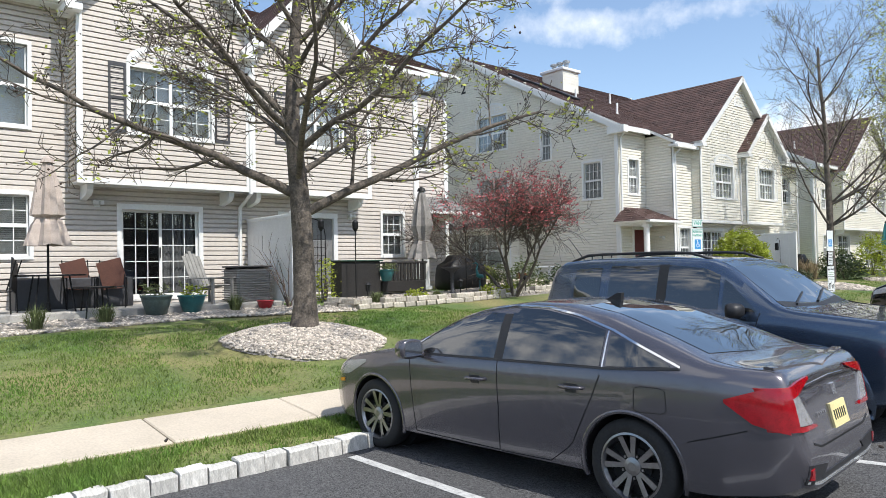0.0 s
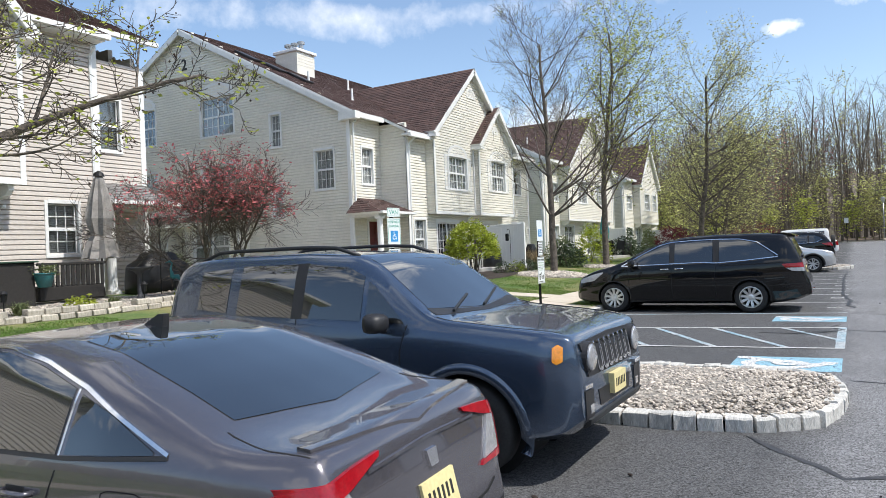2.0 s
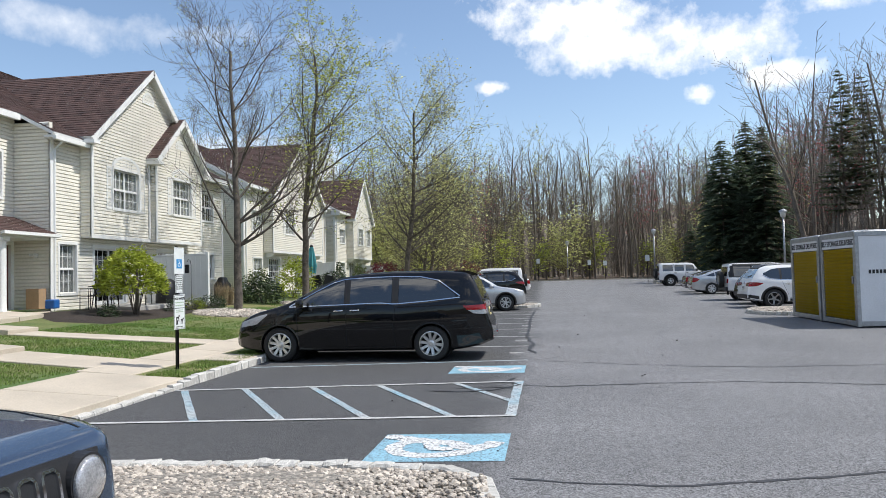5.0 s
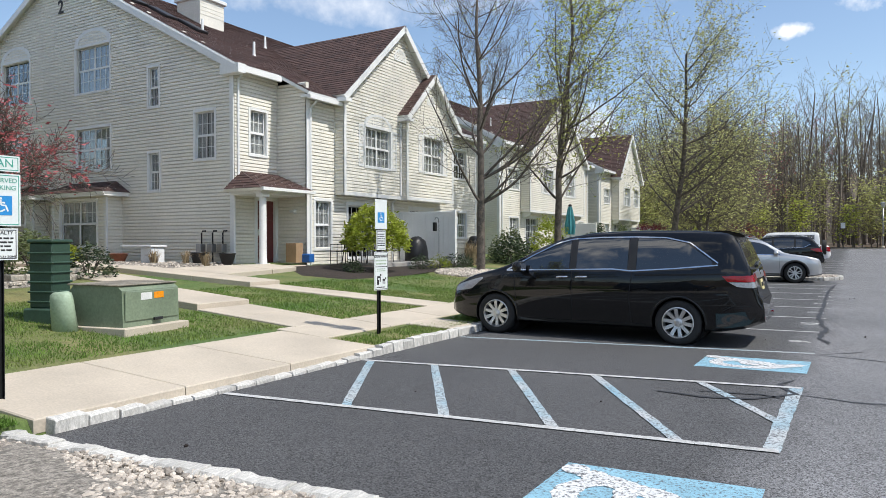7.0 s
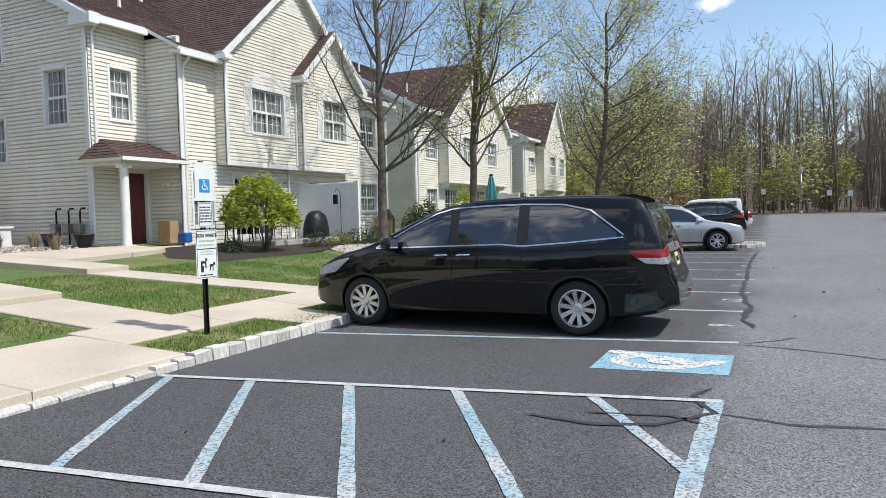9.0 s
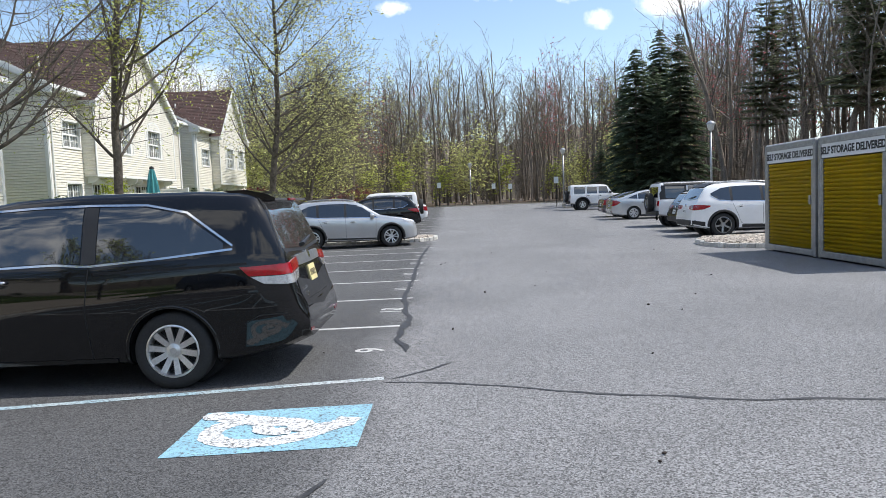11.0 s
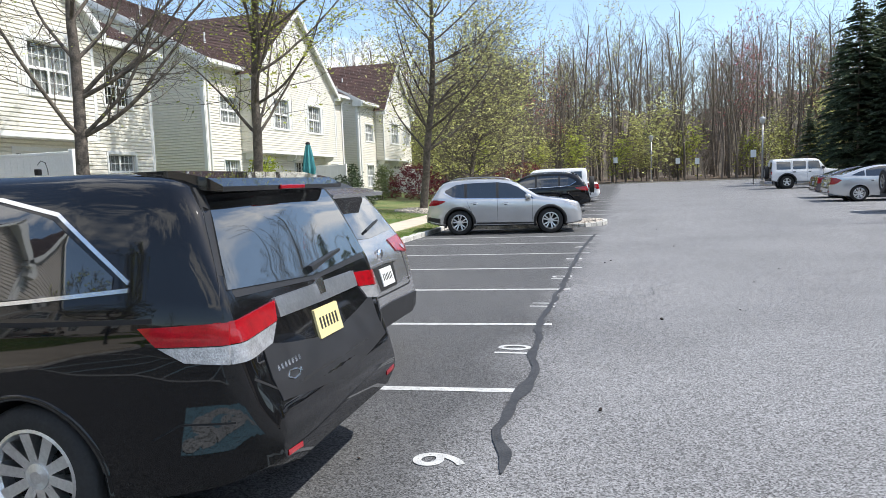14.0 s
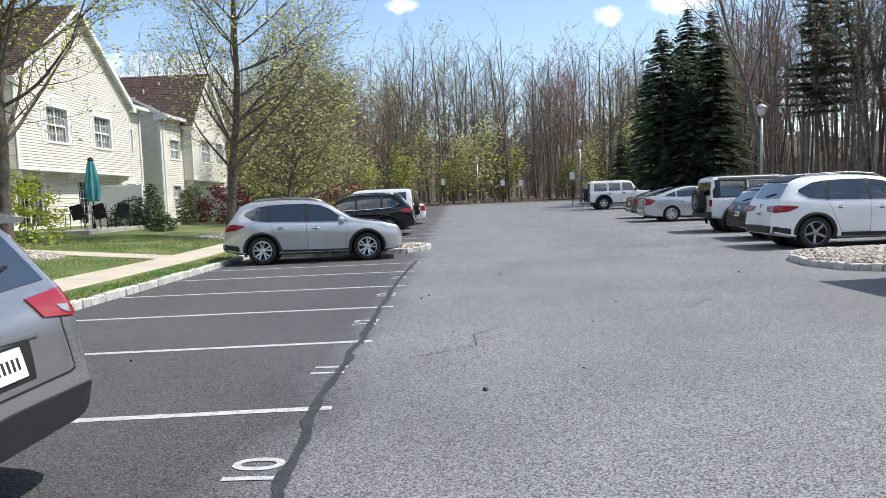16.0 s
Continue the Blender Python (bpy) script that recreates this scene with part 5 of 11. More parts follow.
    porch(h, XA, 23.64, 25.6, ZF, -15.75, None, None)
    wall_light(h, Plane("y", 25.75, -1), -16.3, 2.55)
    # Front wall, ground floor and flanks.
    pb = Plane("x", XB, 1)
    o1 = window(h, pb, 26.15, 26.95, 1.35, 2.92, 1, (2, 3), "curtain")
    o2 = slider(h, pb, 27.9, 29.7, 0.95, 2.85)
    o3 = slider(h, pb, 31.85, 33.6, 0.95, 2.85)
    o4 = window(h, pb, 35.3, 36.55, 1.75, 2.86, 2, (2, 3), "curtain")
    o5 = window(h, pb, 35.36, 36.56, 4.38, 5.62, 2, (2, 3), "none", slats=False)
    wall(h, pb, 0.6, 6.4, flat(25.75, Y1), [o1, o2, o3, o4, o5])
    for u in (25.75, Y1 - 0.12):
        bm = bmesh.new()
        pb.box(bm, u - 0.02, u + 0.12, 0.6, 6.3, 0.02, 0.055)
        part("corner_trim", bm, WHITE_TRIM, h)
    # The two bays.
    b1 = Plane("x", -15.45, 1)
    w1 = window(h, b1, 28.37, 29.93, 4.25, 5.63, 2, (2, 3), "curtain", True, -0.30)
    front_gable(h, -15.45, 27.2, 33.95, 30.58, 6.62, 9.60, 3.22, [w1], XB + 0.02, None, 10)
    b2 = Plane("x", -15.2, 1)
    w2 = window(h, b2, 31.87, 33.32, 4.32, 5.71, 2, (2, 3), "curtain", True, -0.30)
    front_gable(h, -15.2, 30.68, 34.2, 32.42, 6.46, 8.10, 3.22, [w2], -15.44, None, 20)
    gable_vent(h, b1, 30.58, 8.45, 0.40)
    gable_vent(h, b2, 32.42, 7.05, 0.30)
    # Main roof.
    ez = roof_z(-15.55)
    roof_plane(h, (-16.75, Y0 - 0.25, roof_z(-16.75) + 0.15), (-16.75, 25.5, roof_z(-16.75) + 0.15), (XR, Y0 - 0.25, ZR + 0.15), (XR, 25.5, ZR + 0.15), seed=31)
    roof_plane(h, (-15.5, 25.5, roof_z(-15.5) + 0.15), (-15.5, Y1 + 0.25, roof_z(-15.5) + 0.15), (XR, 25.5, ZR + 0.15), (XR, Y1 + 0.25, ZR + 0.15), seed=32)
    roof_plane(h, (-35.5, Y0 - 0.25, roof_z(-35.5) + 0.15), (-35.5, Y1 + 0.25, roof_z(-35.5) + 0.15), (XR, Y0 - 0.25, ZR + 0.15), (XR, Y1 + 0.25, ZR + 0.15), seed=33, course=0.4)
    for x_e in (-16.75, -35.5):
        a, b = Vector((x_e, Y0 - 0.27, roof_z(x_e) - 0.02)), Vector((XR, Y0 - 0.27, ZR - 0.02))
        board(h, a, b, 0.22, 0.04, name="rake_board", up=Vector((0, 1, 0)).cross(b - a).normalized())
    gutter(h, (-16.7, Y0 - 0.25, roof_z(-16.7)), (-16.7, 25.5, roof_z(-16.7)))
    gutter(h, (-15.45, 25.45, roof_z(-15.45)), (-15.45, 27.1, roof_z(-15.45)))
    gutter(h, (-15.45, 34.3, roof_z(-15.45)), (-15.45, Y1 + 0.25, roof_z(-15.45)))
    part("soffit", boxed(XA, -16.65, Y0 + 0.02, 25.5, 6.88, 6.95), WHITE_TRIM, h)
    part("soffit", boxed(XB, -15.45, 25.5, Y1 + 0.2, 6.2, 6.28), WHITE_TRIM, h)
    part("eave_return", boxed(XA - 0.3, -16.6, Y0 - 0.28, Y0 + 0.02, 6.72, 7.0), WHITE_TRIM, h)
    downspout(h, [(-16.68, Y0 + 0.12, 7.0), (-16.85, Y0 + 0.12, 6.75), (-17.02, Y0 + 0.12, 6.6), (-17.02, Y0 + 0.12, 3.6)])
    downspout(h, [(-15.42, 25.9, 6.2), (-15.6, 25.9, 6.05), (-15.78, 25.9, 5.9), (-15.78, 25.9, 0.8)])
    downspout(h, [(-15.1, 30.56, 6.4), (-15.38, 30.56, 6.2), (-15.38, 30.56, 3.3), (-15.76, 30.56, 3.05), (-15.76, 30.56, 0.8)])
    downspout(h, [(-17.0, Y0 - 0.15, 3.15), (-17.02, Y0 - 0.06, 2.95), (-17.02, Y0 - 0.06, 0.9)])
    # Chimney and roof vents.
    bm = bmesh.new()
    box(bm, -23.9, -22.6, 27.3, 28.5, 9.6, 11.12)
    for z in (10.5, 10.65, 10.8, 10.95):
        box(bm, -23.91, -22.59, 27.29, 28.51, z, z + 0.13)
    part("chimney", bm, SIDING, h)
    bm = bmesh.new()
    box(bm, -24.0, -22.5, 27.2, 28.6, 11.12, 11.26, 0.02)
    part("chimney_cap", bm, WHITE_TRIM, h)
    for x in (-23.65, -23.25, -22.85):
        bm = bmesh.new()
        lathe(bm, [(0.11, 11.26), (0.11, 11.58), (0.18, 11.61), (0.18, 11.7), (0.05, 11.75)], (x, 27.9, 0), 10)
        part("flue", bm, STEEL, h)
    for x, y in ((-20.5, 25.6), (-19.0, 26.6), (-21.8, 30.0)):
        z = roof_z(x) + 0.15
        bm = bmesh.new()
        lathe(bm, [(0.09, z - 0.1), (0.05, z + 0.08), (0.045, z + 0.5)], (x, y, 0), 8)
        part("vent_pipe", bm, WHITE_TRIM, h)
    for x, y in ((-23.0, 24.6), (-21.9, 25.0), (-20.9, 25.5)):
        z = roof_z(x) + 0.17
        bm = bmesh.new()
        box(bm, -0.6, 0.6, -0.25, 0.25, 0, 0.1, 0.02, m=pose(x, y, z, 0, 27.6, 0))
        part("skylight", bm, BLACK_PLASTIC, h)
    text_part("block_number", "2", 0.7, INK, h, pose(-26.05, Y0 - 0.05, 10.3, 90, 0, 0), 0.01, 0.01)
    for y, z in ((27.1, 3.75),):
        bm = bmesh.new()
        pb.box(bm, y - 0.08, y + 0.02, z - 0.02, z + 0.1, 0.02, 0.03)
        pb.box(bm, y - 0.08, y + 0.02, z - 0.2, z - 0.08, 0.02, 0.03)
        part("unit_plate", bm, INK, h)
    # Privacy screen between the patios.
    for k in range(12):
        x = XB + 0.04 + k * 0.2
        part("screen_board", boxed(x, x + 0.195, 31.1, 31.15, 0.85, 2.62), WHITE_TRIM, h)
    bm = bmesh.new()
    box(bm, XB + 0.02, XB + 2.46, 31.08, 31.17, 2.62, 2.70, 0.01)
    box(bm, XB + 2.44, XB + 2.56, 31.065, 31.185, 0.7, 2.75, 0.01)
    part("screen_frame", bm, WHITE_TRIM, h, "white vinyl privacy screen frame")
    return h


end_block("cream vinyl-sided townhouse block with red-brown shingle roof")


def row_block(label, y0, y1, bay, za, wall_win, bay_wins, side_win, screen):
    """A plainer block of the row: bare end wall, one broad gabled bay over a recessed ground floor."""
    h = thing("house", pose(0, 0, 0), label, "townhouse", "row of townhouses")
    X, XB, XR, ZR, ZE, XK = -17.0, -16.4, -26.1, 11.75, 7.05, -35.2
    pl, pe, pb = Plane("x", X, 1), Plane("y", y0, -1), Plane("x", XB, 1)

    def end_shape(z):
        f = max(0.0, (z - ZE) / (ZR - ZE))
        return XK + (XR - XK) * f, X + (XR - X) * f
    wall(h, pe, 0.55, ZR - 0.05, end_shape, ())
    wall(h, Plane("y", y1, 1), 0.55, ZR - 0.05, end_shape, ())
    wall(h, Plane("x", XK, -1), 0.55, ZE, flat(y0, y1), (), lap=0.4)
    ym = (bay[0] + bay[1]) / 2
    o = [window(h, pl, *wall_win, 4.5, 5.62, 2, (2, 3), "curtain"),
         window(h, pl, wall_win[0] + 0.1, wall_win[1] - 0.1, 1.5, 2.9, 2, (2, 3), "curtain"),
         slider(h, pl, bay[0] + 0.7, bay[0] + 2.5, 0.95, 2.95), slider(h, pl, ym + 0.5, ym + 2.3, 0.95, 2.95)]
    if side_win:
        o += [window(h, pl, *side_win, 4.5, 5.75, 2, (2, 3), "none"), window(h, pl, *side_win, 1.75, 2.9, 2, (2, 3), "curtain")]
    wall(h, pl, 0.6, ZE, flat(y0, y1), o)
    for u in (y0 - 0.02, y1 - 0.1):
        bm = bmesh.new()
        pl.box(bm, u, u + 0.12, 0.6, ZE - 0.1, 0.02, 0.055)
        part("corner_trim", bm, WHITE_TRIM, h)
    bm = bmesh.new()
    pe.box(bm, X - 0.12, X + 0.03, 0.55, ZE, 0.02, 0.055)
    part("corner_trim", bm, WHITE_TRIM, h)
    ops = [window(h, pb, a, b, 4.45, 5.85, 2, (2, 3), "curtain", True, -0.28) for a, b in bay_wins]
    front_gable(h, XB, bay[0], bay[1], ym, 6.75, za, 3.3, ops, X + 0.02, None, int(y0))
    gable_vent(h, pb, ym, za - 1.2, 0.4)
    for u in (bay[0] + 0.3, ym - 0.3, ym + 0.3, bay[1] - 0.3):
        bm = bmesh.new()
        prism(bm, [(X, 3.24), (XB - 0.06, 3.24), (XB - 0.06, 3.12), (XB - 0.16, 3.02), (X, 2.92)], "y", u - 0.06, u + 0.06)
        part("bracket", bm, WHITE_TRIM, h)
    k = (ZR - ZE) / (X - XR)
    ez = ZE - 0.4 * k
    roof_plane(h, (X + 0.4, y0 - 0.25, ez + 0.15), (X + 0.4, y1 + 0.25, ez + 0.15), (XR, y0 - 0.25, ZR + 0.15), (XR, y1 + 0.25, ZR + 0.15), seed=int(y0) + 1)
    roof_plane(h, (XK - 0.4, y0 - 0.25, ez + 0.15), (XK - 0.4, y1 + 0.25, ez + 0.15), (XR, y0 - 0.25, ZR + 0.15), (XR, y1 + 0.25, ZR + 0.15), seed=int(y0) + 2, course=0.4)
    for x_e in (X + 0.4, XK - 0.4):
        a, b = Vector((x_e, y0 - 0.27, ez - 0.02)), Vector((XR, y0 - 0.27, ZR - 0.02))
        board(h, a, b, 0.22, 0.04, name="rake_board", up=Vector((0, 1, 0)).cross(b - a).normalized())
    part("eave_return", boxed(X - 0.2, X + 0.42, y0 - 0.28, y0 + 0.02, ez - 0.22, ez + 0.08), WHITE_TRIM, h)
    part("soffit", boxed(X, X + 0.38, y0 + 0.02, bay[0] - 0.3, ez - 0.06, ez), WHITE_TRIM, h)
    part("soffit", boxed(X, X + 0.38, bay[1] + 0.3, y1 + 0.2, ez - 0.06, ez), WHITE_TRIM, h)
    for a, b in ((y0 - 0.25, bay[0] - 0.3), (bay[1] + 0.3, y1 + 0.25)):
        gutter(h, (X + 0.45, a, ez), (X + 0.45, b, ez))
    downspout(h, [(X + 0.42, y0 + 0.2, ez), (X + 0.2, y0 + 0.2, ez - 0.2), (X + 0.08, y0 + 0.2, ez - 0.35), (X + 0.08, y0 + 0.2, 0.9)])
    downspout(h, [(X + 0.42, y1 - 0.2, ez), (X + 0.08, y1 - 0.2, ez - 0.35), (X + 0.08, y1 - 0.2, 0.9)])
    for x, y in ((-22.0, y0 + 3.0), (-20.0, y0 + 5.0)):
        z = ZR - k * abs(x - XR) + 0.15
        bm = bmesh.new()
        lathe(bm, [(0.09, z - 0.1), (0.05, z + 0.08), (0.045, z + 0.5)], (x, y, 0), 8)
        part("vent_pipe", bm, WHITE_TRIM, h)
    for i in range(12):
        x = X + 0.04 + i * 0.2
        part("screen_board", boxed(x, x + 0.195, screen, screen + 0.05, 0.85, 2.62), WHITE_TRIM, h)
    bm = bmesh.new()
    box(bm, X + 0.02, X + 2.46, screen - 0.02, screen + 0.07, 2.62, 2.70, 0.01)
    box(bm, X + 2.44, X + 2.56, screen - 0.035, screen + 0.085, 0.7, 2.75, 0.01)
    part("screen_frame", bm, WHITE_TRIM, h, "white vinyl privacy screen frame")


row_block("cream-sided townhouse block with one broad gable and white screen", 42.5, 56.9, (45.2, 54.4), 10.35, (43.6, 45.0), ((47.2, 48.7), (50.9, 52.4)), (54.9, 55.9), 51.1)
row_block("cream-sided townhouse block at the row's wooded end", 59.5, 70.6, (62.6, 68.7), 10.15, (60.7, 62.1), ((64.2, 65.7), (66.9, 68.2)), None, 65.6)


def near_block():
    """The beige block nearest to the path: two bays with shutters, slider, corner porch."""
    h = thing("house", pose(0, 0, 0), "beige vinyl-sided townhouse block with dark shutters and bays", "townhouse", "row of townhouses")
    X, ZF = -17.0, 0.88
    pl = Plane("x", X, 1)
    o = [slider(h, pl, 4.98, 6.72, 0.98, 2.98),
         window(h, pl, 2.1, 3.18, 1.95, 3.2, 2, (2, 2), "blind"),
         window(h, pl, 2.0, 3.16, 4.62, 6.3, 1, (1, 1), "blind"),
         window(h, pl, 12.1, 12.84, 1.92, 3.12, 1, (2, 3), "blind"),
         window(h, pl, -1.6, -0.4, 1.95, 3.2, 2, (2, 2), "blind"),
         entry_door(h, pl, 8.92, 10.46, 0.95, 2.92, material("dim_screen_door", (0.22, 0.22, 0.22), 0.3, vary=0.1, bump=0))]
    wall(h, pl, 0.6, 7.3, flat(-6.0, 13.45), o, SIDING_B)
    wall(h, Plane("y", 13.45, 1), 0.6, 7.2, flat(-18.3, X), (), SIDING_B)
    pc = Plane("x", -18.3, 1)
    d2 = entry_door(h, pc, 13.7, 14.5, ZF, 2.95, WHITE_TRIM)
    wu = window(h, pc, 14.38, 14.98, 4.75, 6.15, 1, (1, 1), "blind")
    wall(h, pc, 0.6, 7.2, flat(13.45, 15.75), [d2, wu], SIDING_B)
    wall(h, Plane("y", 15.75, 1), 0.6, 11.0, lambda z: (-35.5, -18.3) if z < 7.2 else (-35.5 + 8.6 * (z - 7.2) / 3.8, -18.3 - 8.6 * (z - 7.2) / 3.8), (), SIDING_B)
    wall(h, Plane("y", -6.0, -1), 0.6, 7.2, flat(-35.5, X), (), SIDING_B, lap=0.4)
    bm = bmesh.new()
    pl.box(bm, 13.33, 13.47, 0.6, 7.2, 0.02, 0.055)
    part("corner_trim", bm, WHITE_TRIM, h)
    bm = bmesh.new()
    pc.box(bm, 15.62, 15.78, 0.6, 7.2, 0.02, 0.055)
    part("corner_trim", bm, WHITE_TRIM, h)
    XB2 = -16.35
    b = Plane("x", XB2, 1)
    w1 = window(h, b, 4.98, 6.78, 4.6, 6.02, 2, (2, 3), "blind", True, 0.36)
    w2 = window(h, b, 8.84, 10.34, 4.72, 5.95, 2, (1, 1), "curtain", True, 0.36)
    front_gable(h, XB2, 3.95, 7.72, 5.85, 7.35, 9.4, 3.5, [w1], X + 0.02, SIDING_B, 40)
    front_gable(h, XB2, 7.78, 11.25, 9.5, 7.0, 8.9, 3.5, [w2], X + 0.02, SIDING_B, 50)
    for y in (4.2, 7.3, 8.0, 11.0):
        bm = bmesh.new()
        prism(bm, [(X, 3.44), (XB2 - 0.06, 3.44), (XB2 - 0.06, 3.32), (XB2 - 0.16, 3.22), (X, 3.12)], "y", y - 0.06, y + 0.06)
        part("bracket", bm, WHITE_TRIM, h)
    downspout(h, [(XB2 + 0.2, 7.74, 7.0), (XB2 + 0.06, 7.74, 6.7), (XB2 + 0.06, 7.74, 3.4), (X + 0.08, 7.74, 3.1), (X + 0.08, 7.74, 0.9)], 0.05)
    downspout(h, [(X + 0.25, 13.3, 7.0), (X + 0.06, 13.3, 6.8), (X + 0.06, 13.3, 0.9)])
    porch(h, -18.3, 13.6, 15.6, ZF, -16.95, SHINGLE_GREY, None)
    wall_light(h, pl, 4.48, 3.08)
    wall_light(h, pl, 11.0, 2.98)
    # Roof.
    ze, xr, zr = 7.35, -26.5, 11.9
    k = (zr - ze) / (-16.6 - xr)
    roof_plane(h, (-16.6, -6.4, ze), (-16.6, 13.6, ze), (xr, -6.4, zr), (xr, 13.6, zr), seed=61)
    roof_plane(h, (-17.9, 13.6, ze - 1.3 * -k), (-17.9, 16.0, ze + 1.3 * k), (xr, 13.6, zr), (xr, 16.0, zr), seed=62)
    roof_plane(h, (-36.4, -6.4, ze), (-36.4, 16.0, ze), (xr, -6.4, zr), (xr, 16.0, zr), seed=63, course=0.4)
    gutter(h, (-16.55, -6.4, ze - 0.1), (-16.55, 3.9, ze - 0.1))
    gutter(h, (-16.55, 11.5, ze - 0.1), (-16.55, 13.6, ze - 0.1))
    gutter(h, (-17.85, 13.6, ze + 0.5), (-17.85, 16.0, ze + 0.5))
    bm = bmesh.new()
    box(bm, X, -16.6, -6.4, 13.5, ze - 0.2, ze - 0.14)
    part("soffit", bm, WHITE_TRIM, h)
    for y, z in ((12.42, 4.1),):
        text_part("unit_number", "11\n12", 0.2, INK, h, pose(X + 0.03, y, z, 90, 0, 90), 0.006, 0.004)
    # Privacy screen.
    for i in range(11):
        x = X + 0.04 + i * 0.2
        part("screen_board", boxed(x, x + 0.195, 7.95, 8.0, 0.85, 2.75), WHITE_TRIM, h)
    bm = bmesh.new()
    box(bm, X + 0.02, X + 2.26, 7.93, 8.02, 2.75, 2.83, 0.01)
    box(bm, X + 2.24, X + 2.36, 7.915, 8.035, 0.7, 2.88, 0.01)
    part("screen_frame", bm, WHITE_TRIM, h, "white vinyl privacy screen frame")
    bm = bmesh.new()
    box(bm, X, -15.0, -3.0, 7.9, 0.70, 0.86, 0.02)
    box(bm, X, -15.6, 8.1, 13.4, 0.70, 0.86, 0.02)
    part("patio", bm, PATIO, h)


near_block()
for xb, ya, ym, yb in ((-15.85, 27.4, 31.1, 34.6), (-17.0, 45.2, 51.1, 54.6), (-17.0, 62.6, 65.6, 69.0)):
    bm = bmesh.new()
    box(bm, xb, -13.9, ya, ym - 0.1, 0.6, 0.86, 0.02)
    box(bm, xb, -13.9, ym + 0.2, yb, 0.6, 0.86, 0.02)
    tagged(part("patio", bm, PATIO, None, "small concrete patio against the house"), "", "patio", kind="structure")

# ---- vehicles ----
from mathutils.bvhtree import BVHTree


def curve_of(points, xs, soft=0.05):
    """A softened line through (x, value) points, sampled at xs."""
    px, pz = [p[0] for p in points], [p[1] for p in points]
    out = np.zeros(len(xs))
    for d, w in ((-1.5, 1), (-1, 2), (-0.5, 3), (0, 4), (0.5, 3), (1, 2), (1.5, 1)):
        out += w * np.interp(np.clip(np.array(xs) + d * soft, px[0], px[-1]), px, pz)
    return out / 16


def tyre_mesh(r, width, rim_r):
    bm = bmesh.new()
    h = width / 2
    prof = [(rim_r - 0.02, -h * 0.75), (rim_r + 0.005, -h * 0.98), (r - 0.05, -h), (r - 0.015, -h * 0.9), (r, -h * 0.7), (r, h * 0.7), (r - 0.015, h * 0.9), (r - 0.05, h), (rim_r + 0.005, h * 0.98), (rim_r - 0.02, h * 0.75)]
    n = 40
    rings = [[(q * math.cos(2 * math.pi * k / n), y, q * math.sin(2 * math.pi * k / n)) for q, y in prof] for k in range(n)]
    vs = [[bm.verts.new(p) for p in ring] for ring in rings]
    for k in range(n):
        a, b = vs[k], vs[(k + 1) % n]
        for i in range(len(prof)):
            j = (i + 1) % len(prof)
            bm.faces.new((a[i], a[j], b[j], b[i]))
    bmesh.ops.recalc_face_normals(bm, faces=bm.faces)
    return mesh_of("wheel", bm, RUBBER, True)


def rim_mesh(rim_r, width, spokes, mat, split=True, fat=1.0):
    """A rim whose outer face looks towards -y: lip, dished spokes, hub and lug nuts."""
    bm = bmesh.new()
    h = width / 2
    n = 36
    for r0, y0, r1, y1 in ((rim_r, -h * 0.92, rim_r - 0.016, -h * 0.96), (rim_r - 0.016, -h * 0.96, rim_r - 0.03, -h * 0.7), (rim_r - 0.03, -h * 0.7, rim_r - 0.045, h * 0.6)):
        for k in range(n):
            t0, t1 = 2 * math.pi * k / n, 2 * math.pi * (k + 1) / n
            bm.faces.new([bm.verts.new((r * math.cos(t), y, r * math.sin(t))) for r, y, t in ((r0, y0, t0), (r0, y0, t1), (r1, y1, t1), (r1, y1, t0))])
    lathe_y = [(0.0001, -h * 0.80), (0.03, -h * 0.80), (0.062, -h * 0.72), (0.07, -h * 0.45)]
    for (r0, y0), (r1, y1) in zip(lathe_y, lathe_y[1:]):
        for k in range(16):
            t0, t1 = 2 * math.pi * k / 16, 2 * math.pi * (k + 1) / 16
            bm.faces.new([bm.verts.new((r * math.cos(t), y, r * math.sin(t))) for r, y, t in ((r0, y0, t0), (r0, y0, t1), (r1, y1, t1), (r1, y1, t0))])
    for s in range(spokes):
        for twin in ((-0.5, 0.5) if split else (0,)):
            a0 = 2 * math.pi * s / spokes
            da = twin * 0.42 * (5 / spokes)
            d = Vector((math.cos(a0 + da * 0.7), 0, math.sin(a0 + da * 0.7)))
            e = Vector((math.cos(a0 + da * 1.15), 0, math.sin(a0 + da * 1.15)))
            p0, p1 = d * 0.045, e * (rim_r - 0.025)
            side = Vector((-d.z, 0, d.x))
            w0, w1 = (0.016, 0.021) if split else (0.024 * fat, 0.03 * fat)
            ring0 = [p0 + side * w0 + Vector((0, -h * 0.66, 0)), p0 - side * w0 + Vector((0, -h * 0.66, 0)), p0 - side * w0 + Vector((0, -h * 0.25, 0)), p0 + side * w0 + Vector((0, -h * 0.25, 0))]
            ring1 = [p1 + side * w1 + Vector((0, -h * 0.86, 0)), p1 - side * w1 + Vector((0, -h * 0.86, 0)), p1 - side * w1 + Vector((0, -h * 0.4, 0)), p1 + side * w1 + Vector((0, -h * 0.4, 0))]
            ring_loft(bm, [ring0, ring1])
    for k in range(5):
        t = 2 * math.pi * (k + 0.5) / 5
        c = Vector((0.05 * math.cos(t) * 1.6, 0, 0.05 * math.sin(t) * 1.6))
        tube(bm, [c + Vector((0, -h * 0.4, 0)), c + Vector((0, -h * 0.72, 0))], 0.010, 6)
    bmesh.ops.recalc_face_normals(bm, faces=bm.faces)
    return mesh_of("rim", bm, mat)


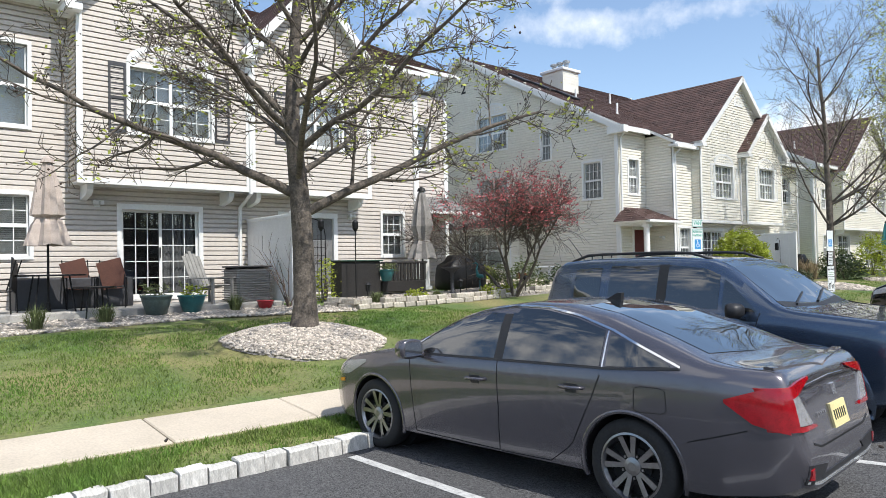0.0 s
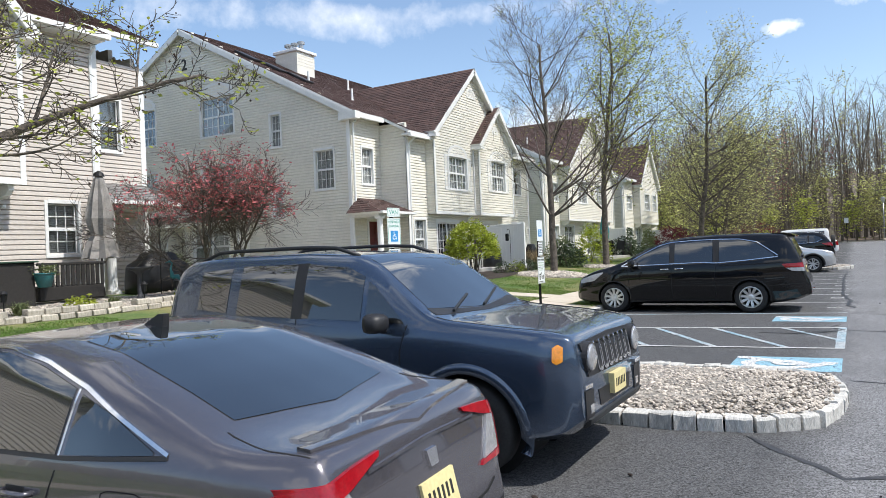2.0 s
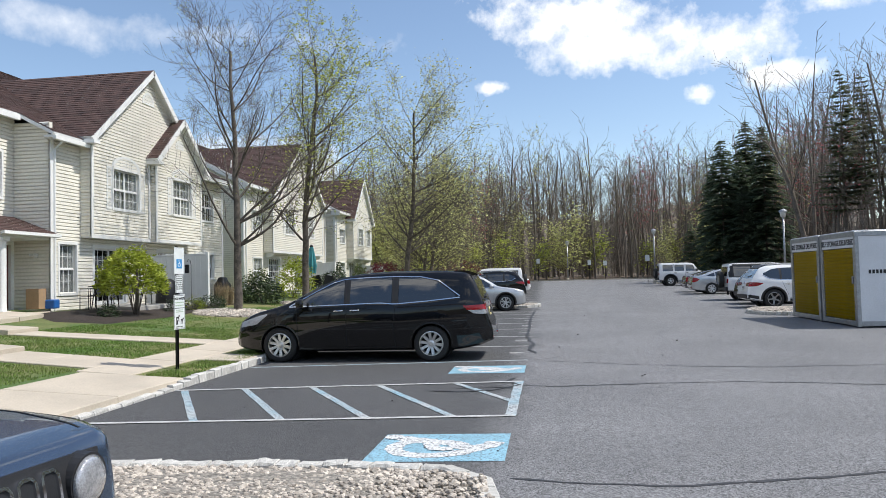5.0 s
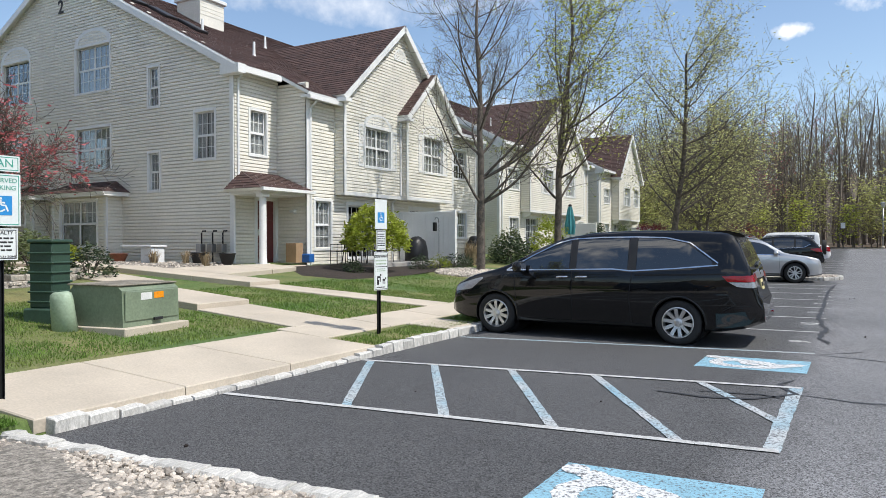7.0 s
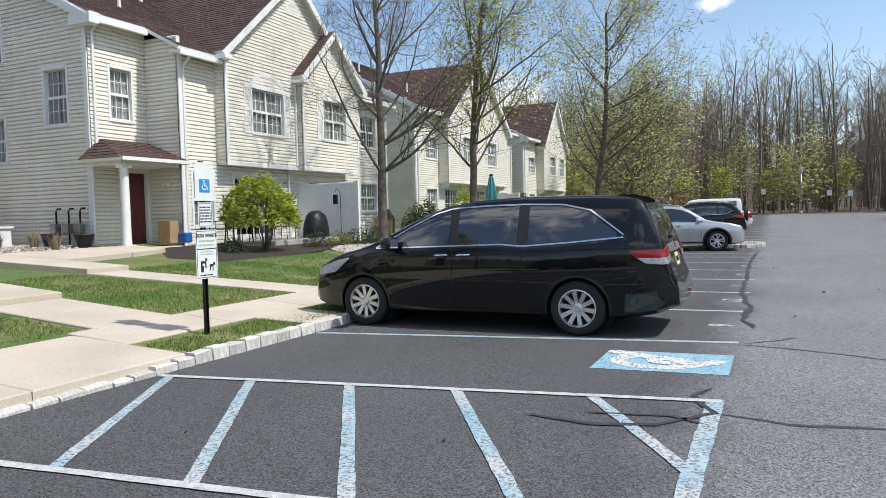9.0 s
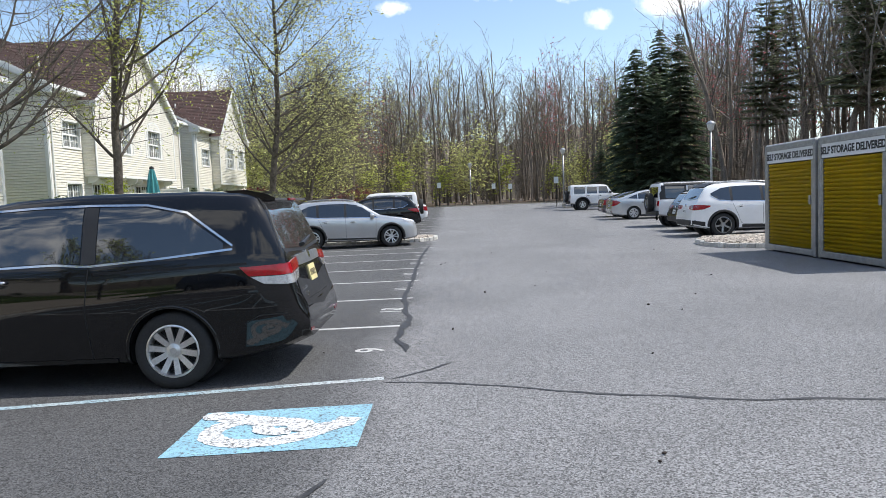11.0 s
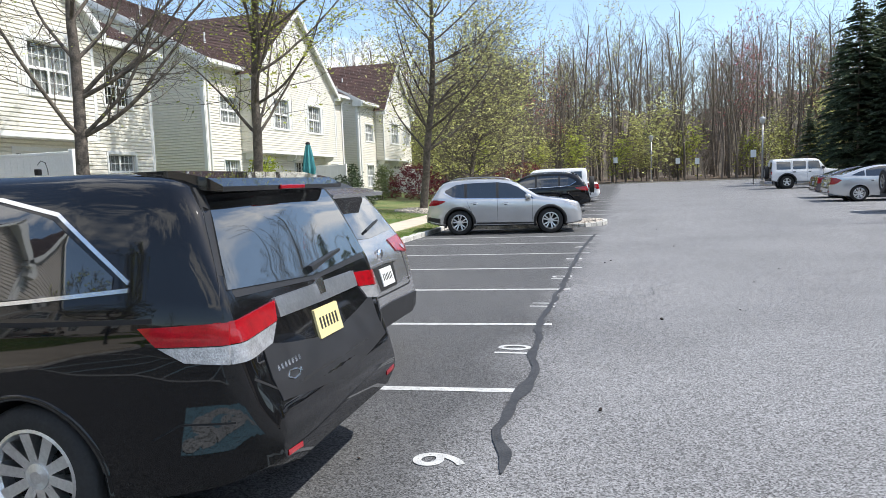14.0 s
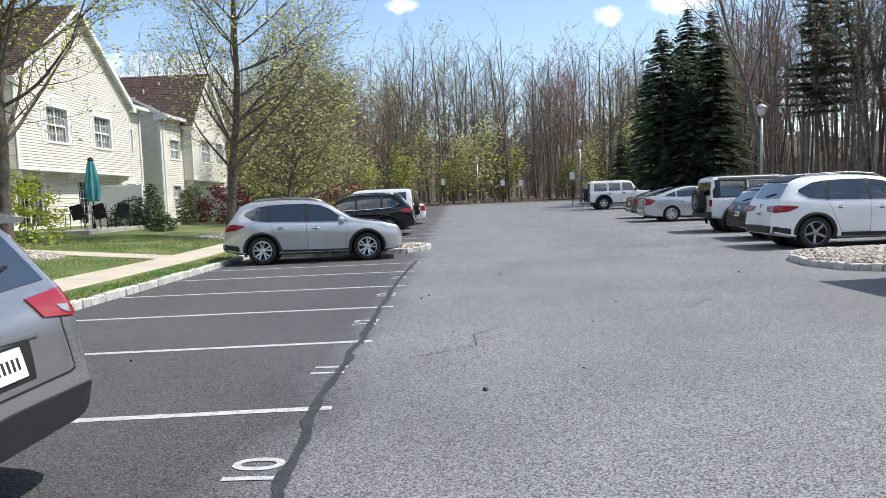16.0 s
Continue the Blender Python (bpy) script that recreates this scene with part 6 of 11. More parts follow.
def disc_mesh(r):
    bm = bmesh.new()
    n = 24
    for y, rr in ((0.0, r),):
        bm.faces.new([bm.verts.new((rr * math.cos(2 * math.pi * k / n), y, rr * math.sin(2 * math.pi * k / n))) for k in range(n)])
    r2 = 0.6 * r
    tube(bm, [(0, -0.03, 0), (0, 0.0, 0)], r2, 20)
    return mesh_of("brake_disc", bm, UNDERSIDE)


class Car:
    """A vehicle lofted from its side outline, plan and waist line; x runs from the nose to the tail."""

    def __init__(self, name, m, label, paint_mat, L, half, top, belt, plan, bot, xf, xr, R, tumble=0.34, rim_r=0.225, spokes=5, rim_mat=None, split=True, arch=0.055, clad=None, fat=1.0, category="car"):
        self.t = thing(name, m, label, category)
        self.L, self.half, self.R, self.xf, self.xr = L, half, R, xf, xr
        xs = sorted(set(np.round(np.concatenate([np.linspace(0, 0.3, 12), np.linspace(0.3, L - 0.35, 60), np.linspace(L - 0.35, L, 14)]), 4)))
        zt, zw, hw, zb = curve_of(top, xs, 0.03), curve_of(belt, xs), curve_of(plan, xs, 0.04), curve_of(bot, xs)
        rings = []
        for i, x in enumerate(xs):
            w, t, b = hw[i], zt[i], zb[i]
            s = min(zw[i], t - 0.025)
            s = max(s, b + 0.1)
            t = max(t, s + 0.02)
            g = t - s
            ins = g * tumble
            e = w * 0.965
            sec = [(0, b), (w * 0.80, b), (w * 0.95, b + 0.05), (w * 0.982, b + 0.34 * (s - b)), (w, b + 0.62 * (s - b)), (w * 0.992, b + 0.84 * (s - b)), (w * 0.978, s - 0.03), (e, s),
                   (e - 0.30 * ins - 0.004, s + 0.33 * g), (e - 0.62 * ins - 0.008, s + 0.66 * g), (e - 0.90 * ins - 0.02, s + 0.88 * g), (e - ins - 0.065, s + 0.965 * g), ((e - ins - 0.06) * 0.75, t - 0.006 - 0.01 * min(1, g)), ((e - ins - 0.06) * 0.4, t - 0.002), (0, t)]
            rings.append([(x, y, z) for y, z in sec] + [(x, -y, z) for y, z in reversed(sec[1:-1])])
        bm = bmesh.new()
        ring_loft(bm, rings)
        bmesh.ops.recalc_face_normals(bm, faces=bm.faces)
        me = mesh_of("body", bm, [paint_mat, UNDERSIDE])
        tmp = bpy.data.objects.new("tmp", me)
        scene.collection.objects.link(tmp)
        cutters = []
        for cx in (xf, xr):
            cb = bmesh.new()
            tube(cb, [(cx, -1.3, R * 0.98), (cx, 1.3, R * 0.98)], R + arch, 40)
            bmesh.ops.recalc_face_normals(cb, faces=cb.faces)
            co = bpy.data.objects.new("cut", mesh_of("cut", cb, UNDERSIDE))
            scene.collection.objects.link(co)
            md = tmp.modifiers.new("b", "BOOLEAN")
            md.operation, md.object, md.solver = "DIFFERENCE", co, "EXACT"
            md.material_mode = "TRANSFER"
            cutters.append(co)
        dg = bpy.context.evaluated_depsgraph_get()
        dg.update()
        body_me = bpy.data.meshes.new_from_object(tmp.evaluated_get(dg))
        body_me.name = "body"
        for o in (tmp, *cutters):
            bpy.data.objects.remove(o)
        for p in body_me.polygons:
            p.use_smooth = True
        body_me.set_sharp_from_angle(angle=radians(38))
        self.body = part_data("body", body_me, self.t)
        b2 = bmesh.new()
        b2.from_mesh(me)
        self.bvh = BVHTree.FromBMesh(b2)
        b2.free()
        for cx in (xf, xr):
            for s in (-1, 1):
                wells = bmesh.new()
                tube(wells, [(cx, s * 0.2, R), (cx, s * (half - 0.27), R)], R + arch - 0.01, 28)
                part("wheel_well", wells, UNDERSIDE, self.t)
        tm, rm, dm = tyre_mesh(R, 0.22, rim_r), rim_mesh(rim_r, 0.22, spokes, rim_mat or ALLOY, split, fat), disc_mesh(rim_r * 0.93)
        for cx in (xf, xr):
            for s in (-1, 1):
                w = part_data("wheel", tm, self.t, pose(cx, s * (half - 0.135), R, 0, random.Random(int(cx * 100) + s).uniform(0, 70), 0 if s < 0 else 180))
                part_data("rim", rm, w, None, "alloy rim")
                part_data("brake_disc", dm, w, pose(0, -0.02, 0))
        for cx in (xf, xr):
            for s in (-1, 1):
                bm = bmesh.new()
                k = 28
                prev = None
                width = 0.07 if clad else 0.022
                for i in range(k + 1):
                    a = radians(-18) + radians(216) * i / k
                    ring = []
                    for rr, off in ((R + arch - 0.006, -0.03), (R + arch - 0.003, 0.012 if clad else 0.007), (R + arch + width, 0.010 if clad else 0.004), (R + arch + width + 0.006, -0.01)):
                        x, z = cx + rr * math.cos(a), R * 0.98 + rr * math.sin(a)
                        hit = self.side_y(min(max(x, 0.05), L - 0.05), max(z, 0.23), s)
                        ring.append(bm.verts.new((x, hit + s * off, z)))
                    if prev:
                        for j in range(3):
                            bm.faces.new((prev[j], prev[j + 1], ring[j + 1], ring[j]))
                    prev = ring
                bmesh.ops.recalc_face_normals(bm, faces=bm.faces)
                part("arch_trim", bm, clad or paint_mat, self.t, smooth=True)

    def side_y(self, x, z, s):
        h = self.bvh.ray_cast(Vector((x, s * 3, z)), Vector((0, -s, 0)))
        return h[0].y if h[0] else s * self.half * 0.9

    def cast(self, how, u, v):
        if how in ("left", "right"):
            s = -1 if how == "left" else 1
            o, d = Vector((u, s * 3, v)), Vector((0, -s, 0))
        elif how == "rear":
            o, d = Vector((self.L + 3, u, v)), Vector((-1, 0, 0))
        elif how == "front":
            o, d = Vector((-3, u, v)), Vector((1, 0, 0))
        else:
            o, d = Vector((u, v, 4)), Vector((0, 0, -1))
        h = self.bvh.ray_cast(o, d)
        return (h[0], -d) if h[0] else (None, None)

    def patch(self, name, how, top, bottom, mat, off=0.005, nu=14, nv=6, parent=None, label="", deep=0.012):
        """A panel that follows the body, between an upper and a lower line of (u, v) points."""
        def sample(line, n):
            pts = [Vector((*p, 0)) for p in line]
            if len(pts) == 1:
                pts = pts * 2
            legs = [max(1e-6, (b - a).length) for a, b in zip(pts, pts[1:])]
            tot = sum(legs)
            out = []
            for i in range(n + 1):
                d = tot * i / n
                for (a, b), leg in zip(zip(pts, pts[1:]), legs):
                    if d <= leg + 1e-9:
                        out.append(a.lerp(b, min(1, d / leg)))
                        break
                    d -= leg
                else:
                    out.append(pts[-1])
            return out
        tp, bt = sample(top, nu), sample(bottom, nu)
        bm = bmesh.new()
        grid = []
        for j in range(nv + 1):
            row = []
            for i in range(nu + 1):
                q = tp[i].lerp(bt[i], j / nv)
                hit, n = self.cast(how, q.x, q.y)
                row.append((hit, n))
            grid.append(row)
        vs = [[bm.verts.new(h + n * off) if h else None for h, n in row] for row in grid]
        for j in range(nv):
            for i in range(nu):
                q = (vs[j][i], vs[j][i + 1], vs[j + 1][i + 1], vs[j + 1][i])
                if all(q) and len({id(v) for v in q}) == 4:
                    bm.faces.new(q)
        rim = [(0, i) for i in range(nu)] + [(j, nu) for j in range(nv)] + [(nv, i) for i in range(nu, 0, -1)] + [(j, 0) for j in range(nv, 0, -1)]
        low = {}
        for j, i in rim:
            h, n = grid[j][i]
            low[(j, i)] = bm.verts.new(h - n * deep) if h else None
        for k in range(len(rim)):
            a, b = rim[k], rim[(k + 1) % len(rim)]
            q = (vs[a[0]][a[1]], vs[b[0]][b[1]], low[b], low[a])
            if all(q):
                try:
                    bm.faces.new(q)
                except ValueError:
                    pass
        bmesh.ops.remove_doubles(bm, verts=bm.verts, dist=0.0002)
        bmesh.ops.recalc_face_normals(bm, faces=bm.faces)
        ob = part(name, bm, mat, parent or self.t, label, smooth=True)
        ob.data.set_sharp_from_angle(angle=radians(40))
        return ob

    def strip(self, name, how, line, width, mat, off=0.004, n=24):
        """A narrow band along a line on the body."""
        pts = [Vector((*p, 0)) for p in line]
        up, lo = [], []
        for i, p in enumerate(pts):
            d = (pts[min(i + 1, len(pts) - 1)] - pts[max(0, i - 1)]).normalized()
            s = Vector((-d.y, d.x, 0)) * width / 2
            up.append(tuple((p + s)[:2]))
            lo.append(tuple((p - s)[:2]))
        return self.patch(name, how, up, lo, mat, off, n, 1, deep=0.006)

    def both(self, fn, *a, **k):
        for how in ("left", "right"):
            fn(*(how if x == "side" else x for x in a), **k)

    def plate(self, how, y, z, mat, w=0.30, h=0.15, bars=True, deep=0.014):
        ob = self.patch("number_plate", how, [(y - w / 2, z + h / 2), (y + w / 2, z + h / 2)], [(y - w / 2, z - h / 2), (y + w / 2, z - h / 2)], mat, deep, 4, 3, deep=0.0)
        if bars:
            for k in range(6):
                yy = y - w * 0.38 + k * w * 0.135
                self.patch("plate_bar", how, [(yy, z + h * 0.20), (yy + w * 0.055, z + h * 0.20)], [(yy, z - h * 0.20), (yy + w * 0.055, z - h * 0.20)], INK, deep + 0.003, 1, 1, parent=ob, deep=0.0)

    def mirror(self, x, z, mat, size=1.0):
        for s in (-1, 1):
            bm = bmesh.new()
            y = self.side_y(x, z - 0.05, s)
            bmesh.ops.create_uvsphere(bm, u_segments=14, v_segments=10, radius=1.0)
            for v in bm.verts:
                c = v.co
                c.x, c.y, c.z = [math.copysign(abs(q) ** 0.7, q) for q in c]
                if c.x > 0.4:
                    c.x = 0.4
                v.co = Vector((x + c.x * 0.11 * size, y + s * 0.15 * size + c.y * 0.125 * size, z + 0.02 + c.z * 0.085 * size))
            tube(bm, [(x + 0.01, y - s * 0.02, z - 0.05), (x, y + s * 0.08, z - 0.03)], 0.03, 8)
            ob = part("side_mirror", bm, mat, self.t, smooth=True)
            bm = bmesh.new()
            box(bm, x + 0.046 * size, x + 0.052 * size, y + s * 0.15 * size - 0.095 * size, y + s * 0.15 * size + 0.095 * size, z - 0.04 * size, z + 0.08 * size)
            part("mirror_glass", bm, CHROME, ob)

    def handle(self, x, z, mat):
        for how, s in (("left", -1), ("right", 1)):
            bm = bmesh.new()
            y = self.side_y(x, z, s)
            tube(bm, [(x - 0.10, y - s * 0.01, z), (x - 0.085, y + s * 0.032, z + 0.003), (x + 0.085, y + s * 0.034, z + 0.008), (x + 0.10, y - s * 0.01, z + 0.008)], 0.014, 6)
            part("door_handle", bm, mat, self.t, smooth=True)
            self.patch("handle_cup", how, [(x - 0.07, z + 0.03), (x + 0.05, z + 0.03)], [(x - 0.05, z - 0.035), (x + 0.04, z - 0.035)], BLACK_PLASTIC, 0.002, 6, 3)

    def rails(self, x0, x1, y, mat):
        for s in (-1, 1):
            pts = []
            for i in range(9):
                x = x0 + (x1 - x0) * i / 8
                h, _ = self.cast("top", x, s * y)
                up = 0.0 if i in (0, 8) else 0.055
                pts.append((x, s * y, (h.z if h else 1.6) + up))
            bm = bmesh.new()
            tube(bm, pts, 0.017, 8)
            part("roof_rail", bm, mat, self.t, smooth=True)

    def wiper(self, pts):
        bm = bmesh.new()
        q = []
        for x, y in pts:
            h, _ = self.cast("top", x, y)
            q.append((x, y, (h.z if h else 1.2) + 0.018))
        tube(bm, q, [0.012] * len(q), 6)
        part("wiper", bm, BLACK_PLASTIC, self.t)


def scaled(points, kx, kz):
    return [(x * kx, z * kz) for x, z in points]


PAINT_GREY = paint("metallic_grey_paint", (0.120, 0.114, 0.130))
PAINT_BLUE = paint("dark_blue_paint", (0.058, 0.088, 0.140))
PAINT_BLACK = paint("black_paint", (0.004, 0.0042, 0.005), metal=0.0)
PAINT_SILVER = paint("silver_paint", (0.58, 0.59, 0.60))
PAINT_GUN = paint("gunmetal_silver_paint", (0.31, 0.31, 0.32))
PAINT_WHITE = paint("white_paint", (0.86, 0.86, 0.86), metal=0.0)
SEAM = material("dark_panel_gap", (0.006, 0.006, 0.007), 0.8, vary=0.05, bump=0)
CLAD = material("dark_grey_cladding", (0.03, 0.032, 0.035), 0.65, vary=0.1, scale=6, fine=200, bump=0.15)


def sedan(m, label, mat, L=4.65, rim_mat=None, spokes=5, plate=PLATE_YELLOW, H=1.0, fine=False, name="sedan"):
    k = L / 4.65
    top = scaled([(0, 0.50), (0.03, 0.66), (0.12, 0.74), (0.5, 0.86), (1.0, 0.95), (1.28, 1.00), (1.5, 1.11), (1.9, 1.30), (2.2, 1.385), (2.55, 1.42), (2.9, 1.415), (3.3, 1.35), (3.75, 1.20), (4.08, 1.075), (4.25, 1.05), (4.48, 1.045), (4.53, 1.03), (4.57, 0.92), (4.62, 0.66), (4.65, 0.58), (4.65, 0.52)], k, H)
    belt = scaled([(0, 0.6), (0.5, 0.82), (1.3, 0.93), (3.8, 1.0), (4.3, 0.98), (4.65, 0.9)], k, H)
    plan = [(0, 0.60), (0.08 * k, 0.73), (0.3 * k, 0.84), (0.8 * k, 0.893), (2.2 * k, 0.9), (3.6 * k, 0.9), (4.2 * k, 0.862), (4.5 * k, 0.79), (4.62 * k, 0.71), (L, 0.64)]
    bot = [(0, 0.24), (0.2, 0.2), (0.5, 0.17), (4.1 * k, 0.19), (4.5 * k, 0.25), (L, 0.33)]
    c = Car(name, m, label, mat, L, 0.9, top, belt, plan, bot, 0.87 * k, 3.57 * k, 0.325, 0.42, 0.235, spokes, rim_mat, True, 0.05)

    def X(*pts):
        return [(x * k, z * H) for x, z in pts]
    c.both(c.patch, "side_window", "side", X((1.36, 0.957), (1.75, 1.20), (2.05, 1.315), (2.36, 1.362)), X((1.36, 0.953), (2.36, 0.972)), CAR_GLASS)
    c.both(c.patch, "side_window", "side", X((2.45, 1.368), (2.75, 1.362), (3.05, 1.315), (3.34, 1.235)), X((2.45, 0.974), (3.34, 0.99)), CAR_GLASS)
    c.both(c.patch, "side_window", "side", X((3.39, 1.215), (3.6, 1.15), (3.86, 1.035)), X((3.39, 0.995), (3.86, 1.025)), CAR_GLASS)
    c.both(c.patch, "pillar", "side", X((2.36, 1.365), (2.45, 1.37)), X((2.36, 0.965), (2.45, 0.965)), BLACK_PLASTIC, 0.004, 2, 6)
    c.patch("windscreen", "top", X((2.1, -0.50), (2.16, 0.0), (2.1, 0.50)), X((1.30, -0.68), (1.16, 0.0), (1.30, 0.68)), CAR_GLASS, 0.004, 16, 8)
    c.patch("rear_window", "top", X((3.02, -0.47), (2.98, 0.0), (3.02, 0.47)), X((4.0, -0.56), (4.10, 0.0), (4.0, 0.56)), CAR_GLASS, 0.004, 16, 10)
    if fine:
        c.both(c.strip, "window_trim", "side", X((1.30, 0.945), (1.75, 1.218), (2.05, 1.333), (2.4, 1.385), (2.78, 1.38), (3.08, 1.332), (3.4, 1.24), (3.93, 1.03)), 0.014, CHROME, 0.006, 44)
        c.both(c.strip, "belt_trim", "side", X((1.30, 0.943), (2.4, 0.962), (3.4, 0.982), (3.93, 1.02)), 0.016, BLACK_PLASTIC, 0.006, 40)
        c.both(c.strip, "window_post", "side", X((3.365, 0.99), (3.365, 1.235)), 0.012, CHROME, 0.007, 6)
        for line in (((1.42, 0.25), (1.40, 0.6), (1.36, 0.94)), ((2.40, 0.25), (2.42, 0.6), (2.40, 0.96)), ((2.42, 0.24), (2.9, 0.25), (3.1, 0.4), (3.28, 0.75), (3.37, 0.98)), ((3.98, 0.56), (4.35, 0.68)), ((1.42, 0.25), (2.4, 0.245))):
            c.both(c.strip, "door_seam", "side", X(*line), 0.008, SEAM, 0.0015, 20)
        c.both(c.strip, "fuel_flap", "side", X((3.62, 0.73), (3.62, 0.87), (3.66, 0.885), (3.80, 0.885), (3.84, 0.87), (3.85, 0.74), (3.82, 0.72), (3.65, 0.715), (3.62, 0.73)), 0.006, SEAM, 0.0015, 30)
    c.mirror(1.52 * k, 0.98 * H, mat)
    c.handle(2.18 * k, 0.79 * H, mat)
    c.handle(3.12 * k, 0.82 * H, mat)
    # Tail lamps wrap the corner; a clear wedge lies inboard.
    for s, how in ((-1, "left"), (1, "right")):
        c.patch("tail_lamp", how, X((4.22, 0.862), (4.40, 0.925), (4.555, 0.95)), X((4.22, 0.842), (4.38, 0.725), (4.575, 0.675)), LAMP_RED, 0.012, 12, 6)
        c.patch("tail_lamp", "rear", [(s * 0.80, 0.94 * H), (s * 0.58, 0.968 * H), (s * 0.38, 0.98 * H)], [(s * 0.80, 0.87 * H), (s * 0.60, 0.905 * H), (s * 0.39, 0.962 * H)], LAMP_RED, 0.016, 12, 3)
        c.patch("tail_lamp", "rear", [(s * 0.80, 0.875 * H), (s * 0.715, 0.888 * H)], [(s * 0.80, 0.685 * H), (s * 0.70, 0.69 * H)], LAMP_RED, 0.016, 4, 5)
        c.patch("tail_lamp", "rear", [(s * 0.71, 0.72 * H), (s * 0.47, 0.705 * H)], [(s * 0.70, 0.688 * H), (s * 0.45, 0.688 * H)], LAMP_RED, 0.016, 6, 2)
        c.patch("reverse_lamp", "rear", [(s * 0.712, 0.885 * H), (s * 0.63, 0.897 * H)], [(s * 0.705, 0.723 * H), (s * 0.50, 0.709 * H)], LAMP_CLEAR, 0.011, 6, 4)
        c.patch("reflector", "rear", [(s * 0.66, 0.46), (s * 0.62, 0.47)], [(s * 0.66, 0.40), (s * 0.62, 0.40)], LAMP_RED, 0.012, 2, 2)
        c.patch("bumper_vent", "rear", [(s * 0.67, 0.49), (s * 0.36, 0.45)], [(s * 0.67, 0.37), (s * 0.44, 0.37)], BLACK_PLASTIC, 0.006, 6, 3)
        c.patch("headlamp", how, X((0.10, 0.72), (0.45, 0.80), (0.72, 0.83)), X((0.10, 0.63), (0.45, 0.67), (0.72, 0.80)), LAMP_CLEAR, 0.006, 10, 4)
        c.patch("side_marker", how, X((0.20, 0.60), (0.36, 0.62)), X((0.20, 0.565), (0.36, 0.585)), LAMP_AMBER, 0.006, 4, 2)
    c.strip("boot_seam", "rear", [(-0.56, 0.60 * H), (-0.44, 0.565 * H), (0.44, 0.565 * H), (0.56, 0.60 * H)], 0.012, SEAM, 0.003, 20)
    c.strip("chrome_bar", "rear", [(-0.48, 0.925 * H), (0, 0.94 * H), (0.48, 0.925 * H)], 0.014, CHROME if not fine else mat, 0.012, 16)
    c.patch("lower_valance", "rear", [(-0.5, 0.40), (0.5, 0.40)], [(-0.42, 0.345), (0.42, 0.345)], BLACK_PLASTIC, 0.008, 10, 2)
    c.strip("valance_trim", "rear", [(-0.66, 0.385), (-0.5, 0.36), (0.5, 0.36), (0.66, 0.385)], 0.018, PAINT_SILVER, 0.012, 16)
    c.plate("rear", 0.0, 0.70 * H, plate)
    c.patch("badge", "rear", [(-0.045, 0.89 * H), (0.045, 0.89 * H)], [(-0.035, 0.82 * H), (0.035, 0.82 * H)], CHROME, 0.016, 4, 3)
    if fine:
        for i in range(5):
            c.strip("name_badge", "rear", [(-0.40 + i * 0.036, 0.745), (-0.385 + i * 0.036, 0.745)], 0.022, CHROME, 0.012, 2)
        bm = bmesh.new()
        prism(bm, [(2.86, 1.40), (3.02, 1.385), (3.03, 1.47), (2.99, 1.47)], "y", -0.022, 0.022)
        part("antenna_fin", bm, BLACK_PLASTIC, c.t)
        c.patch("boot_lip", "top", [(4.40, -0.68), (4.47, 0), (4.40, 0.68)], [(4.46, -0.68), (4.53, 0), (4.46, 0.68)], mat, 0.016, 18, 3)
        c.strip("boot_seam", "top", [(4.06, -0.66), (4.3, -0.72), (4.5, -0.70)], 0.008, SEAM, 0.0015, 14)
        c.strip("boot_seam", "top", [(4.06, 0.66), (4.3, 0.72), (4.5, 0.70)], 0.008, SEAM, 0.0015, 14)
    return c


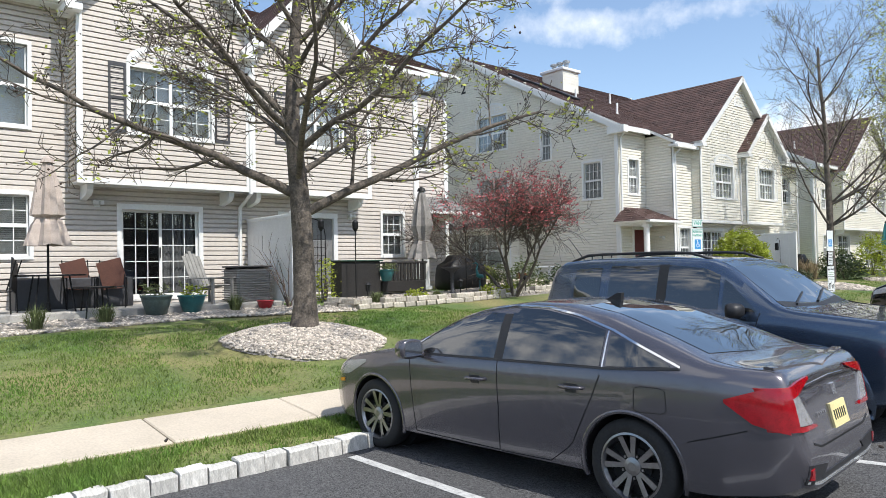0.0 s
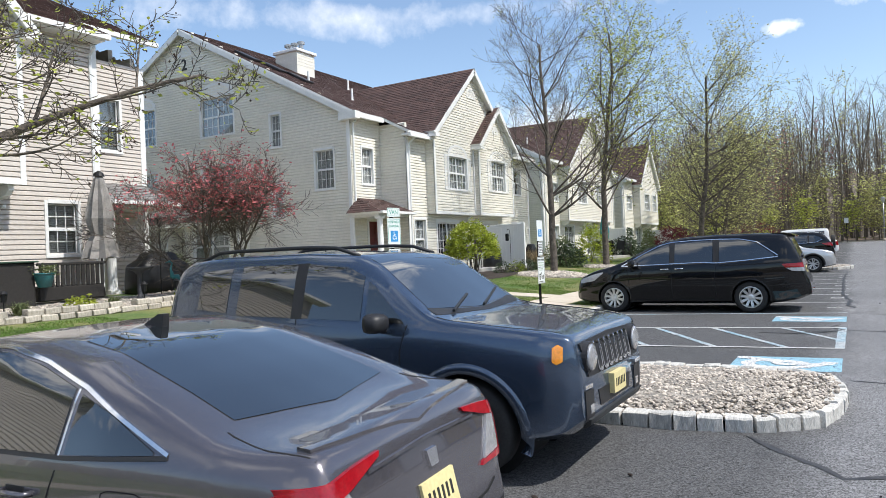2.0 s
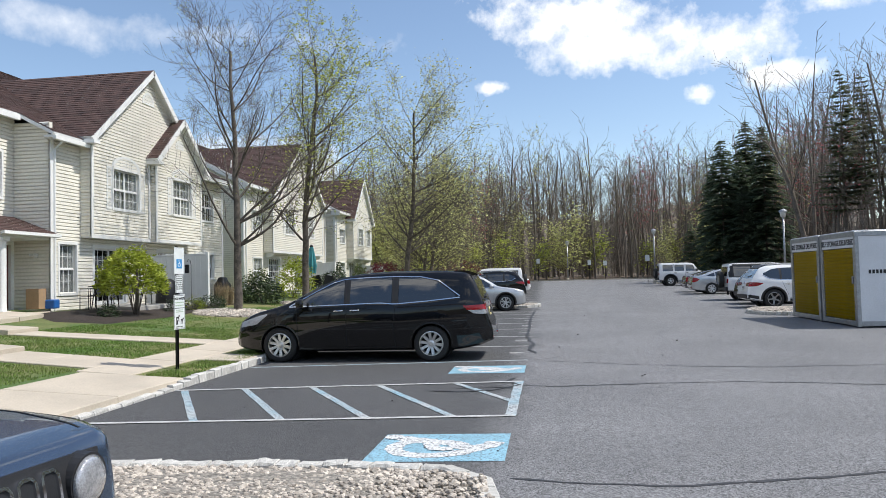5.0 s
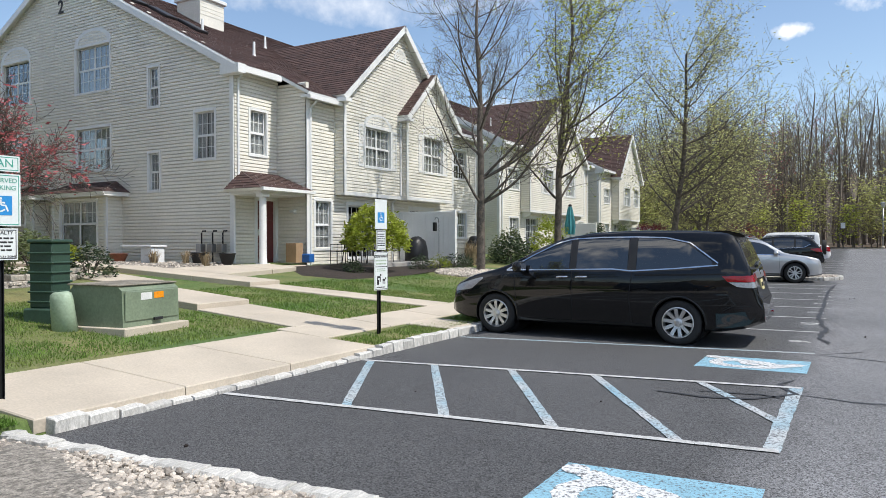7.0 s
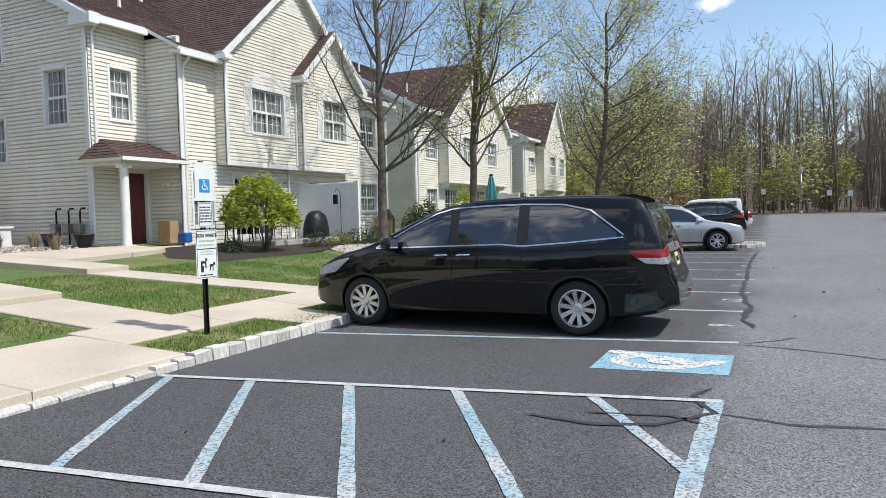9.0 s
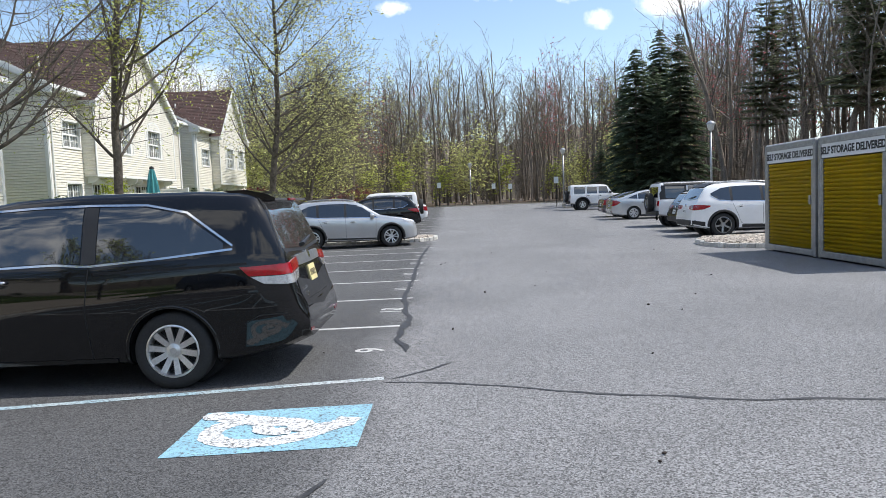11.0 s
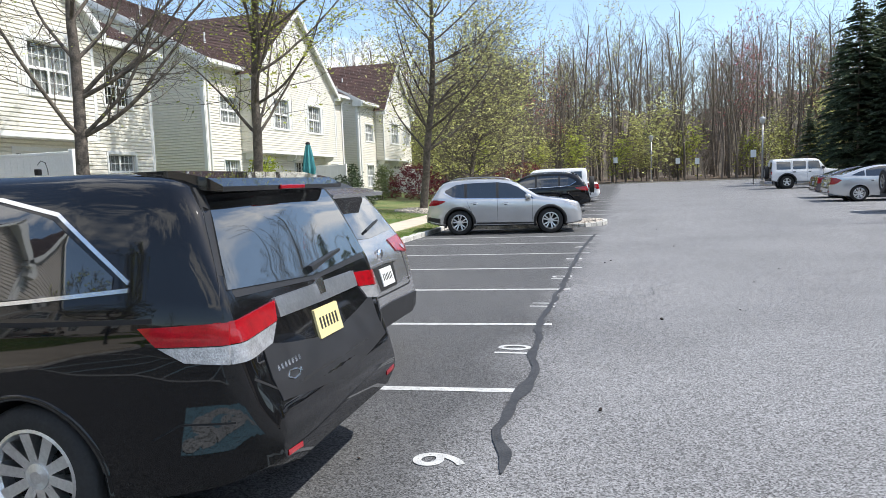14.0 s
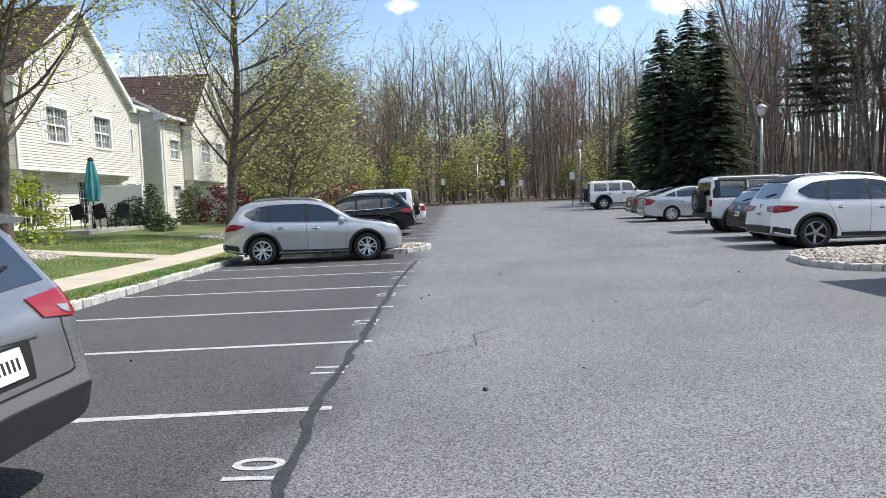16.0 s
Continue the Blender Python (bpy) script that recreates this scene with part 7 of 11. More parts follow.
def suv(m, label, mat, L=4.6, H=1.67, half=0.92, R=0.36, wb=2.70, front=0.90, rim_mat=None, spokes=5, split=True, clad=None, plate=PLATE_WHITE, rear_rake=0.42, name="suv", lamp_z=0.98, rails=True, wide_lamp=0.34, fine=False, glass_end=4.02):
    kx, kz = L / 4.6, H / 1.67
    r = rear_rake
    top = scaled([(0, 0.55), (0.03, 0.78), (0.12, 0.90), (0.5, 0.99), (1.05, 1.07), (1.28, 1.12), (1.85, 1.50), (2.1, 1.60), (2.6, 1.66), (3.2, 1.67), (3.9, 1.63), (4.46 - r, 1.58), (4.50 - r * 0.85, 1.52), (4.44, 1.08), (4.52, 0.95), (4.55, 0.80), (4.6, 0.70), (4.6, 0.55)], kx, kz)
    belt = scaled([(0, 0.70), (0.5, 0.92), (1.3, 1.02), (3.3, 1.08), (4.2, 1.14), (4.6, 1.05)], kx, kz)
    plan = [(0, half - 0.26), (0.10, half - 0.12), (0.35, half - 0.03), (0.9, half), (L - 0.9, half), (L - 0.4, half - 0.035), (L - 0.12, half - 0.10), (L, half - 0.20)]
    bot = [(0, 0.30), (0.3, 0.24), (0.6, 0.22), (L - 0.7, 0.24), (L - 0.3, 0.30), (L, 0.38)]
    c = Car(name, m, label, mat, L, half, top, belt, plan, bot, front, front + wb, R, 0.36, R - 0.115, spokes, rim_mat, split, 0.055, clad)

    def X(*pts):
        return [(x * kx, z * kz) for x, z in pts]
    ge = glass_end
    c.both(c.patch, "side_window", "side", X((1.42, 1.06), (1.85, 1.38), (2.1, 1.49), (2.42, 1.535)), X((1.42, 1.045), (2.42, 1.075)), CAR_GLASS)
    c.both(c.patch, "side_window", "side", X((2.50, 1.54), (3.0, 1.545), (3.36, 1.53)), X((2.50, 1.078), (3.36, 1.10)), CAR_GLASS)
    c.both(c.patch, "side_window", "side", X((3.44, 1.525), (3.7, 1.49), (ge, 1.34)), X((3.44, 1.105), (3.8, 1.14), (ge, 1.28)), CAR_GLASS)
    c.both(c.patch, "pillar", "side", X((2.42, 1.54), (2.50, 1.545)), X((2.42, 1.07), (2.50, 1.07)), BLACK_PLASTIC, 0.004, 2, 6)
    c.both(c.patch, "pillar", "side", X((3.36, 1.53), (3.44, 1.53)), X((3.36, 1.095), (3.44, 1.095)), BLACK_PLASTIC, 0.004, 2, 6)
    c.patch("windscreen", "top", [(1.98 * kx, -half + 0.36), (2.04 * kx, 0), (1.98 * kx, half - 0.36)], [(1.32 * kx, -half + 0.22), (1.18 * kx, 0), (1.32 * kx, half - 0.22)], CAR_GLASS, 0.004, 16, 8)
    zt, zl = 1.485 * kz, 1.17 * kz
    c.patch("rear_window", "rear", [(-half + 0.33, zt), (0, zt + 0.03), (half - 0.33, zt)], [(-half + 0.24, zl), (0, zl - 0.035), (half - 0.24, zl)], CAR_GLASS, 0.006, 16, 8)
    c.patch("roof_spoiler", "top", [((4.30 - r) * kx, -half + 0.36), ((4.28 - r) * kx, 0), ((4.30 - r) * kx, half - 0.36)], [((4.55 - r) * kx, -half + 0.38), ((4.57 - r) * kx, 0), ((4.55 - r) * kx, half - 0.38)], mat if not clad else BLACK_PLASTIC, 0.035, 14, 3)
    c.both(c.strip, "window_trim", "side", X((1.36, 1.035), (2.45, 1.058), (3.4, 1.085), (3.8, 1.12), (ge + 0.04, 1.27)), 0.016, CHROME, 0.006, 36)
    for line in (((1.45, 0.36), (1.42, 1.03)), ((2.46, 0.36), (2.46, 1.06)), ((2.46, 0.36), (3.1, 0.38), (3.28, 0.8), (3.40, 1.08))):
        c.both(c.strip, "door_seam", "side", X(*line), 0.008, SEAM, 0.0015, 16)
    c.mirror(1.58 * kx, 1.08 * kz, mat)
    c.handle(2.22 * kx, 0.90 * kz, mat)
    c.handle(3.14 * kx, 0.93 * kz, mat)
    z = lamp_z * kz
    for s, how in ((-1, "left"), (1, "right")):
        c.patch("tail_lamp", how, [(L - 0.60, z + 0.05), (L - 0.35, z + 0.08), (L - 0.1, z + 0.09)], [(L - 0.56, z + 0.01), (L - 0.35, z - 0.07), (L - 0.1, z - 0.09)], LAMP_RED, 0.010, 10, 5)
        c.patch("tail_lamp", "rear", [(s * (half - 0.11), z + 0.09), (s * wide_lamp, z + 0.06)], [(s * (half - 0.11), z - 0.09), (s * (wide_lamp + 0.06), z - 0.05)], LAMP_RED, 0.012, 8, 4)
        c.patch("reverse_lamp", "rear", [(s * (half - 0.2), z - 0.01), (s * (wide_lamp + 0.22), z)], [(s * (half - 0.22), z - 0.06), (s * (wide_lamp + 0.24), z - 0.035)], LAMP_CLEAR, 0.017, 6, 3)
        c.patch("headlamp", how, X((0.12, 0.86), (0.55, 0.94)), X((0.12, 0.76), (0.50, 0.86)), LAMP_CLEAR, 0.006, 8, 4)
        c.patch("headlamp", "front", [(s * 0.72, 0.86 * kz), (s * 0.45, 0.85 * kz)], [(s * 0.72, 0.77 * kz), (s * 0.45, 0.80 * kz)], LAMP_CLEAR, 0.008, 6, 3)
        c.both(c.patch, "sill", "side", X((1.35, 0.34), (3.1, 0.36)), X((1.35, 0.25), (3.1, 0.27)), clad or BLACK_PLASTIC, 0.008, 12, 2) if s == -1 else None
    c.patch("rear_bumper", "rear", [(-half + 0.12, 0.56), (0, 0.58), (half - 0.12, 0.56)], [(-half + 0.2, 0.39), (0, 0.39), (half - 0.2, 0.39)], clad or BLACK_PLASTIC, 0.02, 16, 4)
    c.both(c.patch, "rear_bumper", "side", [(L - 0.42, 0.50), (L - 0.03, 0.56)], [(L - 0.42, 0.32), (L - 0.03, 0.39)], clad or BLACK_PLASTIC, 0.01, 6, 3)
    c.patch("grille", "front", [(-0.42, 0.82 * kz), (0.42, 0.82 * kz)], [(-0.38, 0.62 * kz), (0.38, 0.62 * kz)], BLACK_PLASTIC, 0.008, 10, 4)
    c.patch("front_bumper", "front", [(-0.66, 0.50), (0.66, 0.50)], [(-0.6, 0.33), (0.6, 0.33)], BLACK_PLASTIC, 0.01, 12, 3)
    c.plate("rear", 0.0, 0.80 * kz, plate)
    bm = bmesh.new()
    y = 0.0
    h, _ = c.cast("rear", 0.0, 0.985 * kz)
    if h:
        tube(bm, [(h.x - 0.01, 0, h.z), (h.x + 0.02, 0, h.z)], 0.055, 14)
        part("badge", bm, CHROME, c.t, smooth=True)
    h1, _ = c.cast("rear", -0.02, zl + 0.03)
    h2, _ = c.cast("rear", 0.42, zl + 0.10)
    if h1 and h2:
        bm = bmesh.new()
        tube(bm, [h1 + Vector((0.03, 0, 0)), h2 + Vector((0.025, 0, 0))], 0.013, 6)
        part("wiper", bm, BLACK_PLASTIC, c.t)
    if rails:
        c.rails(2.0 * kx, 3.9 * kx, half - 0.33, STEEL)
    return c


def minivan(m, label, mat):
    L, half, H = 5.15, 1.0, 1.74
    top = [(0, 0.45), (0.03, 0.70), (0.15, 0.84), (0.5, 0.98), (0.95, 1.09), (1.2, 1.18), (1.75, 1.47), (2.15, 1.63), (2.6, 1.71), (3.2, 1.74), (4.2, 1.73), (4.62, 1.70), (4.74, 1.66), (4.78, 1.60), (4.93, 1.22), (5.0, 1.08), (5.03, 0.9), (5.07, 0.74), (5.14, 0.68), (5.15, 0.6), (5.15, 0.5)]
    belt = [(0, 0.62), (0.6, 0.90), (1.2, 1.05), (2.2, 1.09), (3.1, 1.10), (3.3, 1.08), (4.6, 1.17), (5.15, 1.12)]
    plan = [(0, 0.66), (0.1, 0.82), (0.35, 0.93), (0.9, 0.99), (1.5, 1.0), (4.2, 1.0), (4.7, 0.965), (4.95, 0.90), (5.1, 0.82), (5.15, 0.76)]
    bot = [(0, 0.28), (0.3, 0.22), (0.6, 0.19), (4.5, 0.21), (4.9, 0.28), (5.15, 0.38)]
    c = Car("minivan", m, label, mat, L, half, top, belt, plan, bot, 0.98, 3.98, 0.338, 0.30, 0.235, 10, ALLOY, False, 0.05, fat=0.95)
    c.both(c.patch, "side_window", "side", [(1.28, 1.105), (1.75, 1.36), (2.1, 1.52), (2.28, 1.57)], [(1.28, 1.09), (2.28, 1.12)], CAR_GLASS)
    c.both(c.patch, "side_window", "side", [(2.40, 1.585), (2.8, 1.60), (3.22, 1.605)], [(2.40, 1.125), (3.0, 1.14), (3.22, 1.125)], CAR_GLASS)
    c.both(c.patch, "side_window", "side", [(3.36, 1.605), (3.75, 1.595), (4.1, 1.52), (4.46, 1.26)], [(3.36, 1.12), (4.46, 1.20)], CAR_GLASS)
    c.both(c.strip, "window_trim", "side", [(1.18, 1.08), (1.7, 1.36), (2.05, 1.53), (2.3, 1.595), (2.8, 1.62), (3.3, 1.625), (3.78, 1.612), (4.14, 1.535), (4.54, 1.235)], 0.018, CHROME, 0.007, 50)
    c.both(c.strip, "window_trim", "side", [(1.18, 1.075), (2.3, 1.105), (3.0, 1.125), (3.28, 1.10), (3.9, 1.145), (4.54, 1.205)], 0.018, CHROME, 0.007, 44)
    c.both(c.patch, "pillar", "side", [(2.29, 1.58), (2.40, 1.59)], [(2.29, 1.12), (2.40, 1.12)], BLACK_PLASTIC, 0.004, 2, 6)
    c.both(c.patch, "pillar", "side", [(3.23, 1.605), (3.35, 1.605)], [(3.23, 1.12), (3.35, 1.12)], BLACK_PLASTIC, 0.004, 2, 6)
    c.both(c.strip, "slider_rail", "side", [(3.34, 1.035), (4.66, 1.075)], 0.022, SEAM, 0.002, 24)
    for line in (((1.38, 0.28), (1.32, 1.08)), ((2.33, 0.26), (2.33, 1.11)), ((3.29, 0.26), (3.25, 0.7), (3.30, 1.1), (3.32, 1.62)), ((1.38, 0.28), (3.28, 0.27)), ((4.62, 0.55), (4.75, 0.62), (4.98, 0.62))):
        c.both(c.strip, "door_seam", "side", line, 0.009, SEAM, 0.0015, 24)
    c.both(c.patch, "sill", "side", [(1.45, 0.29), (3.5, 0.29)], [(1.45, 0.22), (3.5, 0.22)], mat, 0.012, 12, 2)
    c.patch("windscreen", "top", [(2.16, -0.62), (2.24, 0.0), (2.16, 0.62)], [(1.25, -0.80), (1.02, 0.0), (1.25, 0.80)], CAR_GLASS, 0.004, 16, 8)
    c.patch("window_surround", "rear", [(-0.70, 1.635), (0, 1.645), (0.70, 1.635)], [(-0.865, 1.155), (0, 1.12), (0.865, 1.155)], BLACK_PLASTIC, 0.004, 18, 8)
    c.patch("rear_window", "rear", [(-0.66, 1.60), (0, 1.615), (0.66, 1.60)], [(-0.82, 1.19), (0, 1.145), (0.82, 1.19)], CAR_GLASS, 0.009, 18, 8)
    bm = bmesh.new()
    prism(bm, [(4.40, 1.715), (4.62, 1.715), (4.80, 1.675), (4.875, 1.635), (4.87, 1.612), (4.78, 1.62), (4.66, 1.64)], "y", -0.68, 0.68)
    bmesh.ops.recalc_face_normals(bm, faces=bm.faces)
    part("roof_spoiler", bm, mat, c.t)
    part("high_stop_lamp", boxed(4.86, 4.884, -0.14, 0.14, 1.613, 1.636, 0.004), LAMP_RED, c.t)
    for s, how in ((-1, "left"), (1, "right")):
        c.patch("tail_lamp", how, [(4.60, 1.045), (4.98, 1.06)], [(4.68, 0.965), (4.98, 0.965)], LAMP_RED, 0.010, 8, 4)
        c.patch("tail_lamp_lower", how, [(4.69, 0.96), (4.98, 0.96)], [(4.80, 0.895), (4.98, 0.88)], LAMP_CLEAR, 0.010, 8, 3)
        c.patch("tail_lamp", "rear", [(s * 0.895, 1.06), (s * 0.50, 1.09)], [(s * 0.895, 0.965), (s * 0.53, 1.0)], LAMP_RED, 0.012, 10, 4)
        c.patch("tail_lamp_lower", "rear", [(s * 0.895, 0.96), (s * 0.54, 0.995)], [(s * 0.88, 0.88), (s * 0.62, 0.915)], LAMP_CLEAR, 0.012, 8, 3)
        c.patch("headlamp", how, [(0.12, 0.78), (0.50, 0.90), (0.72, 0.95)], [(0.12, 0.68), (0.5, 0.74), (0.72, 0.92)], LAMP_CLEAR, 0.006, 10, 4)
        c.patch("reflector", "rear", [(s * 0.74, 0.46), (s * 0.60, 0.45)], [(s * 0.74, 0.435), (s * 0.60, 0.425)], LAMP_RED, 0.004, 4, 1)
    c.patch("chrome_bar", "rear", [(-0.50, 1.10), (0, 1.10), (0.50, 1.10)], [(-0.50, 1.01), (0, 1.005), (0.50, 1.01)], ALLOY, 0.018, 16, 2)
    c.patch("bumper_step", "top", [(5.03, -0.70), (5.06, 0), (5.03, 0.70)], [(5.12, -0.70), (5.145, 0), (5.12, 0.70)], BLACK_PLASTIC, 0.012, 18, 2)
    c.plate("rear", 0.0, 0.90, PLATE_YELLOW)
    c.strip("tailgate_seam", "rear", [(-0.82, 0.80), (-0.66, 0.70), (0.66, 0.70), (0.82, 0.80)], 0.012, SEAM, 0.003, 24)
    c.patch("badge", "rear", [(-0.05, 1.125), (0.05, 1.125)], [(-0.038, 1.045), (0.038, 1.045)], CHROME, 0.024, 4, 3)
    for i in range(7):
        c.strip("name_badge", "rear", [(-0.64 + i * 0.035, 0.80), (-0.622 + i * 0.035, 0.80)], 0.024, CHROME, 0.01, 2)
    c.strip("fish_badge", "rear", [(-0.58, 0.745), (-0.54, 0.765), (-0.48, 0.76), (-0.44, 0.74)], 0.007, CHROME, 0.01, 10)
    c.strip("fish_badge", "rear", [(-0.58, 0.745), (-0.54, 0.728), (-0.48, 0.732), (-0.44, 0.755)], 0.007, CHROME, 0.01, 10)
    h1, _ = c.cast("rear", -0.05, 1.20)
    h2, _ = c.cast("rear", 0.40, 1.24)
    bm = bmesh.new()
    tube(bm, [h1 + Vector((0.03, 0, -0.02)), h2 + Vector((0.03, 0, 0))], [0.022, 0.012], 6)
    part("wiper", bm, BLACK_PLASTIC, c.t)
    c.mirror(1.50, 1.12, mat, 1.1)
    c.handle(2.18, 0.98, CHROME)
    c.handle(2.50, 0.985, CHROME)
    return c


def boxy_suv(m, label, mat):
    """The small upright off-roader with a seven-slot front."""
    L, half = 4.24, 0.91
    top = [(0, 0.60), (0.015, 0.955), (0.05, 1.015), (0.2, 1.055), (1.0, 1.13), (1.16, 1.17), (1.70, 1.57), (1.92, 1.655), (2.5, 1.69), (3.5, 1.685), (3.92, 1.65), (4.05, 1.58), (4.16, 1.15), (4.2, 1.0), (4.24, 0.75), (4.24, 0.6)]
    belt = [(0, 0.95), (0.4, 1.02), (1.2, 1.08), (4.0, 1.12), (4.24, 1.0)]
    plan = [(0, 0.74), (0.06, 0.82), (0.25, 0.885), (0.8, 0.91), (3.7, 0.91), (4.05, 0.88), (4.24, 0.80)]
    bot = [(0, 0.42), (0.1, 0.32), (0.45, 0.25), (3.8, 0.26), (4.24, 0.40)]
    c = Car("suv", m, label, mat, L, half, top, belt, plan, bot, 0.83, 3.40, 0.345, 0.26, 0.225, 5, ALLOY, True, 0.075, mat)
    c.both(c.patch, "side_window", "side", [(1.36, 1.115), (1.68, 1.41), (1.72, 1.43)], [(1.36, 1.105), (1.72, 1.12)], CAR_GLASS, 0.005, 6, 5)
    c.both(c.patch, "side_window", "side", [(1.77, 1.47), (1.95, 1.545), (2.38, 1.585)], [(1.77, 1.12), (2.38, 1.135)], CAR_GLASS)
    c.both(c.patch, "side_window", "side", [(2.50, 1.585), (3.15, 1.58)], [(2.50, 1.137), (3.15, 1.15)], CAR_GLASS)
    c.both(c.patch, "side_window", "side", [(3.28, 1.565), (3.66, 1.54)], [(3.28, 1.17), (3.66, 1.20)], CAR_GLASS)
    c.both(c.patch, "pillar", "side", [(2.38, 1.59), (2.50, 1.59)], [(2.38, 1.13), (2.50, 1.13)], BLACK_PLASTIC, 0.004, 2, 6)
    c.patch("windscreen", "top", [(1.84, -0.60), (1.88, 0.0), (1.84, 0.60)], [(1.22, -0.72), (1.14, 0.0), (1.22, 0.72)], CAR_GLASS, 0.004, 16, 8)
    c.patch("cowl", "top", [(1.22, -0.74), (1.12, 0), (1.22, 0.74)], [(1.13, -0.74), (1.05, 0), (1.13, 0.74)], BLACK_PLASTIC, 0.003, 14, 2)
    c.wiper([(1.13, -0.05), (1.22, -0.35), (1.30, -0.62)])
    c.wiper([(1.12, 0.50), (1.2, 0.25), (1.27, 0.0)])
    for line in (((1.40, 0.40), (1.38, 0.9), (1.32, 1.10)), ((2.44, 0.38), (2.44, 1.13)), ((2.44, 0.38), (2.98, 0.4), (3.1, 0.8), (3.2, 1.14)), ((1.40, 0.40), (2.44, 0.38))):
        c.both(c.strip, "door_seam", "side", line, 0.009, SEAM, 0.0015, 20)
    c.strip("bonnet_seam", "top", [(0.14, -0.70), (0.5, -0.79), (1.1, -0.80)], 0.010, SEAM, 0.002, 24)
    c.strip("bonnet_seam", "top", [(0.14, 0.70), (0.5, 0.79), (1.1, 0.80)], 0.010, SEAM, 0.002, 24)
    c.both(c.patch, "sill", "side", [(1.3, 0.42), (2.9, 0.42)], [(1.3, 0.28), (2.9, 0.28)], mat, 0.012, 12, 2)
    # Front: dark panel with seven slots, round lamps, bumper.
    c.patch("grille_panel", "front", [(-0.67, 0.965), (0, 0.985), (0.67, 0.965)], [(-0.62, 0.73), (0, 0.715), (0.62, 0.73)], BLACK_PLASTIC, 0.012, 18, 4)
    for i in range(7):
        y = -0.36 + i * 0.12
        c.strip("grille_slot", "front", [(y - 0.043, 0.755), (y - 0.043, 0.925), (y - 0.03, 0.945), (y + 0.03, 0.945), (y + 0.043, 0.925), (y + 0.043, 0.755), (y + 0.03, 0.74), (y - 0.03, 0.74), (y - 0.043, 0.755)], 0.014, CHROME, 0.022, 24)
    for s, how in ((-1, "left"), (1, "right")):
        h, _ = c.cast("front", s * 0.555, 0.855)
        bm = bmesh.new()
        tube(bm, [(h.x + 0.03, s * 0.555, 0.855), (h.x - 0.03, s * 0.555, 0.855)], [0.118, 0.112], 24)
        part("headlamp_bezel", bm, BLACK_PLASTIC, c.t, smooth=False)
        bm = bmesh.new()
        rings = []
        for r, x in ((0.103, -0.032), (0.085, -0.046), (0.05, -0.056), (0.001, -0.06)):
            rings.append([(h.x + x, s * 0.555 + r * math.cos(a), 0.855 + r * math.sin(a)) for a in (2 * math.pi * k / 20 for k in range(20))])
        ring_loft(bm, rings)
        part("headlamp", bm, LAMP_CLEAR, c.t, smooth=True)
        c.patch("turn_lamp", how, [(0.10, 0.955), (0.135, 0.975), (0.165, 0.955)], [(0.10, 0.86), (0.135, 0.84), (0.165, 0.86)], LAMP_AMBER, 0.014, 8, 6)
        c.patch("fog_lamp_bezel", "front", [(s * 0.70, 0.64), (s * 0.52, 0.63)], [(s * 0.68, 0.42), (s * 0.52, 0.44)], BLACK_PLASTIC, 0.008, 6, 6)
        c.strip("running_lamp", "front", [(s * 0.70, 0.665), (s * 0.55, 0.66)], 0.028, LAMP_CLEAR, 0.012, 6)
        c.patch("fog_lamp", "front", [(s * 0.61, 0.53), (s * 0.54, 0.53)], [(s * 0.61, 0.47), (s * 0.54, 0.47)], LAMP_CLEAR, 0.014, 6, 4)
        c.patch("tail_lamp", "rear", [(s * 0.78, 1.08), (s * 0.56, 1.08)], [(s * 0.78, 0.86), (s * 0.56, 0.86)], LAMP_RED, 0.02, 5, 5)
    c.patch("front_lip", "front", [(-0.66, 0.44), (0.66, 0.44)], [(-0.6, 0.36), (0.6, 0.36)], CLAD, 0.03, 14, 2)
    c.patch("lower_grille", "front", [(-0.40, 0.60), (0.40, 0.60)], [(-0.36, 0.48), (0.36, 0.48)], BLACK_PLASTIC, 0.006, 10, 3)
    c.plate("front", 0.0, 0.60, PLATE_YELLOW, deep=0.045)
    c.plate("rear", 0.0, 0.80, PLATE_YELLOW)
    c.mirror(1.52, 1.10, BLACK_PLASTIC, 0.88)
    c.handle(2.24, 0.96, BLACK_PLASTIC)
    c.handle(3.02, 0.98, BLACK_PLASTIC)
    c.rails(1.95, 3.85, 0.60, BLACK_PLASTIC)
    bm = bmesh.new()
    tube(bm, [(3.9, 0.3, 1.66), (4.15, 0.3, 1.95)], [0.008, 0.004], 5)
    part("antenna", bm, BLACK_PLASTIC, c.t)
    for i in range(4):
        c.strip("name_badge", "top", [(0.10, 0.08 - i * 0.05), (0.10, 0.105 - i * 0.05)], 0.03, CHROME, 0.004, 2)
    return c


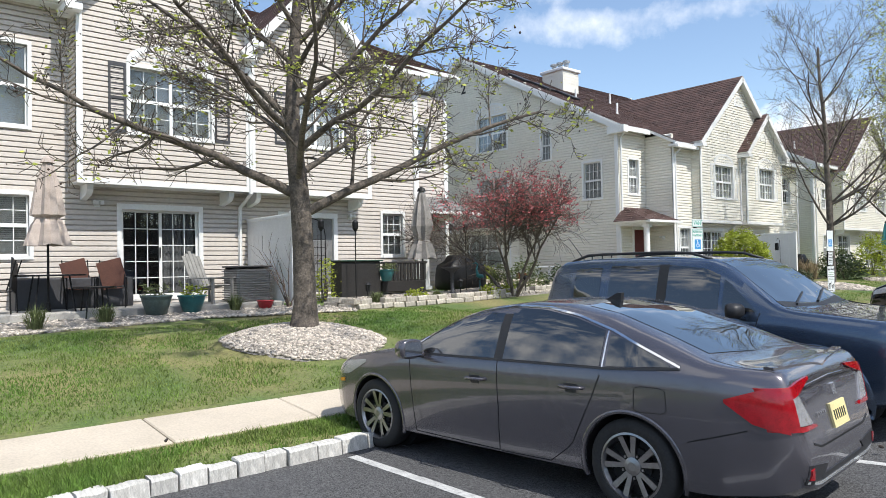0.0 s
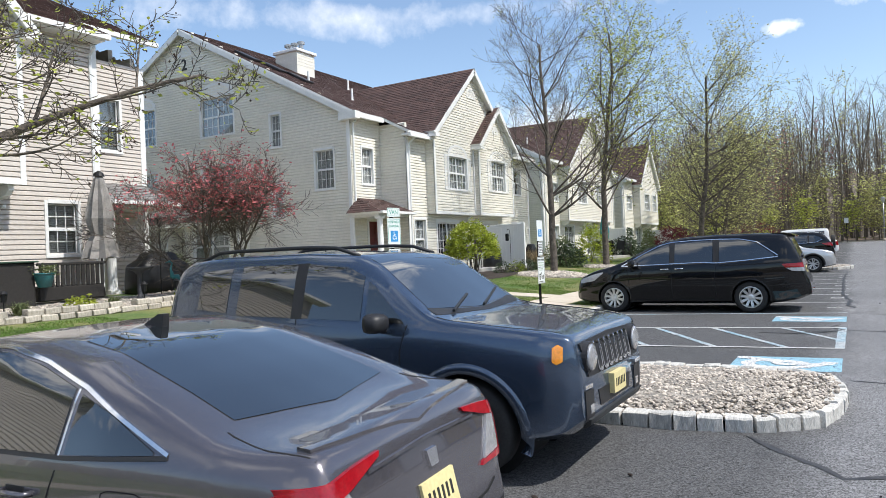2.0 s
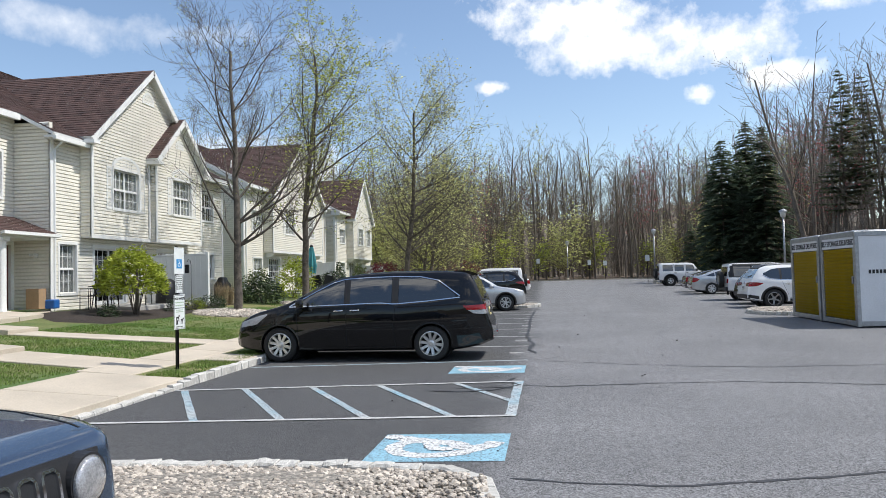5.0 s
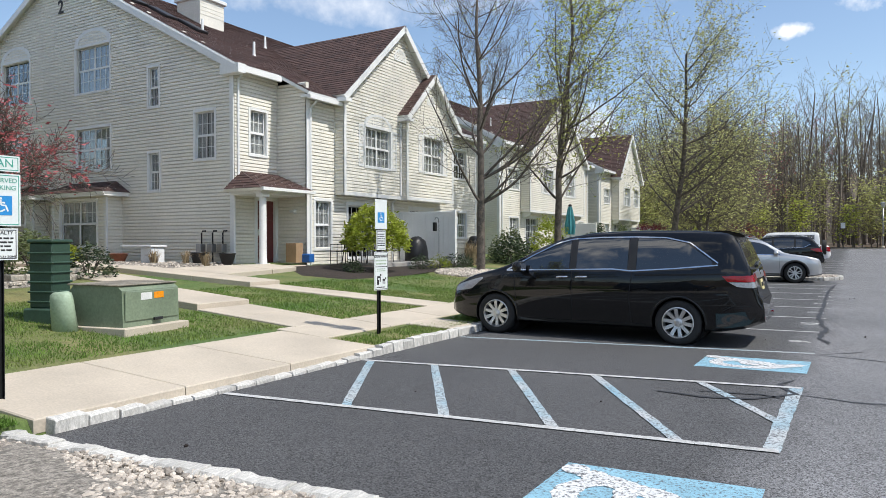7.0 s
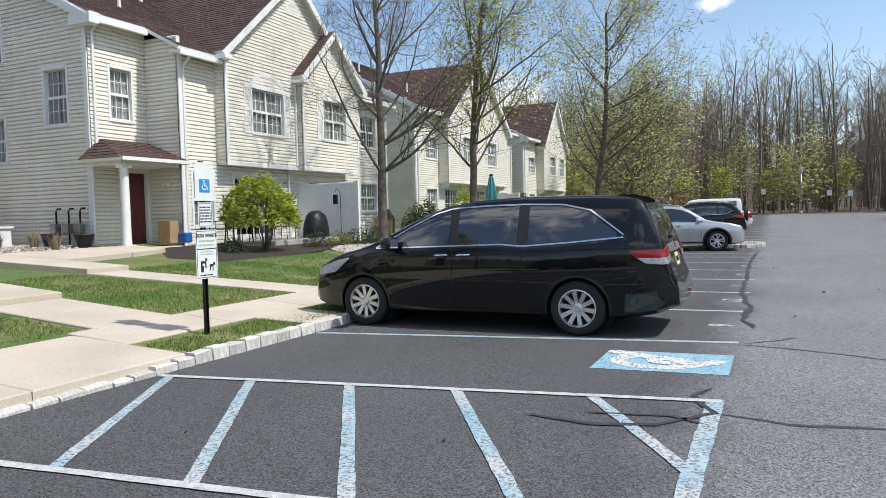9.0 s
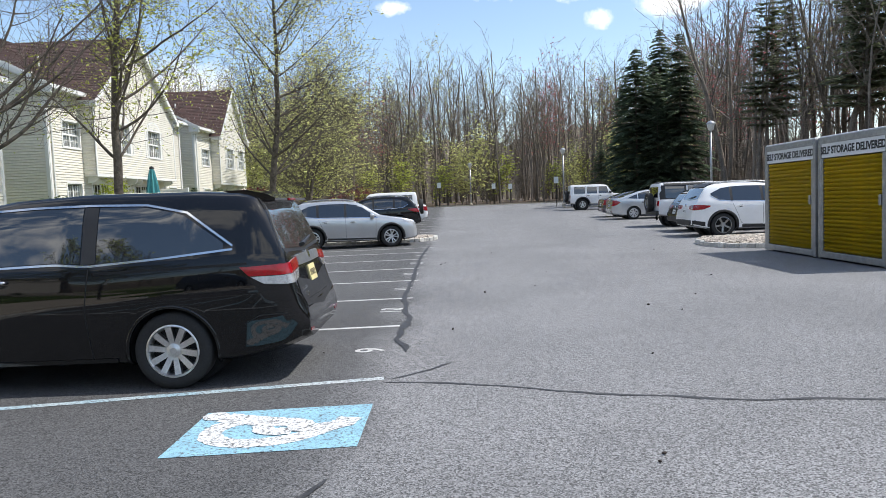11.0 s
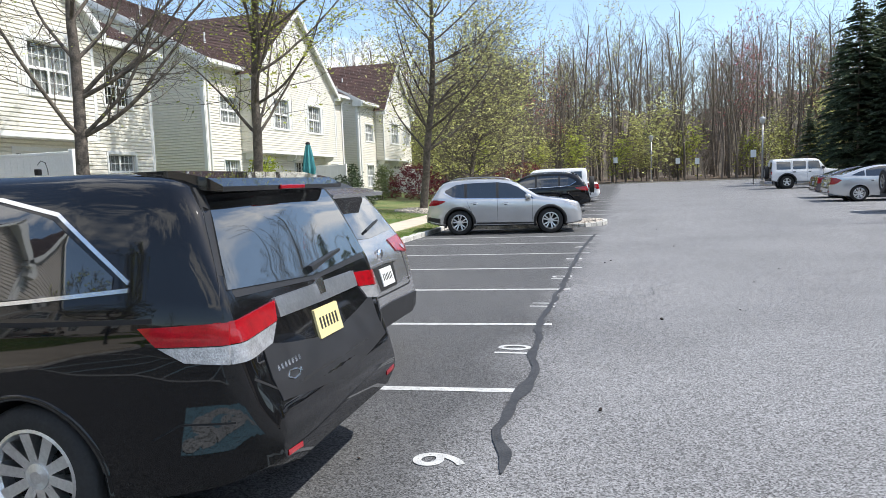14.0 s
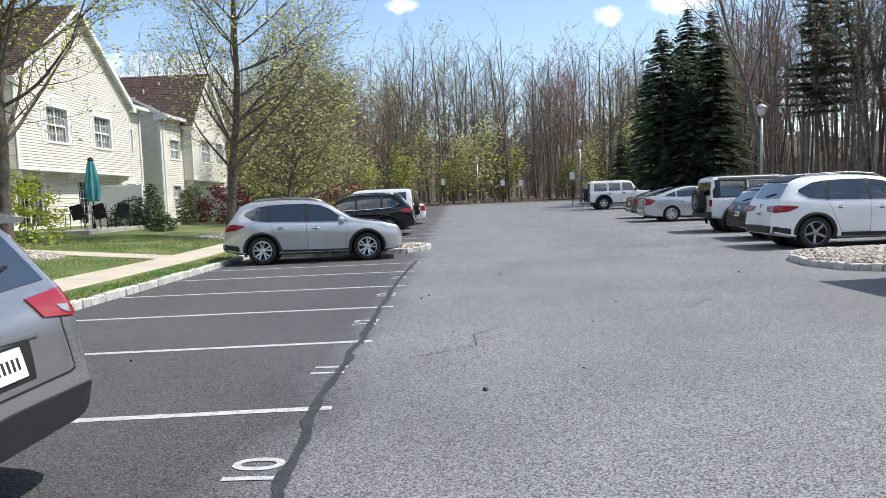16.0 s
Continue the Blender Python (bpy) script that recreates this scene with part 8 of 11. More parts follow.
def offroader(m, label, mat, roof=None):
    """A tall boxy four-door off-roader with flared arches and a rear spare wheel."""
    L, half = 4.5, 0.86
    top = [(0, 0.60), (0.02, 0.98), (0.08, 1.05), (0.3, 1.08), (1.35, 1.16), (1.42, 1.20), (1.78, 1.70), (1.9, 1.80), (2.3, 1.85), (4.2, 1.85), (4.40, 1.82), (4.46, 1.70), (4.5, 1.2), (4.5, 0.6)]
    belt = [(0, 0.9), (0.4, 1.0), (1.4, 1.10), (4.5, 1.14)]
    plan = [(0, 0.62), (0.05, 0.70), (0.3, 0.74), (1.3, 0.80), (1.6, 0.86), (4.3, 0.86), (4.5, 0.82)]
    bot = [(0, 0.50), (0.3, 0.42), (0.8, 0.40), (4.0, 0.40), (4.5, 0.50)]
    c = Car("off_roader", m, label, mat, L, half, top, belt, plan, bot, 0.72, 3.62, 0.40, 0.16, 0.235, 5, ALLOY, False, 0.10, CLAD, 1.3)
    for a, b in ((1.72, 2.42), (2.56, 3.28), (3.42, 4.22)):
        c.both(c.patch, "side_window", "side", [(a + (0.12 if a < 2 else 0), 1.66), (b, 1.68)], [(a, 1.18), (b, 1.18)], CAR_GLASS)
    c.patch("windscreen", "top", [(1.74, -0.62), (1.74, 0.62)], [(1.46, -0.68), (1.46, 0.68)], CAR_GLASS, 0.004, 12, 6)
    c.patch("rear_window", "rear", [(-0.6, 1.66), (0.6, 1.66)], [(-0.6, 1.22), (0.6, 1.22)], CAR_GLASS, 0.006, 10, 6)
    if roof:
        c.patch("hard_top", "top", [(1.95, -0.72), (4.40, -0.72)], [(1.95, 0.72), (4.40, 0.72)], roof, 0.015, 14, 10)
        c.both(c.patch, "hard_top", "side", [(2.0, 1.80), (4.44, 1.80)], [(2.0, 1.70), (4.44, 1.70)], roof, 0.012, 14, 2)
        c.both(c.patch, "hard_top", "side", [(3.34, 1.72), (4.46, 1.72)], [(3.34, 1.14), (4.46, 1.14)], roof, 0.003, 14, 5)
    for s in (-1, 1):
        c.patch("tail_lamp", "rear", [(s * 0.80, 1.08), (s * 0.64, 1.08)], [(s * 0.80, 0.86), (s * 0.64, 0.86)], LAMP_RED, 0.03, 3, 4)
        for cx in (c.xf, c.xr):
            bm = bmesh.new()
            prev = None
            for i in range(13):
                a = radians(8 + 164 * i / 12)
                ring = [bm.verts.new((cx + rr * math.cos(a), s * yy, 0.40 + rr * math.sin(a))) for rr, yy in ((0.50, half - 0.1), (0.50, half + 0.09), (0.555, half + 0.09), (0.565, half - 0.1))]
                if prev:
                    for j in range(4):
                        bm.faces.new((prev[j], prev[(j + 1) % 4], ring[(j + 1) % 4], ring[j]))
                prev = ring
            bmesh.ops.recalc_face_normals(bm, faces=bm.faces)
            part("fender_flare", bm, CLAD, c.t, smooth=False)
    bm = bmesh.new()
    box(bm, -0.14, 0.0, -0.8, 0.8, 0.46, 0.68, 0.03)
    part("front_bumper", bm, CLAD, c.t)
    bm = bmesh.new()
    box(bm, L, L + 0.12, -0.8, 0.8, 0.48, 0.68, 0.03)
    part("rear_bumper", bm, CLAD, c.t)
    sp = part_data("spare_wheel", tyre_mesh(0.40, 0.24, 0.235), c.t, pose(L + 0.17, 0.0, 1.02, 0, 0, 90))
    part_data("rim", rim_mesh(0.235, 0.24, 5, ALLOY_DARK, False, 1.3), sp)
    for line in (((1.60, 0.48), (1.58, 1.14)), ((2.49, 0.46), (2.49, 1.78)), ((3.35, 0.60), (3.35, 1.78))):
        c.both(c.strip, "door_seam", "side", line, 0.012, SEAM, 0.002, 16)
    c.mirror(1.66, 1.22, CLAD, 1.1)
    c.handle(2.34, 1.02, CLAD)
    c.handle(3.22, 1.02, CLAD)
    return c


def place(x, y, deg=0.0, reverse=False, L=0.0):
    """A nose at (x, y), tail towards +x; reverse: nose towards +x."""
    z = lot_z(x + (2.3 if not reverse else -2.3), y)
    return pose(x, y, z, 0, 0, deg + (180 if reverse else 0))


sedan(place(-6.97, 4.86, 4.2), "metallic dark grey four-door sedan parked nose to the kerb", PAINT_GREY, 4.65, ALLOY_DARK, 5, fine=True)
boxy_suv(place(-2.42, 7.95, 0, True), "dark blue boxy compact suv backed against the kerb", PAINT_BLUE)
minivan(place(-6.76, 20.05, 0.5), "black minivan with chrome window trim parked nose in", PAINT_BLACK)
crossover = suv(place(-6.74, 22.45, 0.5), "grey-silver crossover parked beside the black minivan", PAINT_GUN, 4.55, 1.68, 0.92, 0.36, 2.70, 0.90, ALLOY_DARK, 5, True, BLACK_PLASTIC, lamp_z=1.03, rails=False, wide_lamp=0.40)
bm = bmesh.new()
prism(bm, [(3.86, 1.605), (4.10, 1.592), (4.30, 1.548), (4.29, 1.515), (3.98, 1.52)], "y", -0.60, 0.60)
part("roof_spoiler", bm, PAINT_GUN, crossover.t)
crossover.strip("tailgate_seam", "rear", [(-0.70, 1.12), (-0.60, 0.93), (-0.58, 0.66), (0.58, 0.66), (0.60, 0.93), (0.70, 1.12)], 0.012, SEAM, 0.003, 36)
crossover.strip("tailgate_crease", "rear", [(-0.34, 0.915), (0, 0.925), (0.34, 0.915)], 0.02, PAINT_GUN, 0.016, 14)
crossover.patch("plate_recess", "rear", [(-0.26, 0.895), (0.26, 0.895)], [(-0.22, 0.70), (0.22, 0.70)], UNDERSIDE, 0.004, 8, 4)
for i in range(4):
    crossover.strip("name_badge", "rear", [(-0.53 + i * 0.045, 0.93), (-0.505 + i * 0.045, 0.93)], 0.03, CHROME, 0.012, 2)
suv(place(-1.62, 38.50, 8.0, True), "silver mid-size suv parked tail to the kerb", PAINT_SILVER, 4.62, 1.67, 0.93, 0.365, 2.70, 0.92, ALLOY, 5, True, BLACK_PLASTIC)
suv(place(-6.6, 47.4, 2), "black crossover with chrome trim in the far row", PAINT_BLACK, 4.81, 1.68, 0.95, 0.37, 2.86, 0.93, ALLOY_DARK)
offroader(place(-6.6, 51.6, 2), "white tall suv parked beyond the black crossover", PAINT_WHITE)
sedan(place(-6.5, 55.5, 2), "white four-door sedan with red tail lamps", PAINT_WHITE, 4.8, ALLOY, 5, plate=PLATE_WHITE)
suv(place(12.5, 37.15, 0, True), "white luxury suv with black glass parked nose in", PAINT_WHITE, 4.92, 1.78, 0.97, 0.385, 2.99, 0.93, ALLOY_DARK, 5, False, BLACK_PLASTIC, lamp_z=0.92)
suv(place(12.7, 39.9, 0, True), "black crossover between white suvs", PAINT_BLACK, 4.6, 1.55, 0.92, 0.36, 2.7, 0.9, ALLOY_DARK)
offroader(place(12.8, 43.2, 0, True), "white off-roader with black hard top and spare wheel", PAINT_WHITE, BLACK_PLASTIC)
sedan(place(12.75, 50.2, 0, True), "silver four-door sedan parked across from the houses", PAINT_SILVER, 4.8, ALLOY, 7, plate=PLATE_WHITE, H=1.05)
sedan(place(12.85, 53.2, 0, True), "dark grey sedan behind the silver sedan", PAINT_GREY, 4.7, ALLOY, 5, plate=PLATE_WHITE)
offroader(place(12.9, 65.3, 0, True), "white four-door off-roader at the far row's end", PAINT_WHITE)

# ---- trees and shrubs ----


def add_tube(V, F, pts, radii, sides):
    o = len(V)
    n = len(pts)
    for i, p in enumerate(pts):
        d = (pts[min(i + 1, n - 1)] - pts[max(0, i - 1)])
        d.normalize()
        a = d.cross(Vector((0.37, 0.61, 0.70)))
        if a.length < 0.05:
            a = d.cross(Vector((1, 0, 0)))
        a.normalize()
        b = d.cross(a)
        for k in range(sides):
            t = 2 * math.pi * k / sides
            V.append(p + (a * math.cos(t) + b * math.sin(t)) * radii[i])
    for i in range(n - 1):
        for k in range(sides):
            j = (k + 1) % sides
            F.append((o + i * sides + k, o + i * sides + j, o + (i + 1) * sides + j, o + (i + 1) * sides + k))


def limb(rnd, V, F, tips, start, direction, length, r, level, spec):
    """A tapering, wandering limb that forks into lesser ones."""
    seg = max(3, int(spec["seg"] - level * spec.get("drop", 1)))
    pts, radii = [start.copy()], [r]
    d = direction.normalized()
    p = start.copy()
    kids = []
    for i in range(seg):
        d = (d + Vector((rnd.gauss(0, 1), rnd.gauss(0, 1), rnd.gauss(0, 1))) * spec["wander"] + Vector((0, 0, spec["lift"] * (1 if level else 0.4)))).normalized()
        p = p + d * (length / seg)
        pts.append(p.copy())
        f = (i + 1) / seg
        radii.append(max(spec["min_r"], r * (1 - 0.72 * f)))
        if level < spec["levels"] and f > (spec["clear"] if level == 0 else 0.15):
            for _ in range(spec["forks"][level] if i < seg - 1 else 1):
                kids.append((p.copy(), d.copy(), radii[-1], f))
    add_tube(V, F, pts, radii, (9, 6, 4, 3, 3)[min(4, level + spec.get("coarse", 0))])
    if level >= spec["levels"] - 1:
        tips += [(q, level) for q in pts[1:]]
    for q, dd, rr, f in kids:
        axis = Vector((rnd.gauss(0, 1), rnd.gauss(0, 1), rnd.gauss(0, 1))).cross(dd).normalized()
        ang = radians(rnd.uniform(*spec["angle"]))
        nd = (dd * math.cos(ang) + axis * math.sin(ang))
        if level == 0:
            nd.z = max(nd.z, spec.get("zmin", -1))
        k = spec["shrink"] * (1.15 - 0.55 * f if level == 0 else 1.0) * rnd.uniform(0.75, 1.2)
        limb(rnd, V, F, tips, q, nd, length * k, rr * rnd.uniform(*spec.get("rad", (0.55, 0.72))), level + 1, spec)


def leaves(rnd, spots, count, size, spread, up=0.3):
    V, F = [], []
    for _ in range(count):
        c = rnd.choice(spots) + Vector((rnd.gauss(0, spread), rnd.gauss(0, spread), rnd.gauss(0, spread)))
        a = Vector((rnd.gauss(0, 1), rnd.gauss(0, 1), rnd.gauss(0, up))).normalized()
        b = a.cross(Vector((rnd.gauss(0, 1), rnd.gauss(0, 1), rnd.gauss(0, 1)))).normalized()
        s = size * rnd.uniform(0.6, 1.4)
        o = len(V)
        V += [c - a * s, c + b * s * 0.45 - a * s * 0.1, c + a * s, c - b * s * 0.45 + a * s * 0.1]
        F.append((o, o + 1, o + 2, o + 3))
    return V, F


def mesh_data(name, V, F, mat, smooth=False):
    me = bpy.data.meshes.new(name)
    me.from_pydata([tuple(v) for v in V], [], F)
    me.materials.append(mat)
    if smooth:
        me.polygons.foreach_set("use_smooth", [True] * len(F))
    return me


def tree_data(seed, height, r, spec, leaf=None):
    rnd = random.Random(seed)
    V, F, tips = [], [], []
    limb(rnd, V, F, tips, Vector((0, 0, -0.15)), Vector((spec.get("lean", 0), 0, 1)), height, r, 0, spec)
    wood = mesh_data("trunk", V, F, spec["bark"], True)
    crown = None
    if leaf:
        count, size, spread, mat, keep = leaf
        spots = [t for t, l in tips if keep(t, rnd)] or [t for t, l in tips]
        crown = mesh_data("crown", *leaves(rnd, spots, count, size, spread), mat)
    return wood, crown, tips


def put_tree(name, x, y, z, datas, label, rot=0.0, scale=1.0, category="tree", group=""):
    t = thing(name, pose(x, y, z, 0, 0, rot) @ Matrix.Diagonal((scale, scale, scale, 1)), label, category, group)
    part_data("trunk", datas[0], t)
    if datas[1]:
        part_data("crown", datas[1], t)
    return t


YARD = dict(seg=12, wander=0.06, lift=0.055, levels=3, clear=0.2, forks=(3, 1, 1), angle=(42, 70), shrink=0.40, min_r=0.0045, bark=BARK, rad=(0.34, 0.5))
# The near shade tree: a short trunk that parts into spreading limbs.
NEAR = dict(seg=10, wander=0.085, lift=0.035, levels=3, clear=0.16, forks=(1, 1, 1), angle=(35, 72), shrink=0.36, min_r=0.0055, bark=BARK, rad=(0.40, 0.58))
rnd = random.Random(12)
V, F, tips = [], [], []
leader = [Vector(p) for p in ((0, 0, -0.25), (0, 0, 0.0), (0.01, 0.01, 0.3), (0.0, 0.0, 1.1), (-0.02, -0.03, 1.9), (-0.06, -0.08, 2.6), (-0.10, -0.12, 3.4), (-0.08, -0.08, 4.3), (-0.05, -0.02, 5.3), (0.0, 0.03, 6.4), (0.02, 0.0, 7.4))]
add_tube(V, F, leader, [0.30, 0.235, 0.19, 0.172, 0.165, 0.142, 0.122, 0.10, 0.075, 0.05, 0.015], 14)


def leader_at(z):
    for a, b in zip(leader, leader[1:]):
        if a.z <= z <= b.z:
            return a.lerp(b, (z - a.z) / (b.z - a.z))
    return leader[-1]


for z, dx, dy, dz, ln, r in ((1.75, 0.50, 0.66, 0.42, 4.6, 0.082), (2.05, -0.46, -0.66, 0.50, 4.8, 0.085), (2.3, 0.75, -0.30, 0.42, 3.8, 0.062), (2.4, -0.35, 0.72, 0.40, 4.0, 0.06), (2.75, 0.62, 0.62, 0.46, 4.2, 0.06), (2.9, -0.72, 0.12, 0.45, 3.6, 0.055),
                             (3.1, 0.22, -0.85, 0.48, 3.9, 0.058), (3.3, -0.55, -0.60, 0.62, 3.6, 0.06), (3.5, 0.40, 0.80, 0.60, 3.9, 0.058), (3.8, -0.20, 0.85, 0.55, 3.3, 0.05), (4.0, 0.80, 0.10, 0.6, 3.0, 0.046), (4.2, -0.45, -0.62, 0.7, 3.2, 0.05), (4.5, 0.45, 0.55, 0.75, 3.2, 0.048),
                             (4.8, 0.1, -0.80, 0.8, 2.8, 0.042), (5.0, -0.6, 0.4, 0.8, 2.6, 0.04), (5.3, 0.3, 0.75, 0.9, 2.6, 0.04), (5.6, 0.5, -0.4, 0.9, 2.2, 0.034), (6.0, -0.4, -0.4, 1.0, 2.0, 0.03), (6.4, 0.2, 0.5, 1.0, 1.7, 0.026)):
    limb(rnd, V, F, tips, leader_at(z), Vector((dx, dy, dz)), ln, r, 0, NEAR)
spots = [t for t, l in tips if rnd.random() < 0.30 + 0.30 * (t.x + t.y > 0.6)]
near_tree = put_tree("tree", -10.6, 5.9, land_z(-10.6, 5.9) + 0.36, (mesh_data("trunk", V, F, BARK, True), mesh_data("crown", *leaves(rnd, spots, 5200, 0.042, 0.075), LEAF_SPRING)), "budding shade tree with sparse yellow-green leaves in a stone ring", 0)
rb = random.Random(3)
bud_spots = [t for t, l in tips]
V, F = [], []
for _ in range(2200):
    c = rb.choice(bud_spots) + Vector((rb.gauss(0, 0.06), rb.gauss(0, 0.06), rb.gauss(0, 0.06)))
    r = rb.uniform(0.010, 0.024)
    o = len(V)
    V += [c + Vector(d) * r for d in ((1, 0, 0), (-1, 0, 0), (0, 1, 0), (0, -1, 0), (0, 0, 1), (0, 0, -1))]
    F += [(o + a, o + b, o + c2) for a, b, c2 in ((0, 2, 4), (2, 1, 4), (1, 3, 4), (3, 0, 4), (2, 0, 5), (1, 2, 5), (3, 1, 5), (0, 3, 5))]
part_data("bud_cover", mesh_data("bud_cover", V, F, BUD), near_tree)
put_tree("tree", -11.1, 28.85, land_z(-11.1, 28.85) + 0.12, tree_data(21, 9.6, 0.15, YARD, (1600, 0.028, 0.10, LEAF_SPRING, lambda t, r: r.random() < 0.4))[:2], "tall bare young tree in a ring of stones", 40)
put_tree("tree", -11.4, 36.6, land_z(-11.4, 36.6) + 0.1, tree_data(22, 11.4, 0.17, YARD, (7500, 0.06, 0.15, LEAF_SPRING, lambda t, r: True))[:2], "tall young tree with thin yellow-green leaves", 110)
put_tree("tree", -8.7, 45.5, land_z(-8.7, 45.5) + 0.1, tree_data(23, 10.6, 0.18, dict(YARD, shrink=0.45, angle=(42, 68)), (8500, 0.065, 0.2, LEAF_YELLOW, lambda t, r: True))[:2], "tree with pale new leaves beside the far row", 15)
put_tree("tree", -8.8, 55.0, land_z(-8.8, 55) + 0.0, tree_data(24, 8.2, 0.14, dict(YARD, forks=(3, 2, 1), lift=0.02, clear=0.16, angle=(45, 76), shrink=0.46), (4200, 0.085, 0.25, LEAF_YELLOW, lambda t, r: True))[:2], "flowering tree with pale yellow-green crown", 75)
put_tree("tree", -10.5, 64.0, land_z(-10.5, 64), tree_data(25, 9.2, 0.14, dict(YARD, forks=(3, 2, 1), lift=0.02, clear=0.16, angle=(45, 76), shrink=0.44), (3800, 0.085, 0.25, LEAF_YELLOW, lambda t, r: True))[:2], "tree with pale yellow-green crown near the wood", 0)

# Japanese maple between the blocks: several low stems under a flat pink crown.
rnd = random.Random(77)
V, F, tips = [], [], []
MAPLE = dict(rad=(0.45, 0.6), seg=7, wander=0.13, lift=0.03, levels=3, clear=0.3, forks=(2, 2, 2), angle=(25, 55), shrink=0.52, min_r=0.005, bark=BARK)
for k in range(5):
    a = 2 * math.pi * k / 5 + 0.4
    limb(rnd, V, F, tips, Vector((0.08 * math.cos(a), 0.08 * math.sin(a), -0.1)), Vector((0.62 * math.cos(a), 0.62 * math.sin(a), 1)), 2.95, 0.05, 0, MAPLE)
spots = [t for t, l in tips if t.z > 2.0 and math.hypot(t.x, t.y) < 2.3]
mp = thing("tree", pose(-14.25, 14.6, land_z(-14.25, 14.6)), "small pink-leaved maple with spreading bare stems", "tree")
part_data("trunk", mesh_data("trunk", V, F, BARK, True), mp)
part_data("crown", mesh_data("crown", *leaves(rnd, spots, 5200, 0.042, 0.10), LEAF_PINK), mp)


def clump(name, x, y, rx, ry, h, mat, label, count=900, size=0.05, seed=0, z=None, dome=True, stems=True, hollow=0.55, category="shrub", group="", lift=0.0, flat_top=False):
    """A shrub: a few stems and many small leaves gathered in an uneven dome."""
    rnd = random.Random(seed + int(abs(x) * 100 + abs(y) * 10))
    base = land_z(x, y) + mounds(x, y) if z is None else z
    t = thing(name, pose(x, y, base), label, category, group)
    V, F = [], []
    for k in range(7 if stems else 0):
        a = rnd.uniform(0, 6.28)
        p1 = Vector((rx * 0.5 * math.cos(a), ry * 0.5 * math.sin(a), lift + (h - lift) * rnd.uniform(0.5, 0.85)))
        add_tube(V, F, [Vector((0.03 * math.cos(a), 0.03 * math.sin(a), -0.08)), p1 * 0.5 + Vector((0, 0, 0.05)), p1], [0.016, 0.012, 0.005], 5)
    if V:
        part_data("woody_base", mesh_data("woody_base", V, F, BARK), t)
    spots = []
    bumps = [(rnd.uniform(0, 6.28), rnd.uniform(0.1, 1.0), rnd.uniform(-0.22, 0.18)) for _ in range(9)]
    for _ in range(400):
        a, u = rnd.uniform(0, 6.28), rnd.random()
        w = 1 + sum(b * max(0, math.cos(a - aa)) ** 4 * (1 - abs(u - uu)) for aa, uu, b in bumps)
        f = w * (hollow + (1 - hollow) * rnd.random() ** 0.5)
        if dome:
            zz = u
            rr = math.sqrt(max(0.0, 1 - zz ** 2.2)) * f
            spots.append(Vector((rx * rr * math.cos(a), ry * rr * math.sin(a), lift + (h - lift) * zz * min(1.08, f + 0.1))))
        else:
            rr = (1 - 0.75 * u) * f
            spots.append(Vector((rx * rr * math.cos(a), ry * rr * math.sin(a), h * u)))
    part_data("foliage", mesh_data("foliage", *leaves(rnd, spots, count, size, size * 1.1), mat), t)
    return t


def tuft(x, y, h, r, mat, label, count=140, seed=0, z=None, name="grass_clump", droop=0.5):
    """A clump of narrow arching blades."""
    rnd = random.Random(seed + int(abs(x) * 37 + abs(y) * 91))
    base = land_z(x, y) if z is None else z
    t = thing(name, pose(x, y, base), label, "plant")
    V, F = [], []
    for _ in range(count):
        a, lean = rnd.uniform(0, 6.28), rnd.uniform(0.1, 1.0)
        d = Vector((math.cos(a), math.sin(a), 0))
        s = Vector((-d.y, d.x, 0)) * rnd.uniform(0.004, 0.009)
        hh = h * rnd.uniform(0.6, 1.1)
        p0 = d * r * 0.3 * rnd.random()
        p1 = p0 + d * r * 0.35 * lean + Vector((0, 0, hh * 0.65))
        p2 = p0 + d * r * lean + Vector((0, 0, hh * (1 - droop * lean)))
        o = len(V)
        V += [p0 - s, p0 + s, p1 + s, p1 - s, p2]
        F += [(o, o + 1, o + 2, o + 3), (o + 3, o + 2, o + 4)]
    part_data("foliage", mesh_data("foliage", V, F, mat), t)
    return t


# Beds of the near block.
for k, (x, y, h, r) in enumerate([(-13.95, 2.7, 0.5, 0.4), (-14.3, 3.9, 0.42, 0.4), (-14.75, 6.6, 0.45, 0.35), (-14.2, 9.9, 0.42, 0.35), (-14.35, 11.9, 0.35, 0.3), (-14.9, 15.6, 0.5, 0.4)]):
    tuft(x, y, h, r, LEAF_GREY, "clump of ornamental grass in the gravel border", 170, k)
for k, (x, y, r) in enumerate([(-14.0, 11.0, 0.34), (-14.25, 13.7, 0.3), (-14.4, 14.6, 0.25)]):
    clump("perennial", x, y, r, r, 0.32, LEAF_BRIGHT, "low bright green perennial in the bed", 420, 0.045, k)
clump("shrub", -15.9, 17.0, 0.75, 0.6, 0.85, LEAF_GREY, "leafy shrub beside the stone edging", 900, 0.05, 3)
clump("shrub", -15.3, 17.9, 0.6, 0.55, 0.75, LEAF_DARK, "dark green rounded shrub by the walk", 900, 0.045, 4)
clump("shrub", -16.5, 16.3, 0.45, 0.45, 0.7, LEAF_GREY, "shrub with mixed green leaves in the border", 600, 0.05, 5)
clump("rose_bush", -15.3, 9.15, 0.28, 0.28, 1.0, LEAF_BRIGHT, "climbing plant with red flowers on the trellis", 350, 0.045, 6)
V, F, tips = [], [], []
rnd = random.Random(8)
